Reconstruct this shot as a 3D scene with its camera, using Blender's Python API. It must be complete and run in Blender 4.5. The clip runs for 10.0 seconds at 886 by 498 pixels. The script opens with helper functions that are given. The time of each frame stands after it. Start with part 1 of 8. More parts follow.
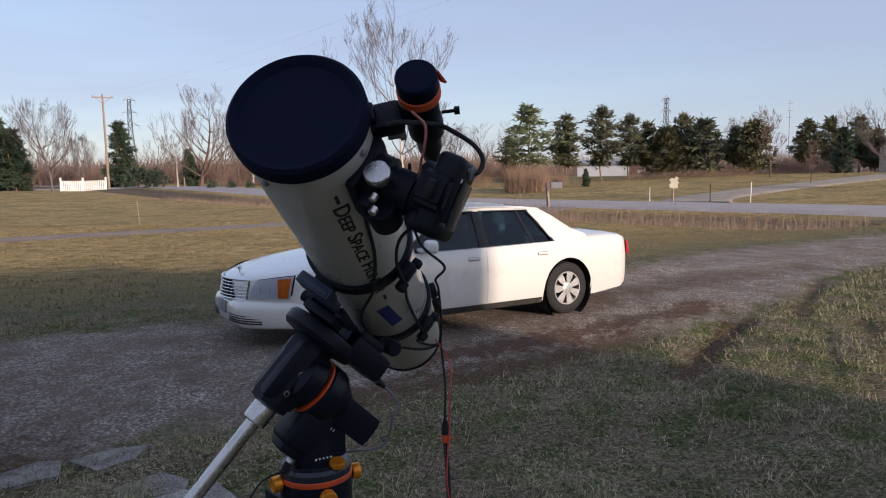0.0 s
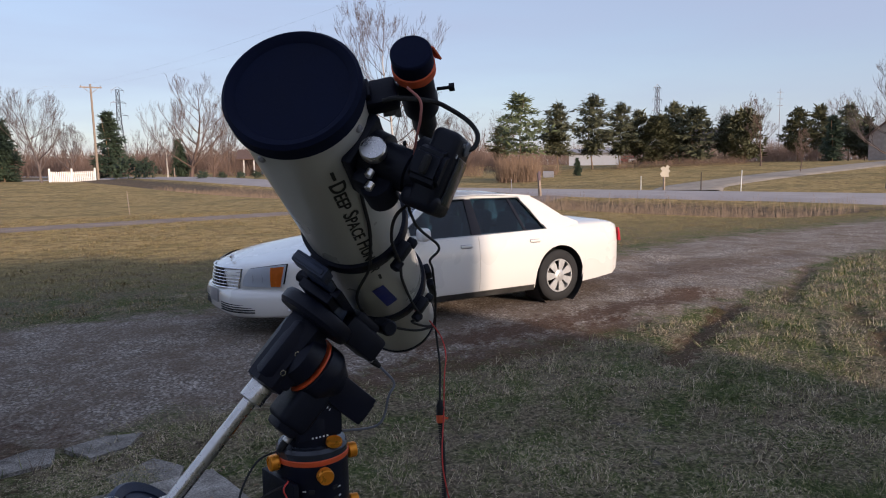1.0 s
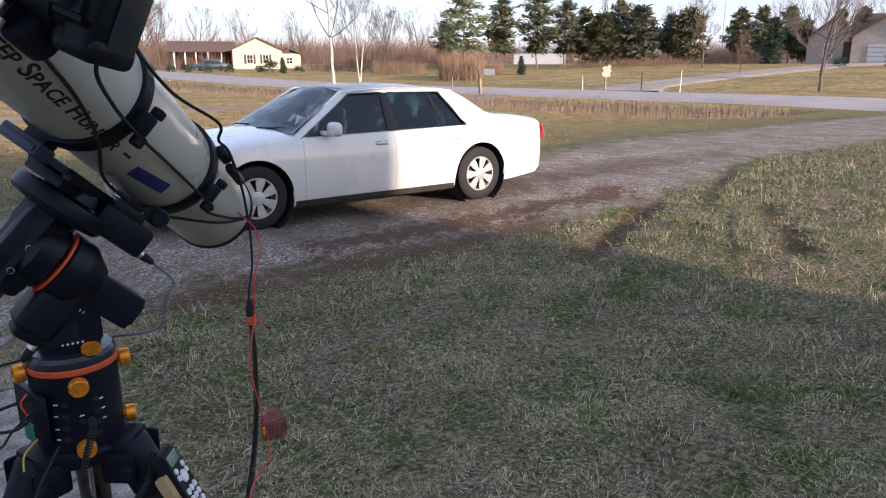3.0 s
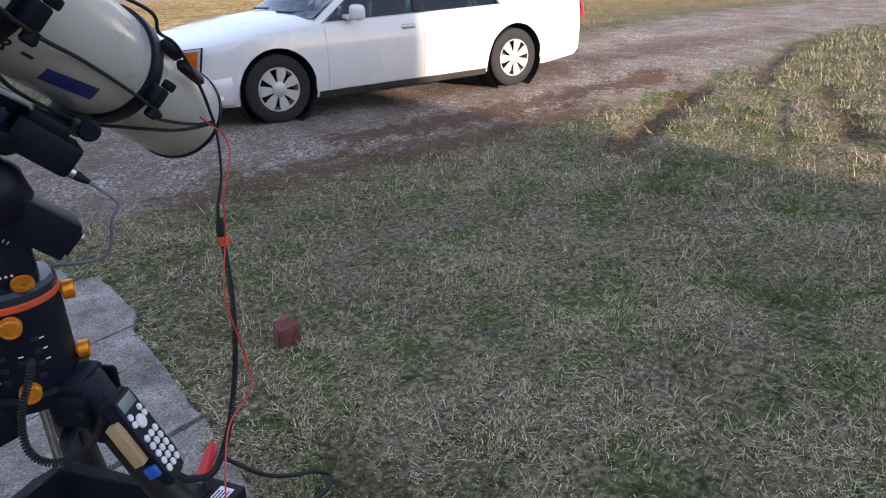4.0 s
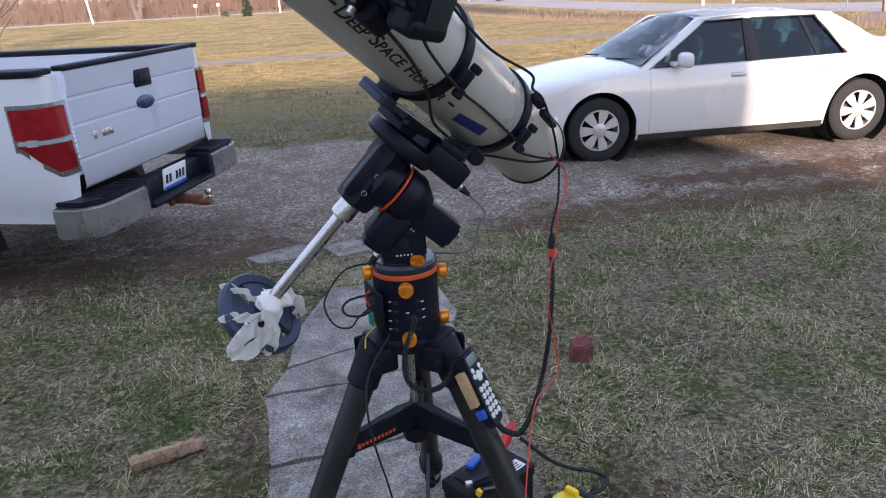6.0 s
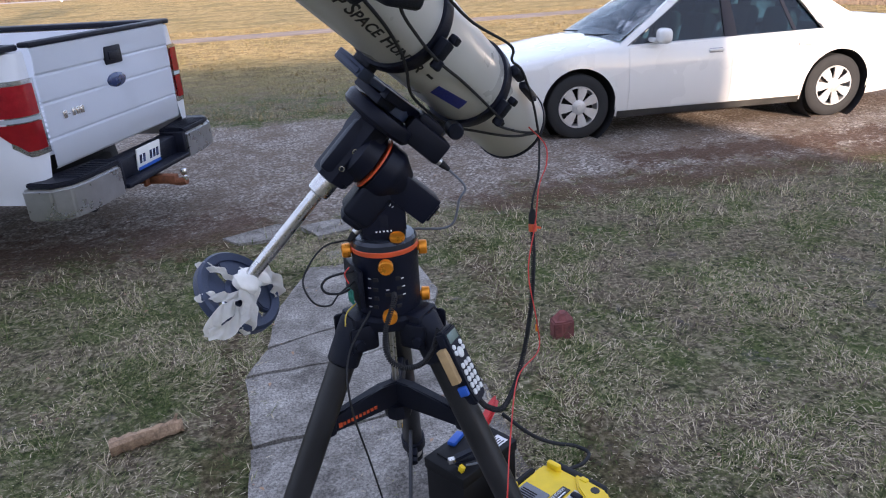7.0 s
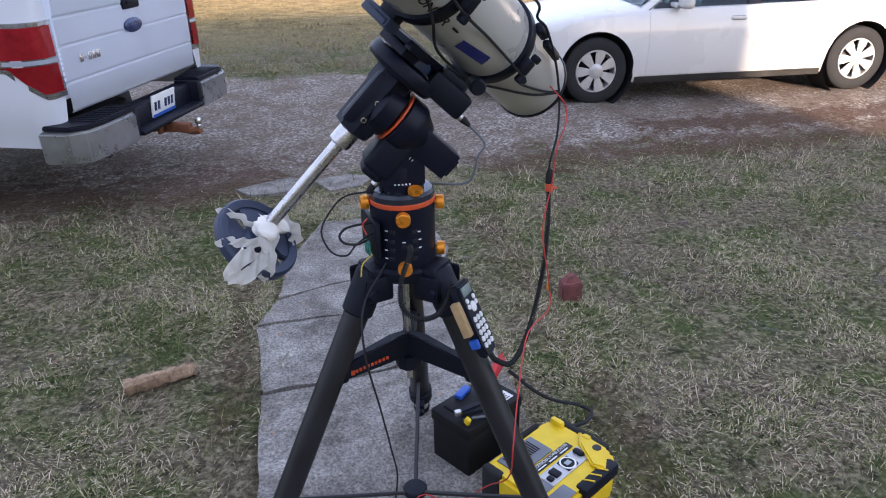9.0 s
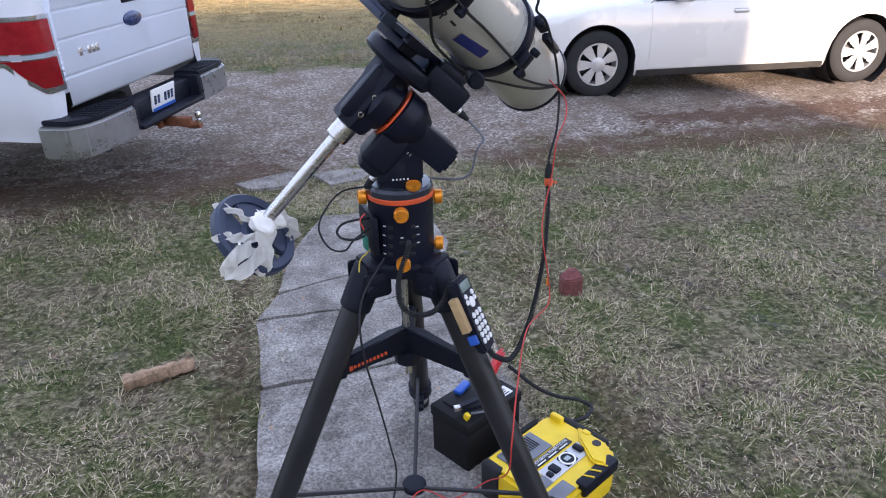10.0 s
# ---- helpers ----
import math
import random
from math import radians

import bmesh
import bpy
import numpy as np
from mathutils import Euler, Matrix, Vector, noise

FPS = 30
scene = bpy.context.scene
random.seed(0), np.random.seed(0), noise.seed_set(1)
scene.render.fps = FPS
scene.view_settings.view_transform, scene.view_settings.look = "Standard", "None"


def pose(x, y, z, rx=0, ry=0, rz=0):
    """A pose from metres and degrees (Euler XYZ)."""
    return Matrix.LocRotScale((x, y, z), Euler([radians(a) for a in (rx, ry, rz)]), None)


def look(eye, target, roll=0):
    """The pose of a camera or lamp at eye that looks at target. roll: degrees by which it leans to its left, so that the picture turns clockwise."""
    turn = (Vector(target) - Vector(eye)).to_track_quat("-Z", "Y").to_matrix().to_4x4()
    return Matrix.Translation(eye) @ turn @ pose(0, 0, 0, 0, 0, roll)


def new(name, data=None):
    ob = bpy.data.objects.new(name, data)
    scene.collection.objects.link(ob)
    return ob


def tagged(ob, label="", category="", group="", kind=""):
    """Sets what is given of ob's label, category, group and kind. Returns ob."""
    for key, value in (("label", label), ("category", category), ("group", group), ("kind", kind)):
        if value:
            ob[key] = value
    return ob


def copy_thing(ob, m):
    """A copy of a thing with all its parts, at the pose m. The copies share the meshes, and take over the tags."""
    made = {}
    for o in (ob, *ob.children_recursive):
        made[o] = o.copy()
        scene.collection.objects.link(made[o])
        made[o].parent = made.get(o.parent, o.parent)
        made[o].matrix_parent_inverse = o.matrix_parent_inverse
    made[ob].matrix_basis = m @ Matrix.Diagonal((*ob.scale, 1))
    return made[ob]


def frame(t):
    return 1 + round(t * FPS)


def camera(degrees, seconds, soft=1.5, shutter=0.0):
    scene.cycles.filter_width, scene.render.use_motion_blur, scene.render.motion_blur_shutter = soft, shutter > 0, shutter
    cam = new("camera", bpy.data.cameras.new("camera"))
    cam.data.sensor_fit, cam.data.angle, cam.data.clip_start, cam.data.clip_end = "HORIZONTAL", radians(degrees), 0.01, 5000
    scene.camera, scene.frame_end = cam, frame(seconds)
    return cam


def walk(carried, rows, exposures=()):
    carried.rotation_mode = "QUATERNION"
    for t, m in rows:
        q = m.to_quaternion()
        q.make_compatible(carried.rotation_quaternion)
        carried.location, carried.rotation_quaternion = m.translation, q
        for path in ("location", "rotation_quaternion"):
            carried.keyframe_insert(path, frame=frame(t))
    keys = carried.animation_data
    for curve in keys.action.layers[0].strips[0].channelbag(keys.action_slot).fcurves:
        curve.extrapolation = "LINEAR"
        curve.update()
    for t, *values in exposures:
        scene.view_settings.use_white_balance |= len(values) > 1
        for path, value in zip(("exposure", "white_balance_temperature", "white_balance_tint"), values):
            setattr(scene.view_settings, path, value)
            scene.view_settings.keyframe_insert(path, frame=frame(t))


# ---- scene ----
cam = camera(64.3, 10.0, soft=1.1)
PATH = [
    (0, (-3.072, -6.826, 1.755), (-2.04, -5.125, 1.556), -0.8),
    (0.5, (-3.087, -6.827, 1.753), (-2.031, -5.14, 1.551), -0.5),
    (1, (-3.084, -6.833, 1.733), (-2.034, -5.146, 1.505), -1.0),
    (1.5, (-3.053, -6.783, 1.67), (-1.931, -5.183, 1.249), -1.5),
    (2, (-3.045, -6.773, 1.639), (-1.822, -5.278, 1.118), -1.5),
    (2.2, (-3.008, -6.776, 1.63), (-1.761, -5.31, 1.085), -1.2),
    (3.3, (-2.582, -6.852, 1.664), (-1.462, -5.274, 1.158), 0.3),
    (3.5, (-2.532, -6.778, 1.651), (-1.369, -5.259, 1.068), 1.6),
    (4, (-2.459, -6.695, 1.639), (-1.469, -5.155, 0.835), -1.7),
    (4.5, (-2.459, -6.889, 1.706), (-1.944, -5.136, 0.892), -5.2),
    (5, (-2.501, -7.031, 1.742), (-2.313, -5.155, 1.074), -5.5),
    (5.5, (-2.579, -7.008, 1.719), (-2.373, -5.123, 1.083), -3.8),
    (6.8, (-2.64, -6.978, 1.716), (-2.353, -5.142, 0.975), -3.3),
    (7, (-2.623, -6.974, 1.702), (-2.328, -5.134, 0.974), -3.2),
    (7.5, (-2.645, -6.974, 1.697), (-2.348, -5.132, 0.978), -2.3),
    (8, (-2.635, -6.961, 1.688), (-2.333, -5.133, 0.933), -1.9),
    (8.5, (-2.645, -6.985, 1.695), (-2.343, -5.186, 0.874), -1.1),
    (9, (-2.651, -6.997, 1.696), (-2.386, -5.196, 0.869), -1.2),
    (9.5, (-2.646, -6.99, 1.693), (-2.389, -5.187, 0.866), -1.3),
    (10, (-2.64, -6.986, 1.694), (-2.382, -5.191, 0.851), -1.3),
]
walk(cam, [(t, look(eye, target, roll)) for t, eye, target, roll in PATH], exposures=[(0.0, 0.40, 6060, 17), (1.0, 0.42, 6060, 17), (1.5, 0.73, 6050, 18), (2.0, 1.17, 6050, 18), (3.5, 1.13, 6050, 18), (4.5, 1.82, 6080, 18), (5.5, 1.55, 6080, 19), (7.0, 1.68, 6110, 19), (8.5, 1.71, 6130, 20), (10.0, 2.07, 6160, 20)])

# ---- light ----
SUN_AZ, SUN_EL = math.radians(168), math.radians(13)      # clockwise from +y; the sun stands low behind the unseen house block
world = bpy.data.worlds.new("world")
scene.world = world
world.use_nodes = True
wt = world.node_tree
sky = wt.nodes.new("ShaderNodeTexSky")
sky.sky_type, sky.sun_disc = "NISHITA", False
sky.sun_elevation, sky.sun_rotation = SUN_EL, SUN_AZ
sky.air_density, sky.dust_density, sky.ozone_density = 1.0, 0.6, 1.2
# a thin high veil of cloud over the whole sky, a little uneven
coord = wt.nodes.new("ShaderNodeTexCoord")
stretch = wt.nodes.new("ShaderNodeMapping")
stretch.inputs["Scale"].default_value = (1.5, 1.5, 9.0)
wt.links.new(coord.outputs["Generated"], stretch.inputs[0])
haze = wt.nodes.new("ShaderNodeTexNoise")
haze.inputs["Scale"].default_value, haze.inputs["Detail"].default_value = 1.6, 6
wt.links.new(stretch.outputs[0], haze.inputs["Vector"])
amount = wt.nodes.new("ShaderNodeMapRange")
for sock, v in zip(amount.inputs[1:5], (0.3, 0.75, 0.55, 0.85)):
    sock.default_value = v
wt.links.new(haze.outputs[0], amount.inputs[0])
veil = wt.nodes.new("ShaderNodeMix")
veil.data_type = "RGBA"
veil.inputs[7].default_value = (2.55, 2.85, 3.55, 1)
wt.links.new(amount.outputs[0], veil.inputs[0])
wt.links.new(sky.outputs[0], veil.inputs[6])
wt.links.new(veil.outputs[2], wt.nodes["Background"].inputs[0])
wt.nodes["Background"].inputs[1].default_value = 0.14
sun = new("sun", bpy.data.lights.new("sun", "SUN"))
sun.data.energy, sun.data.angle, sun.data.color = 3.8, radians(1.2), (1.0, 0.80, 0.58)
sun_way = Vector((math.sin(SUN_AZ) * math.cos(SUN_EL), math.cos(SUN_AZ) * math.cos(SUN_EL), math.sin(SUN_EL)))
sun.matrix_world = look(sun_way * 50, (0, 0, 0))

# ---- materials ----
def node_mat(name):
    m = bpy.data.materials.new(name)
    m.use_nodes = True
    t = m.node_tree
    return m, t, t.nodes, t.links, t.nodes["Principled BSDF"]


def ramp(nodes, links, fac, stops):
    r = nodes.new("ShaderNodeValToRGB")
    e = r.color_ramp.elements
    while len(e) < len(stops):
        e.new(0.5)
    for el, (p, c) in zip(e, stops):
        el.position, el.color = p, (*c, 1)
    links.new(fac, r.inputs[0])
    return r.outputs[0]


def tex(nodes, links, vec, scale, detail=4, rough=0.6):
    n = nodes.new("ShaderNodeTexNoise")
    n.inputs["Scale"].default_value, n.inputs["Detail"].default_value, n.inputs["Roughness"].default_value = scale, detail, rough
    if vec is not None:
        links.new(vec, n.inputs["Vector"])
    return n.outputs[0]


def mixc(nodes, links, fac, a, b, blend="MIX"):
    n = nodes.new("ShaderNodeMix")
    n.data_type, n.blend_type = "RGBA", blend
    for sock, v in ((n.inputs[0], fac), (n.inputs[6], a), (n.inputs[7], b)):
        if isinstance(v, (int, float)):
            sock.default_value = v
        elif isinstance(v, tuple):
            sock.default_value = (*v, 1)
        else:
            links.new(v, sock)
    return n.outputs[2]


def calc(nodes, links, op, a, b=0.0, c=0.0, clamp=False):
    n = nodes.new("ShaderNodeMath")
    n.operation, n.use_clamp = op, clamp
    for sock, v in zip(n.inputs, (a, b, c)):
        if isinstance(v, (int, float)):
            sock.default_value = v
        else:
            links.new(v, sock)
    return n.outputs[0]


def surface(name, color, rough=0.6, metal=0.0, vary=0.25, scale=6.0, bump=0.1, fine=120.0, coat=0.0, spec=0.5, island=0.0):
    """A worn surface: colour that varies at two scales, uneven gloss and fine relief."""
    m, t, N, L, bs = node_mat(name)
    pos = N.new("ShaderNodeNewGeometry").outputs["Position"]
    big, small = tex(N, L, pos, scale), tex(N, L, pos, fine, 3)
    c = Vector(color)
    lo, hi = tuple(c * (1 - vary)), tuple(min(1.0, v * (1 + vary)) for v in c)
    col = ramp(N, L, big, [(0.3, lo), (0.7, hi)])
    col = mixc(N, L, vary * 0.6, col, ramp(N, L, small, [(0.3, tuple(c * 0.6)), (0.7, hi)]))
    if island:
        rnd = N.new("ShaderNodeNewGeometry").outputs["Random Per Island"]
        col = mixc(N, L, island, col, ramp(N, L, rnd, [(0.0, tuple(c * 0.45)), (1.0, tuple(min(1, v * 1.6) for v in c))]))
    L.new(col, bs.inputs["Base Color"])
    L.new(ramp(N, L, big, [(0.25, (max(0, rough - 0.1),) * 3), (0.75, (min(1, rough + 0.12),) * 3)]), bs.inputs["Roughness"])
    bs.inputs["Metallic"].default_value, bs.inputs["Coat Weight"].default_value = metal, coat
    bs.inputs["Specular IOR Level"].default_value = spec
    bs.inputs["Coat Roughness"].default_value = 0.06
    if bump:
        b = N.new("ShaderNodeBump")
        b.inputs["Strength"].default_value, b.inputs["Distance"].default_value = bump, 0.004
        L.new(small, b.inputs["Height"])
        L.new(b.outputs[0], bs.inputs["Normal"])
    return m


def glass(name, tint, rough=0.02, ior=1.45):
    m, t, N, L, bs = node_mat(name)
    bs.inputs["Base Color"].default_value = (*tint, 1)
    bs.inputs["Roughness"].default_value, bs.inputs["Transmission Weight"].default_value = rough, 1.0
    bs.inputs["IOR"].default_value = ior
    return m


black_paint = surface("black_paint", (0.005, 0.0065, 0.016), 0.42, 0, 0.3, 9, 0.15, 300, spec=0.24)
black_plastic = surface("black_plastic", (0.005, 0.0065, 0.014), 0.5, 0, 0.3, 12, 0.2, 400, spec=0.24)
matt_black = surface("matt_black", (0.005, 0.008, 0.026), 0.75, 0, 0.25, 5, 0.08, 200, spec=0.12)
grey_blue_plastic = surface("grey_blue_plastic", (0.026, 0.038, 0.075), 0.45, 0, 0.3, 14, 0.2, 300)
rubber = surface("rubber", (0.012, 0.012, 0.013), 0.8, 0, 0.4, 10, 0.3, 150)
leg_paint = surface("leg_paint", (0.015, 0.015, 0.017), 0.40, 0.1, 0.35, 8, 0.1, 200)
steel = surface("steel", (0.62, 0.60, 0.57), 0.28, 1.0, 0.12, 25, 0.06, 400)
chrome = surface("chrome", (0.75, 0.75, 0.75), 0.12, 1.0, 0.06, 10, 0.0)
orange_anodised = surface("orange_anodised", (0.85, 0.30, 0.02), 0.32, 0.55, 0.15, 30, 0.08, 300)
orange_paint = surface("orange_paint", (0.62, 0.085, 0.02), 0.5, 0, 0.15, 20, 0.05)
orange_rubber = surface("orange_rubber", (0.65, 0.10, 0.03), 0.6, 0, 0.2, 30, 0.1)
tube_paint = surface("tube_paint", (0.56, 0.55, 0.50), 0.32, 0, 0.05, 4, 0.02, 150, coat=0.3)
blue_tape = surface("blue_tape", (0.02, 0.03, 0.22), 0.6, 0, 0.2, 30, 0.25, 250)
ink = surface("ink", (0.012, 0.012, 0.014), 0.5, 0, 0.1, 10, 0)
white_ink = surface("white_ink", (0.75, 0.75, 0.75), 0.6, 0, 0.05, 10, 0)
white_cloth = surface("white_cloth", (0.90, 0.87, 0.80), 0.9, 0, 0.08, 20, 0.5, 600, spec=0.1)
yellow_plastic = surface("yellow_plastic", (0.80, 0.55, 0.01), 0.45, 0, 0.12, 9, 0.12, 300)
grey_plastic = surface("grey_plastic", (0.16, 0.17, 0.19), 0.55, 0, 0.2, 12, 0.2, 300)
red_plastic = surface("red_plastic", (0.50, 0.02, 0.02), 0.4, 0, 0.2, 12, 0.1)
blue_plastic = surface("blue_plastic", (0.02, 0.10, 0.45), 0.45, 0, 0.2, 12, 0.1)
red_cable = surface("red_cable", (0.55, 0.04, 0.03), 0.5, 0, 0.2, 30, 0)
green_board = surface("green_board", (0.03, 0.22, 0.16), 0.5, 0, 0.3, 60, 0.1)
cardboard = surface("cardboard", (0.42, 0.28, 0.13), 0.85, 0, 0.15, 30, 0.2)
brick_clay = surface("brick_clay", (0.17, 0.055, 0.05), 0.9, 0, 0.45, 25, 0.8, 130)
bark = surface("bark", (0.20, 0.14, 0.09), 0.9, 0, 0.5, 22, 1.0, 90)
def concrete_material():
    m, t, N, L, bs = node_mat("concrete")
    pos = N.new("ShaderNodeNewGeometry").outputs["Position"]
    base = ramp(N, L, tex(N, L, pos, 4.5, 6, 0.7), [(0.32, (0.125, 0.113, 0.10)), (0.5, (0.25, 0.232, 0.208)), (0.70, (0.42, 0.395, 0.36))])
    grit = ramp(N, L, tex(N, L, pos, 95, 5, 0.8), [(0.36, (0.30, 0.29, 0.28)), (0.50, (0.9, 0.9, 0.9)), (0.62, (1.5, 1.48, 1.45))])
    col = mixc(N, L, 0.9, base, grit, "MULTIPLY")
    col = mixc(N, L, ramp(N, L, tex(N, L, pos, 16, 5, 0.8), [(0.58, (0, 0, 0)), (0.72, (0.6, 0.6, 0.6))]), col, (0.085, 0.07, 0.055))
    L.new(col, bs.inputs["Base Color"])
    bs.inputs["Roughness"].default_value = 0.95
    bs.inputs["Specular IOR Level"].default_value = 0.2
    b = N.new("ShaderNodeBump")
    b.inputs["Strength"].default_value, b.inputs["Distance"].default_value = 0.8, 0.006
    L.new(tex(N, L, pos, 90, 5, 0.8), b.inputs["Height"])
    L.new(b.outputs[0], bs.inputs["Normal"])
    return m


concrete = concrete_material()
asphalt = surface("asphalt", (0.34, 0.305, 0.295), 0.9, 0, 0.15, 0.6, 0.3, 30)
pale_gravel = surface("pale_gravel", (0.33, 0.275, 0.215), 0.95, 0, 0.3, 1.2, 0.6, 25)
lane_gravel = surface("lane_gravel", (0.22, 0.17, 0.14), 0.95, 0, 0.35, 0.8, 0.6, 25)
twig_grey = surface("twig_grey", (0.13, 0.10, 0.09), 0.9, 0, 0.3, 2, 0, island=0.4)
twig_red = surface("twig_red", (0.135, 0.09, 0.072), 0.9, 0, 0.3, 2, 0, island=0.4)
birch_bark = surface("birch_bark", (0.48, 0.43, 0.38), 0.85, 0, 0.4, 3, 0)
pine_needles = surface("pine_needles", (0.080, 0.082, 0.040), 0.8, 0, 0.35, 0.7, 0, island=0.6)
pale_needles = surface("pale_needles", (0.11, 0.13, 0.055), 0.8, 0, 0.35, 0.7, 0, island=0.6)
spruce_needles = surface("spruce_needles", (0.035, 0.055, 0.03), 0.8, 0, 0.35, 0.9, 0, island=0.6)
dry_reed = surface("dry_reed", (0.17, 0.125, 0.09), 0.9, 0, 0.3, 1.0, 0, island=0.7)
dead_leaf = surface("dead_leaf", (0.30, 0.19, 0.12), 0.9, 0, 0.4, 5, 0, island=0.6)
white_paint = surface("white_paint", (0.78, 0.77, 0.74), 0.5, 0, 0.06, 3, 0.05)
cream_siding = surface("cream_siding", (0.62, 0.54, 0.42), 0.7, 0, 0.08, 1.5, 0.05)
brown_shingle = surface("brown_shingle", (0.12, 0.075, 0.06), 0.9, 0, 0.3, 2.5, 0.4, 20)
grey_brick = surface("grey_brick", (0.40, 0.34, 0.31), 0.9, 0, 0.2, 3, 0.4, 25)
dark_wood = surface("dark_wood", (0.06, 0.045, 0.035), 0.8, 0, 0.3, 4, 0.2, 40)
weathered_wood = surface("weathered_wood", (0.28, 0.22, 0.17), 0.85, 0, 0.35, 6, 0.4, 60)
galvanised = surface("galvanised", (0.16, 0.16, 0.18), 0.5, 0.6, 0.15, 1, 0)
grey_metal = surface("grey_metal", (0.30, 0.29, 0.30), 0.6, 0.3, 0.2, 5, 0.1)
garage_white = surface("garage_white", (0.46, 0.48, 0.53), 0.5, 0, 0.05, 2, 0)
dark_pane = surface("dark_pane", (0.03, 0.035, 0.045), 0.1, 0, 0.2, 2, 0)
white_car_paint = surface("white_car_paint", (0.70, 0.685, 0.655), 0.26, 0, 0.02, 0.7, 0.0, 100, coat=0.9)
white_truck_paint = surface("white_truck_paint", (0.70, 0.715, 0.745), 0.36, 0, 0.03, 0.8, 0.0, 100, coat=0.4)
car_glass = glass("car_glass", (0.022, 0.066, 0.105), 0.015, 1.5)
lamp_glass = glass("lamp_glass", (0.74, 0.78, 0.84), 0.12)
lamp_glass.node_tree.nodes["Principled BSDF"].inputs["Transmission Weight"].default_value = 0.4
amber_lens = surface("amber_lens", (0.75, 0.20, 0.02), 0.2, 0, 0.1, 20, 0, coat=0.5)
lamp_silver = surface("lamp_silver", (0.82, 0.84, 0.88), 0.42, 0.0, 0.2, 26, 0.3)
red_lens = surface("red_lens", (0.56, 0.022, 0.035), 0.15, 0, 0.3, 10, 0.0, coat=0.8)
dark_red_lens = surface("dark_red_lens", (0.45, 0.012, 0.02), 0.15, 0, 0.15, 14, 0.0, coat=0.8)
seat_leather = surface("seat_leather", (0.20, 0.17, 0.14), 0.6, 0, 0.15, 6, 0.1)
red_car_paint = surface("red_car_paint", (0.45, 0.02, 0.03), 0.3, 0, 0.05, 3, 0, coat=0.6)
blue_car_paint = surface("blue_car_paint", (0.04, 0.06, 0.10), 0.3, 0, 0.05, 3, 0, coat=0.6)
rust = surface("rust", (0.20, 0.075, 0.035), 0.85, 0.2, 0.5, 30, 0.6, 150)
alloy = surface("alloy", (0.52, 0.52, 0.52), 0.36, 0.5, 0.08, 12, 0.0)
blue_badge = surface("blue_badge", (0.015, 0.035, 0.12), 0.25, 0.2, 0.1, 20, 0, coat=0.5)


# ---- building helpers ----
def mat_axes(o, x, y, z):
    m = Matrix((x, y, z)).transposed().to_4x4()
    m.translation = o
    return m


def frame_of(o, z, hint=(0, 0, 1)):
    """A pose at o whose z axis runs along z."""
    z = Vector(z).normalized()
    h = Vector(hint)
    if abs(z.dot(h.normalized())) > 0.98:
        h = Vector((1, 0, 0))
    x = h.cross(z).normalized()
    return mat_axes(Vector(o), x, z.cross(x), z)


def add_box(bm, size, m=Matrix(), bevel=0.0, seg=2):
    t = bmesh.new()
    bmesh.ops.create_cube(t, size=1, matrix=Matrix.Diagonal((*size, 1)))
    if bevel:
        bmesh.ops.bevel(t, geom=t.edges[:], offset=bevel, segments=seg, affect="EDGES", profile=0.5)
    merge(bm, t, m)


def merge(bm, t, m=Matrix()):
    bmesh.ops.transform(t, matrix=m, verts=t.verts)
    me = bpy.data.meshes.new("tmp")
    t.to_mesh(me)
    t.free()
    bm.from_mesh(me)
    bpy.data.meshes.remove(me)


def lathe(bm, profile, m=Matrix(), seg=32, caps=True):
    """Turn a profile of (radius, height) about the z axis of m."""
    rings = []
    for r, z in profile:
        rings.append([bm.verts.new(m @ Vector((r * math.cos(a), r * math.sin(a), z))) for a in (2 * math.pi * i / seg for i in range(seg))])
    for p, q in zip(rings, rings[1:]):
        for i in range(seg):
            j = (i + 1) % seg
            bm.faces.new((p[i], p[j], q[j], q[i]))
    if caps:
        bm.faces.new(rings[0][::-1])
        bm.faces.new(rings[-1])


def pipe(bm, pts, r, seg=8, r2=None, caps=True):
    """A round bar along points, tapering from r to r2."""
    pts = [Vector(p) for p in pts]
    r2 = r if r2 is None else r2
    rings, up = [], None
    for i, p in enumerate(pts):
        way = (pts[min(i + 1, len(pts) - 1)] - pts[max(i - 1, 0)]).normalized()
        if up is None:
            up = way.orthogonal().normalized()
        up = (up - way * up.dot(way)).normalized()
        side = way.cross(up)
        k = r + (r2 - r) * i / (len(pts) - 1)
        rings.append([bm.verts.new(p + k * (up * math.cos(a) + side * math.sin(a))) for a in (2 * math.pi * n / seg for n in range(seg))])
    for a, b in zip(rings, rings[1:]):
        for i in range(seg):
            j = (i + 1) % seg
            bm.faces.new((a[i], a[j], b[j], b[i]))
    if caps:
        bm.faces.new(rings[0][::-1])
        bm.faces.new(rings[-1])


def curve_pts(ctrl, n=10):
    """Catmull-Rom points through ctrl."""
    c = [Vector(p) for p in ctrl]
    c = [c[0] * 2 - c[1]] + c + [c[-1] * 2 - c[-2]]
    out = []
    for p0, p1, p2, p3 in zip(c, c[1:], c[2:], c[3:]):
        for k in range(n):
            t = k / n
            out.append(0.5 * ((2 * p1) + (p2 - p0) * t + (2 * p0 - 5 * p1 + 4 * p2 - p3) * t * t + (3 * p1 - p0 - 3 * p2 + p3) * t ** 3))
    return out + [c[-2]]


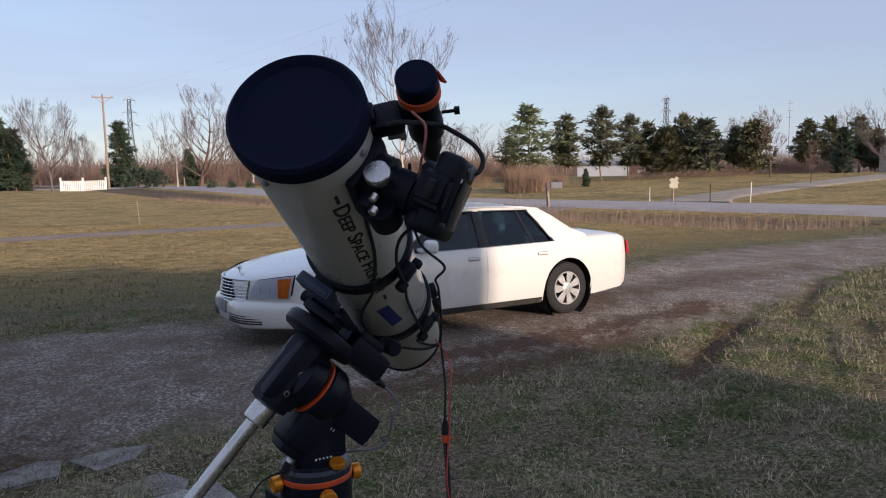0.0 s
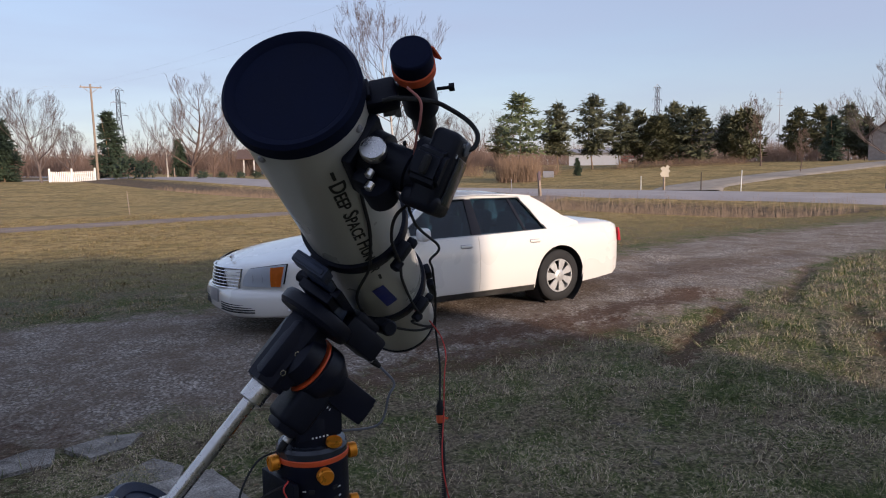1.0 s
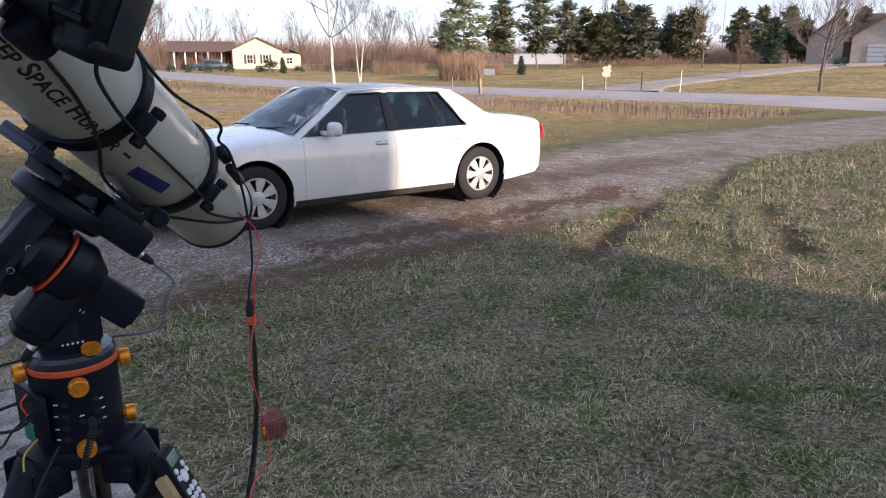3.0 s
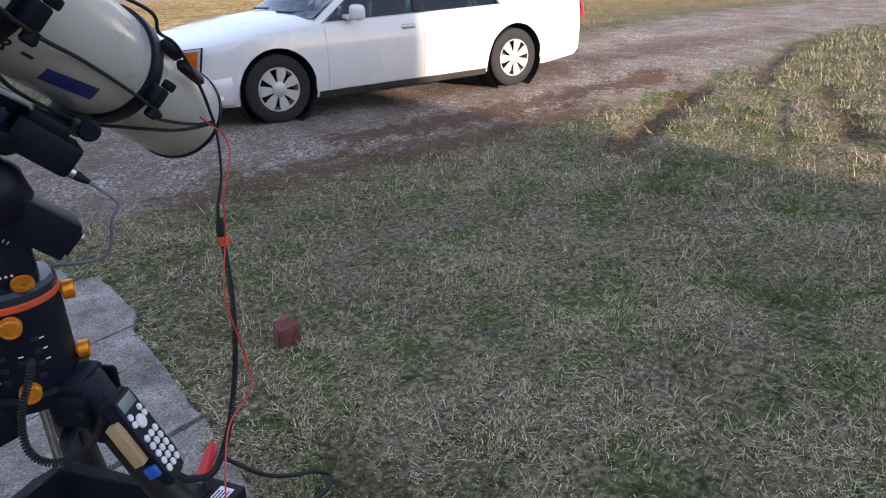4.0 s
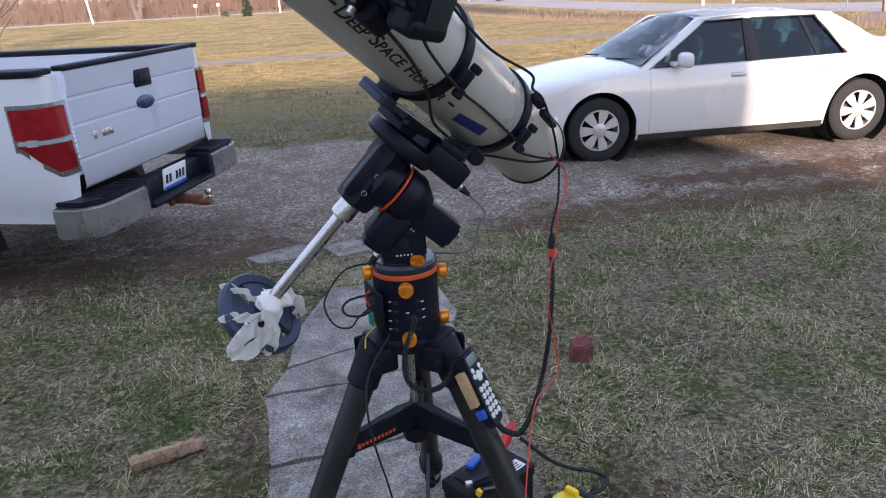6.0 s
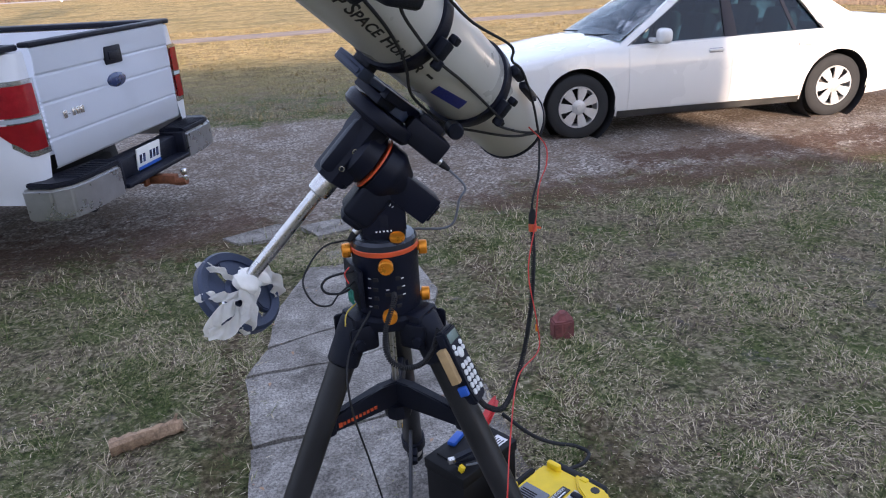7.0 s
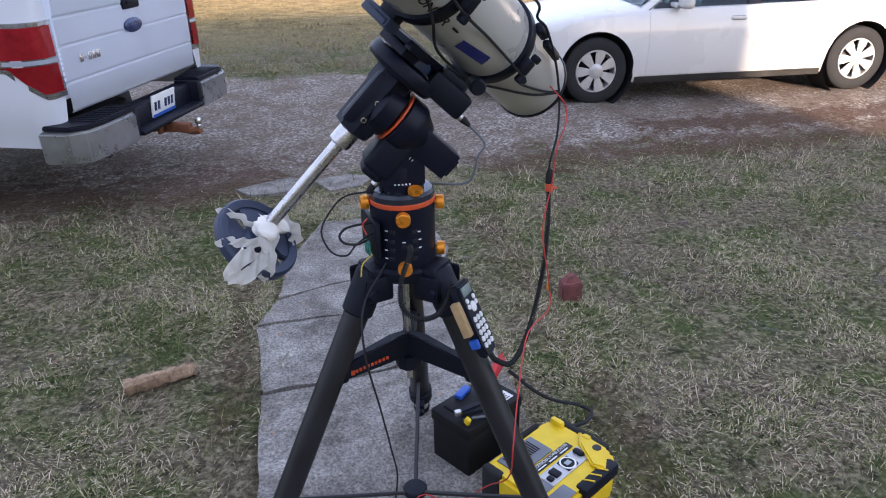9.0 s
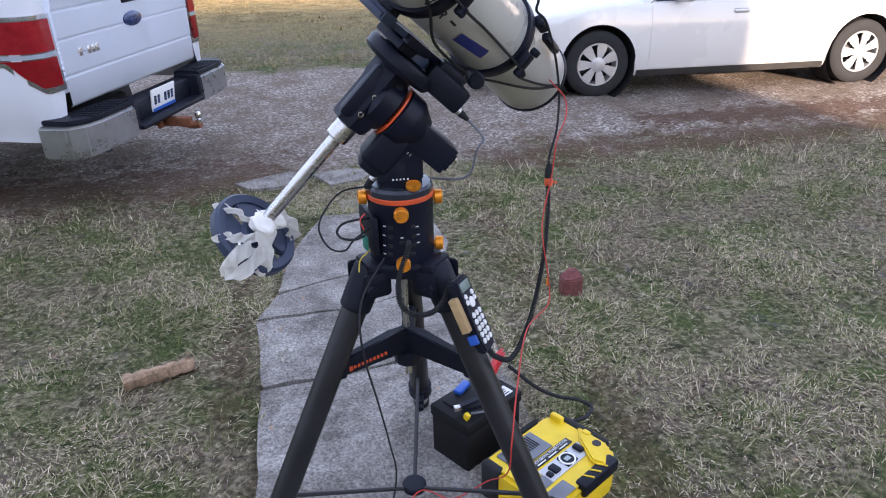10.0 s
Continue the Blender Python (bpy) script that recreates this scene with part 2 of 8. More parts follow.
def prism(bm, outline, depth, m=Matrix(), bevel=0.0):
    """A plate: the outline (x, y) of m, thick along z."""
    t = bmesh.new()
    lo = [t.verts.new((x, y, 0)) for x, y in outline]
    hi = [t.verts.new((x, y, depth)) for x, y in outline]
    t.faces.new(lo[::-1])
    t.faces.new(hi)
    for i in range(len(lo)):
        j = (i + 1) % len(lo)
        t.faces.new((lo[i], lo[j], hi[j], hi[i]))
    if bevel:
        bmesh.ops.bevel(t, geom=t.edges[:], offset=bevel, segments=2, affect="EDGES")
    merge(bm, t, m)


def thing(name, base, label, category, group="", kind=""):
    ob = new(name)
    ob.location = base
    ob.empty_display_size = 0.1
    return tagged(ob, label, category, group, kind)


def place_of(ob):
    p = Vector(ob.location)
    while ob.parent:
        ob = ob.parent
        p += Vector(ob.location)
    return p


def part(name, bm, material, parent, label="", smooth=True, angle=35):
    """Links a bmesh built in world space as one mesh under parent."""
    o = place_of(parent) if parent else Vector()
    bmesh.ops.translate(bm, vec=-o, verts=bm.verts)
    if len(bm.faces) < 60000:
        bmesh.ops.recalc_face_normals(bm, faces=bm.faces[:])
    me = bpy.data.meshes.new(name)
    bm.to_mesh(me)
    bm.free()
    me.materials.append(material)
    if smooth and len(me.polygons):
        me.polygons.foreach_set("use_smooth", [True] * len(me.polygons))
        me.set_sharp_from_angle(angle=radians(angle))
    ob = new(name, me)
    if parent:
        ob.parent = parent
    return tagged(ob, label)


def raw(name, verts, faces, material, parent=None, smooth=False):
    me = bpy.data.meshes.new(name)
    me.from_pydata(verts, [], faces)
    me.materials.append(material)
    if smooth:
        me.polygons.foreach_set("use_smooth", [True] * len(me.polygons))
    ob = new(name, me)
    if parent:
        ob.parent = parent
    return ob


def B():
    return bmesh.new()


def step(a, b, v):
    v = np.clip((v - a) / (b - a), 0, 1)
    return v * v * (3 - 2 * v)


# ---- ground ----
def road_x(y):
    return 27.0 - 0.17 * y


def ground_z(x, y):
    """Height of the land: level round the house, a ditch before the road, a gentle rise past it."""
    x, y = np.asarray(x, float), np.asarray(y, float)
    d = road_x(y) - x
    ditch = np.exp(-((d - 4.8) / 2.3) ** 2) * 0.75 * step(5.5, 8.5, y) * (1 - step(80, 88, y))
    rise = 1.75 * step(2, 55, -7.5 - d) * step(-30, 30, y + 40)
    far = 0.45 * step(100, 190, np.hypot(x, y)) + 1.0 * step(38, 92, y) * (1 - step(15, 60, x))
    bank = 0.22 * step(2.2, 0.2, d) * step(-9, -7, d) * step(5, 9, y)
    return rise + far - ditch + bank * 0.4


def bumps(x, y):
    out = np.zeros_like(x)
    rs = np.random.RandomState(4)
    for k in range(26):
        f = rs.uniform(0.8, 9)
        a, p = rs.uniform(0, 6.28), rs.uniform(0, 6.28)
        out += np.sin(f * (x * math.cos(a) + y * math.sin(a)) + p) / f
    return out * (0.012 + 0.010 * step(-1.0, 2.5, x))


# bare and broken ground: wheel ruts, worn strips beside the drive and the path (x0, y0, x1, y1, width, depth)
WORN = ((-1.3, -1.75, 2.6, -1.35, .40, .02), (1.9, -2.72, 4.3, -1.55, .17, .055), (3.55, -3.75, 4.15, -3.35, .16, .05), (4.3, -3.2, 5.6, -2.3, .13, .03),
        (2.9, -3.5, 4.6, -2.45, .07, .02), (5.2, -1.7, 8.2, -.2, .12, .03), (-6.8, -2.1, -3.4, -1.75, .6, .015), (-1.72, -4.9, -1.72, -5.6, .14, .01), (-3.22, -2.7, -3.16, -4.6, .06, .012), (-1.95, -3.0, -1.87, -4.5, .10, .008), (-3.9, -5.4, -3.7, -5.25, .13, .012),
        (-1.2, -4.6, -1.0, -4.5, .14, .01), (-.2, -4.4, .1, -4.3, .15, .01), (-4.3, -4.0, -4.0, -3.9, .15, .01), (.3, -5.3, .5, -5.1, .12, .01), (-.9, -3.4, -.6, -3.35, .12, .008))


def worn(x, y, k=None):
    """How bare the ground is, from 0 to 1, with a ragged edge."""
    out = np.zeros_like(x)
    rag = .30 * np.sin(x * 41 + 3 * np.sin(y * 17)) * np.sin(y * 37 - x * 9) + .38 * np.sin(x * 9 + 2 * np.sin(y * 7)) * np.sin(y * 11 + x * 3) + .25 * np.sin(x * 23 + y * 5) * np.sin(y * 19 - x * 4)
    for x0, y0, x1, y1, w, deep in WORN:
        ln2 = (x1 - x0) ** 2 + (y1 - y0) ** 2
        f = np.clip(((x - x0) * (x1 - x0) + (y - y0) * (y1 - y0)) / ln2, 0, 1)
        gap = np.hypot(x - x0 - f * (x1 - x0), y - y0 - f * (y1 - y0)) / w + rag
        out = np.maximum(out, (1 - step(.55, 1.25, gap)) * (deep if k else 1.0))
    return out


def spaced(lo, a, b, hi, fine, grow):
    mid = list(np.arange(a, b + 1e-6, fine))
    up, w = [b], fine
    while up[-1] < hi:
        w *= grow
        up.append(up[-1] + w)
    dn, w = [a], fine
    while dn[-1] > lo:
        w *= grow
        dn.append(dn[-1] - w)
    return np.array(dn[:0:-1] + mid + up[1:])


gx, gy = spaced(-700, -7, 9, 900, 0.07, 1.06), spaced(-300, -7, 4, 1100, 0.07, 1.06)
GX, GY = np.meshgrid(gx, gy)
near = np.exp(-(np.hypot(GX - 0, GY + 2) / 14) ** 2)
GZ = ground_z(GX, GY) + bumps(GX, GY) * near - worn(GX, GY, True)
on_path = step(-3.35, -3.1, GX) * step(-1.75, -2.0, GX) * step(-1.0, -2.2, GY)
GZ = GZ * (1 - on_path) - 0.012 * on_path
nx, ny = len(gx), len(gy)
gv = np.stack([GX.ravel(), GY.ravel(), GZ.ravel()], 1)
ii = (np.arange(ny - 1)[:, None] * nx + np.arange(nx - 1)[None]).ravel()
gf = np.stack([ii, ii + 1, ii + nx + 1, ii + nx], 1)


def ground_material():
    m, t, N, L, bs = node_mat("lawn_and_gravel")
    geo = N.new("ShaderNodeNewGeometry")
    pos = geo.outputs["Position"]
    sep = N.new("ShaderNodeSeparateXYZ")
    L.new(pos, sep.inputs[0])
    X, Y = sep.outputs[0], sep.outputs[1]
    n_big, n_mid, n_fine = tex(N, L, pos, 0.35, 5), tex(N, L, pos, 2.4, 5, 0.65), tex(N, L, pos, 38, 5, 0.7)
    n_rag = tex(N, L, pos, 5.5, 7, 0.8)
    n_speck = tex(N, L, pos, 140, 3, 0.7)
    tan = ramp(N, L, n_fine, [(0.32, (0.045, 0.036, 0.024)), (0.5, (0.17, 0.137, 0.088)), (0.68, (0.40, 0.335, 0.22))])
    green = ramp(N, L, n_fine, [(0.32, (0.018, 0.027, 0.008)), (0.5, (0.08, 0.105, 0.030)), (0.7, (0.19, 0.20, 0.075))])
    soil = ramp(N, L, n_fine, [(0.3, (0.035, 0.023, 0.017)), (0.6, (0.085, 0.055, 0.040)), (0.8, (0.17, 0.12, 0.09))])
    lawn = mixc(N, L, ramp(N, L, n_mid, [(0.40, (0, 0, 0)), (0.62, (1, 1, 1))]), tan, green)
    lawn = mixc(N, L, ramp(N, L, tex(N, L, pos, 5.5, 5, 0.7), [(0.58, (0, 0, 0)), (0.70, (0.75, 0.75, 0.75))]), lawn, soil)
    lawn = mixc(N, L, ramp(N, L, tex(N, L, pos, 19, 4, 0.7), [(0.54, (0, 0, 0)), (0.64, (0.8, 0.8, 0.8))]), lawn, (0.32, 0.275, 0.185))
    lawn = mixc(N, L, ramp(N, L, tex(N, L, pos, 13, 4, 0.7), [(0.55, (0, 0, 0)), (0.66, (0.8, 0.8, 0.8))]), lawn, (0.020, 0.027, 0.011))
    lawn = mixc(N, L, ramp(N, L, tex(N, L, pos, 3.3, 6, 0.75), [(0.60, (0, 0, 0)), (0.70, (0.8, 0.8, 0.8))]), lawn, ramp(N, L, n_speck, [(0.35, (0.07, 0.06, 0.058)), (0.65, (0.24, 0.21, 0.205))]))
    # farther off the lawn is dry and yellow
    dist = calc(N, L, "SQRT", calc(N, L, "ADD", calc(N, L, "POWER", X, 2.0), calc(N, L, "POWER", Y, 2.0)))
    dry = ramp(N, L, n_mid, [(0.35, (0.20, 0.140, 0.060)), (0.5, (0.37, 0.268, 0.115)), (0.65, (0.52, 0.38, 0.175))])
    dry = mixc(N, L, ramp(N, L, n_big, [(0.46, (0, 0, 0)), (0.62, (0.6, 0.6, 0.6))]), dry, (0.17, 0.145, 0.06))
    dry = mixc(N, L, 0.75, dry, ramp(N, L, tex(N, L, pos, 9, 8, 0.85), [(0.34, (0.35, 0.33, 0.28)), (0.52, (1, 1, 1)), (0.66, (1.45, 1.4, 1.3))]), "MULTIPLY")
    farm = calc(N, L, "MULTIPLY_ADD", calc(N, L, "ADD", Y, calc(N, L, "MULTIPLY", n_big, 8.0)), 0.16, -1.2, True)
    col = mixc(N, L, farm, lawn, dry)
    red0 = ramp(N, L, n_fine, [(0.3, (0.085, 0.060, 0.044)), (0.6, (0.23, 0.175, 0.13)), (0.8, (0.38, 0.31, 0.245))])
    # gravel drive: its middle line bends a little past the cars
    bend = N.new("ShaderNodeMapRange")
    bend.interpolation_type = "SMOOTHSTEP"
    for sock, v in zip(bend.inputs[1:5], (3.0, 11.0, 0.30, 2.0)):
        sock.default_value = v
    L.new(X, bend.inputs[0])
    wide = N.new("ShaderNodeMapRange")
    wide.interpolation_type = "SMOOTHSTEP"
    for sock, v in zip(wide.inputs[1:5], (-5.0, 1.0, 2.3, 1.75)):
        sock.default_value = v
    L.new(X, wide.inputs[0])
    off = calc(N, L, "ABSOLUTE", calc(N, L, "SUBTRACT", Y, bend.outputs[0]))
    edge = calc(N, L, "SUBTRACT", wide.outputs[0], calc(N, L, "ADD", off, calc(N, L, "MULTIPLY", calc(N, L, "SUBTRACT", n_mid, 0.5), 1.7)))
    drive = calc(N, L, "MULTIPLY_ADD", edge, 2.2, 0.5, True)
    drive = calc(N, L, "MULTIPLY", drive, calc(N, L, "LESS_THAN", X, 30.0))
    vor = N.new("ShaderNodeTexVoronoi")
    vor.inputs["Scale"].default_value = 42
    L.new(pos, vor.inputs["Vector"])
    stones = ramp(N, L, vor.outputs["Color"], [(0.1, (0.17, 0.145, 0.122)), (0.5, (0.37, 0.322, 0.278)), (0.9, (0.66, 0.59, 0.52))])
    gravel = mixc(N, L, ramp(N, L, vor.outputs["Distance"], [(0.45, (0, 0, 0)), (0.75, (0.8, 0.8, 0.8))]), stones, (0.12, 0.10, 0.085))
    gravel = mixc(N, L, ramp(N, L, tex(N, L, pos, 1.3, 7, 0.8), [(0.40, (0, 0, 0)), (0.60, (0.9, 0.9, 0.9))]), gravel, red0)
    col = mixc(N, L, drive, col, gravel)
    # bare red-brown soil: the worn strip before the cars and the wheel ruts in the lawn
    red = ramp(N, L, n_fine, [(0.3, (0.045, 0.022, 0.014)), (0.6, (0.13, 0.075, 0.048)), (0.8, (0.25, 0.16, 0.11))])

    def rut(x0, y0, x1, y1, w, strength):
        ln = math.hypot(x1 - x0, y1 - y0)
        ux, uy = (x1 - x0) / ln, (y1 - y0) / ln
        rx, ry = calc(N, L, "SUBTRACT", X, x0), calc(N, L, "SUBTRACT", Y, y0)
        along = calc(N, L, "ADD", calc(N, L, "MULTIPLY", rx, ux), calc(N, L, "MULTIPLY", ry, uy))
        past = calc(N, L, "SUBTRACT", along, calc(N, L, "MINIMUM", calc(N, L, "MAXIMUM", along, 0.0), ln))
        across = calc(N, L, "SUBTRACT", calc(N, L, "MULTIPLY", rx, -uy), calc(N, L, "MULTIPLY", ry, -ux))
        far = calc(N, L, "SQRT", calc(N, L, "ADD", calc(N, L, "POWER", past, 2.0), calc(N, L, "POWER", across, 2.0)))
        far = calc(N, L, "ADD", far, calc(N, L, "MULTIPLY", calc(N, L, "SUBTRACT", n_rag, 0.5), w * 4.5))
        k = calc(N, L, "MULTIPLY_ADD", far, -2.0 / w, 1.6, True)
        return calc(N, L, "MULTIPLY", k, strength)

    for r in ((-1.3, -1.75, 2.6, -1.35, 0.5, 0.75), (1.9, -2.72, 4.3, -1.55, 0.26, 0.75), (3.55, -3.75, 4.15, -3.35, 0.24, 0.65), (4.3, -3.2, 5.6, -2.3, 0.18, 0.5), (5.2, -1.7, 8.2, -.2, 0.18, 0.5),
              (0.3, -0.9, 4.6, -0.75, 0.45, 0.85), (1.6, 0.2, 7.5, 1.3, 0.9, 0.35), (4.6, 0.6, 9.5, 0.9, 0.5, 0.35), (-6.8, -2.1, -3.4, -1.75, 0.75, 0.75), (-3.22, -2.6, -3.16, -4.8, 0.12, 0.45),
              (-1.75, -2.6, -1.7, -5.4, 0.16, 0.45)):
        col = mixc(N, L, rut(*r), col, red)
    # the ditch before the road lies bare and brown
    dd = calc(N, L, "SUBTRACT", calc(N, L, "MULTIPLY_ADD", Y, -0.17, 27.0), X)
    away = calc(N, L, "ABSOLUTE", calc(N, L, "SUBTRACT", dd, 4.6))
    ditch = calc(N, L, "MULTIPLY_ADD", calc(N, L, "ADD", away, calc(N, L, "MULTIPLY", n_mid, 1.2)), -1.1, 4.6, True)
    ditch = calc(N, L, "MULTIPLY", ditch, calc(N, L, "GREATER_THAN", Y, 6.0))
    col = mixc(N, L, calc(N, L, "MULTIPLY", ditch, 0.9), col, ramp(N, L, tex(N, L, pos, 6, 5, 0.7), [(0.35, (0.06, 0.045, 0.035)), (0.65, (0.17, 0.13, 0.10))]))
    L.new(col, bs.inputs["Base Color"])
    bs.inputs["Roughness"].default_value = 0.95
    bs.inputs["Specular IOR Level"].default_value = 0.15
    b = N.new("ShaderNodeBump")
    b.inputs["Strength"].default_value, b.inputs["Distance"].default_value = 0.9, 0.03
    L.new(calc(N, L, "ADD", n_fine, calc(N, L, "MULTIPLY", n_speck, 0.5)), b.inputs["Height"])
    L.new(b.outputs[0], bs.inputs["Normal"])
    return m


lawn_mat = ground_material()
ground = raw("ground", gv.tolist(), gf.tolist(), lawn_mat, smooth=True)
tagged(ground, "patchy early spring lawn with a worn gravel drive", "ground", kind="structure")


def strip(name, line, width, material, label, lift=0.03, n=120, across=8):
    """A flat band laid on the land along a line of points."""
    c = [Vector((*p, 0)) for p in line]
    pts = curve_pts(c, max(4, n // len(c)))
    vs, fs = [], []
    for i, p in enumerate(pts):
        way = (pts[min(i + 1, len(pts) - 1)] - pts[max(i - 1, 0)]).normalized()
        side = Vector((-way.y, way.x, 0))
        for k in range(across + 1):
            out = k in (0, across)
            q = p + side * (width * (min(across - 1, max(1, k)) - across / 2) / (across - 2) + (k == across) * .35 - (k == 0) * .35)
            vs.append((q.x, q.y, float(ground_z(q.x, q.y)) + (-.04 if out else lift)))
    for i in range(len(pts) - 1):
        for k in range(across):
            o = i * (across + 1) + k
            fs.append((o, o + 1, o + across + 2, o + across + 1))
    return tagged(raw(name, vs, fs, material, smooth=True), label, name.split("_")[0], kind="structure")


strip("road", [(road_x(y) + 3.7, y) for y in (-120, -60, -20, 0, 20, 45, 70, 100, 180, 300)], 7.2, asphalt, "pale grey asphalt country road", 0.10, 300)
strip("road_side", [(-160, 84), (-60, 92), (-20, 96), (13, 97)], 6.5, asphalt, "pale grey asphalt side road", 0.10, 160)
strip("lane", [(-70, 15), (-30, 17.0), (-8, 18.9), (7, 20.9), (16, 22.3), (23.4, 23.2)], 1.7, lane_gravel, "narrow dark gravel lane across the field", 0.03, 200)
strip("drive", [(33.5, 23), (40, 27), (50, 29), (62, 29), (76, 29), (88, 27)], 4.0, pale_gravel, "pale concrete drive of the house across the road", 0.09, 160)

# ---- telescope on its mount ----
MX, MY = -2.505, -5.30                                   # the tripod's middle
AX = Vector((-0.5241, -0.6917, 0.4968)).normalized()         # the tube looks this way
DX = Vector((0.690, -0.002, 0.724))
DX = (DX - AX * DX.dot(AX)).normalized()                  # declination axis, from the mount to the tube
EX = AX.cross(DX)
FRONT = Vector((-2.6921, -5.7679, 1.8604))
RT, LT = 0.107, 1.166                                     # tube radius and length
PX = Vector((-0.753, 0.0, 0.658))
PX = (PX - DX * PX.dot(DX)).normalized()                  # polar axis
SX = DX.cross(PX)


def on_tube(s, phi, r):
    """A point s behind the tube's front, at angle phi round it and r from its axis."""
    a = radians(phi)
    return FRONT - AX * s + r * (DX * math.cos(a) + EX * math.sin(a))


def tube_pose(s, phi, r):
    """x back along the tube, y round it, z outward."""
    a = radians(phi)
    out = DX * math.cos(a) + EX * math.sin(a)
    return mat_axes(on_tube(s, phi, r), -AX, -DX * math.sin(a) + EX * math.cos(a), out)


def along_dec(k, side=0.0, polar=0.0):
    """A point k below the tube's axis on the declination axis."""
    return FRONT - AX * 0.641 - DX * (k - 0.043) + SX * side + PX * polar


CROSS = along_dec(0.335)


def ported_cylinder(bm, r, z0, z1, bevel=0.004, seg=48):
    lathe(bm, [(r - bevel, z0), (r, z0 + bevel), (r, z1 - bevel), (r - bevel, z1)], pose(MX, MY, 0), seg)


mount = thing("telescope_mount", (MX, MY, 0), "black equatorial telescope mount on a steel tripod with orange knobs", "telescope mount")
LEGS = [Vector((0.163, 0.987, 0)), Vector((-0.936, -0.352, 0)), Vector((0.773, -0.635, 0))]
CEN = Vector((MX, MY, 0))
for d in LEGS:
    top, foot = CEN + d * 0.095 + Vector((0, 0, 0.885)), CEN + d * 0.525 + Vector((0, 0, 0.0))
    way = (top - foot).normalized()
    mid = foot + way * 0.14
    bm = B()
    pipe(bm, [mid, top], 0.0345, 24)
    leg = part("leg", bm, leg_paint, mount, "dark bronze tubular steel leg")
    bm = B()
    m = frame_of(mid, way, d)
    lathe(bm, [(0.034, -0.02), (0.042, -0.015), (0.042, 0.035), (0.035, 0.04)], m, 24)
    add_box(bm, (0.03, 0.05, 0.04), m @ pose(0, -0.045, 0.01), 0.006)
    lathe(bm, [(0.008, 0), (0.016, 0.004), (0.016, 0.02), (0.01, 0.024)], m @ pose(0, -0.07, 0.01, 90), 12)
    part("leg_clamp", bm, black_plastic, leg, "black leg clamp with a thumb knob")
    bm = B()
    pipe(bm, [foot + way * 0.02, mid + way * 0.02], 0.026, 20)
    part("inner_leg", bm, steel, leg)
    bm = B()
    lathe(bm, [(0.012, 0.0), (0.026, 0.006), (0.03, 0.03), (0.03, 0.05), (0.02, 0.06)], frame_of(foot + Vector((0, 0, 0.004)), way), 20)
    part("rubber_foot", bm, rubber, leg, "black rubber foot")
    # hinge casting at the top
    bm = B()
    side = Vector((-d.y, d.x, 0))
    m = mat_axes(top - way * 0.045, side, way.cross(side), way)
    lathe(bm, [(0.038, -0.075), (0.042, -0.07), (0.043, 0.04), (0.038, 0.05)], m, 24)
    add_box(bm, (0.095, 0.055, 0.075), mat_axes(CEN + d * 0.092 + Vector((0, 0, 0.872)), side, d, Vector((0, 0, 1))), 0.012)
    for q in (-0.052, 0.052):
        add_box(bm, (0.012, 0.075, 0.07), mat_axes(CEN + d * 0.10 + side * q + Vector((0, 0, 0.855)), side, d, Vector((0, 0, 1))), 0.008)
        lathe(bm, [(0.014, -0.005), (0.016, 0), (0.012, 0.007)], frame_of(CEN + d * 0.118 + side * q * 1.12 + Vector((0, 0, 0.845)), side * (1 if q > 0 else -1)), 12)
    part("leg_hinge", bm, black_plastic, leg)

bm = B()
HUB = CEN + Vector((0, 0, 0.645))
for d in LEGS:
    side = Vector((-d.y, d.x, 0))
    end = 0.215
    # an arm that falls away from the hub and thins toward the leg
    out = [(0.0, -0.042), (0.05, -0.038), (end, -0.062), (end, -0.012), (0.05, 0.026), (0.0, 0.032)]
    prism(bm, out, 0.03, mat_axes(HUB - side * 0.015, d, Vector((0, 0, 1)), side), 0.005)
    add_box(bm, (0.05, 0.05, 0.05), mat_axes(HUB + d * end - Vector((0, 0, 0.037)), d, side, Vector((0, 0, 1))), 0.01)
spreader = part("spreader", bm, black_plastic, mount, "black three-armed leg spreader")
d, side = LEGS[1], Vector((-LEGS[1].y, LEGS[1].x, 0))
bm = B()
face = side if side.y < 0 else -side
for i, (w, h, g) in enumerate(((0.012, 0.014, 0), (0.0085, 0.009, 0), (0.008, 0.009, 0), (0.007, 0.009, 0), (0.008, 0.009, 0), (0.008, 0.009, 0), (0.008, 0.009, 0), (0.008, 0.009, 0), (0.009, 0.009, 0), (0.009, 0.009, 0))):
    q = 0.178 - i * 0.0115
    p = HUB + d * q + face * 0.0165 + Vector((0, 0, -0.028 + (0.10 - q) * 0.13))
    add_box(bm, (w * 0.85, 0.002, h), mat_axes(p, d, face, d.cross(face)))
part("brand_bars", bm, orange_paint, spreader, "orange brand mark as plain bars")
bm = B()
lathe(bm, [(0.012, 0.56), (0.036, 0.565), (0.04, 0.585), (0.036, 0.605), (0.014, 0.61)], pose(MX, MY, 0), 10)
part("spreader_knob", bm, black_plastic, mount)
bm = B()
pipe(bm, [CEN + Vector((0, 0, 0.52)), CEN + Vector((0, 0, 0.88))], 0.0085, 14)
part("threaded_rod", bm, steel, mount, "bare steel centre rod")
bm = B()
lathe(bm, [(0.05, 0.865), (0.095, 0.87), (0.10, 0.882), (0.10, 0.898), (0.09, 0.905)], pose(MX, MY, 0), 48)
part("tripod_head", bm, black_plastic, mount)
bm = B()
ported_cylinder(bm, 0.0835, 0.90, 1.068)
pier = part("pier", bm, black_paint, mount, "black ported pier housing")
bm = B()
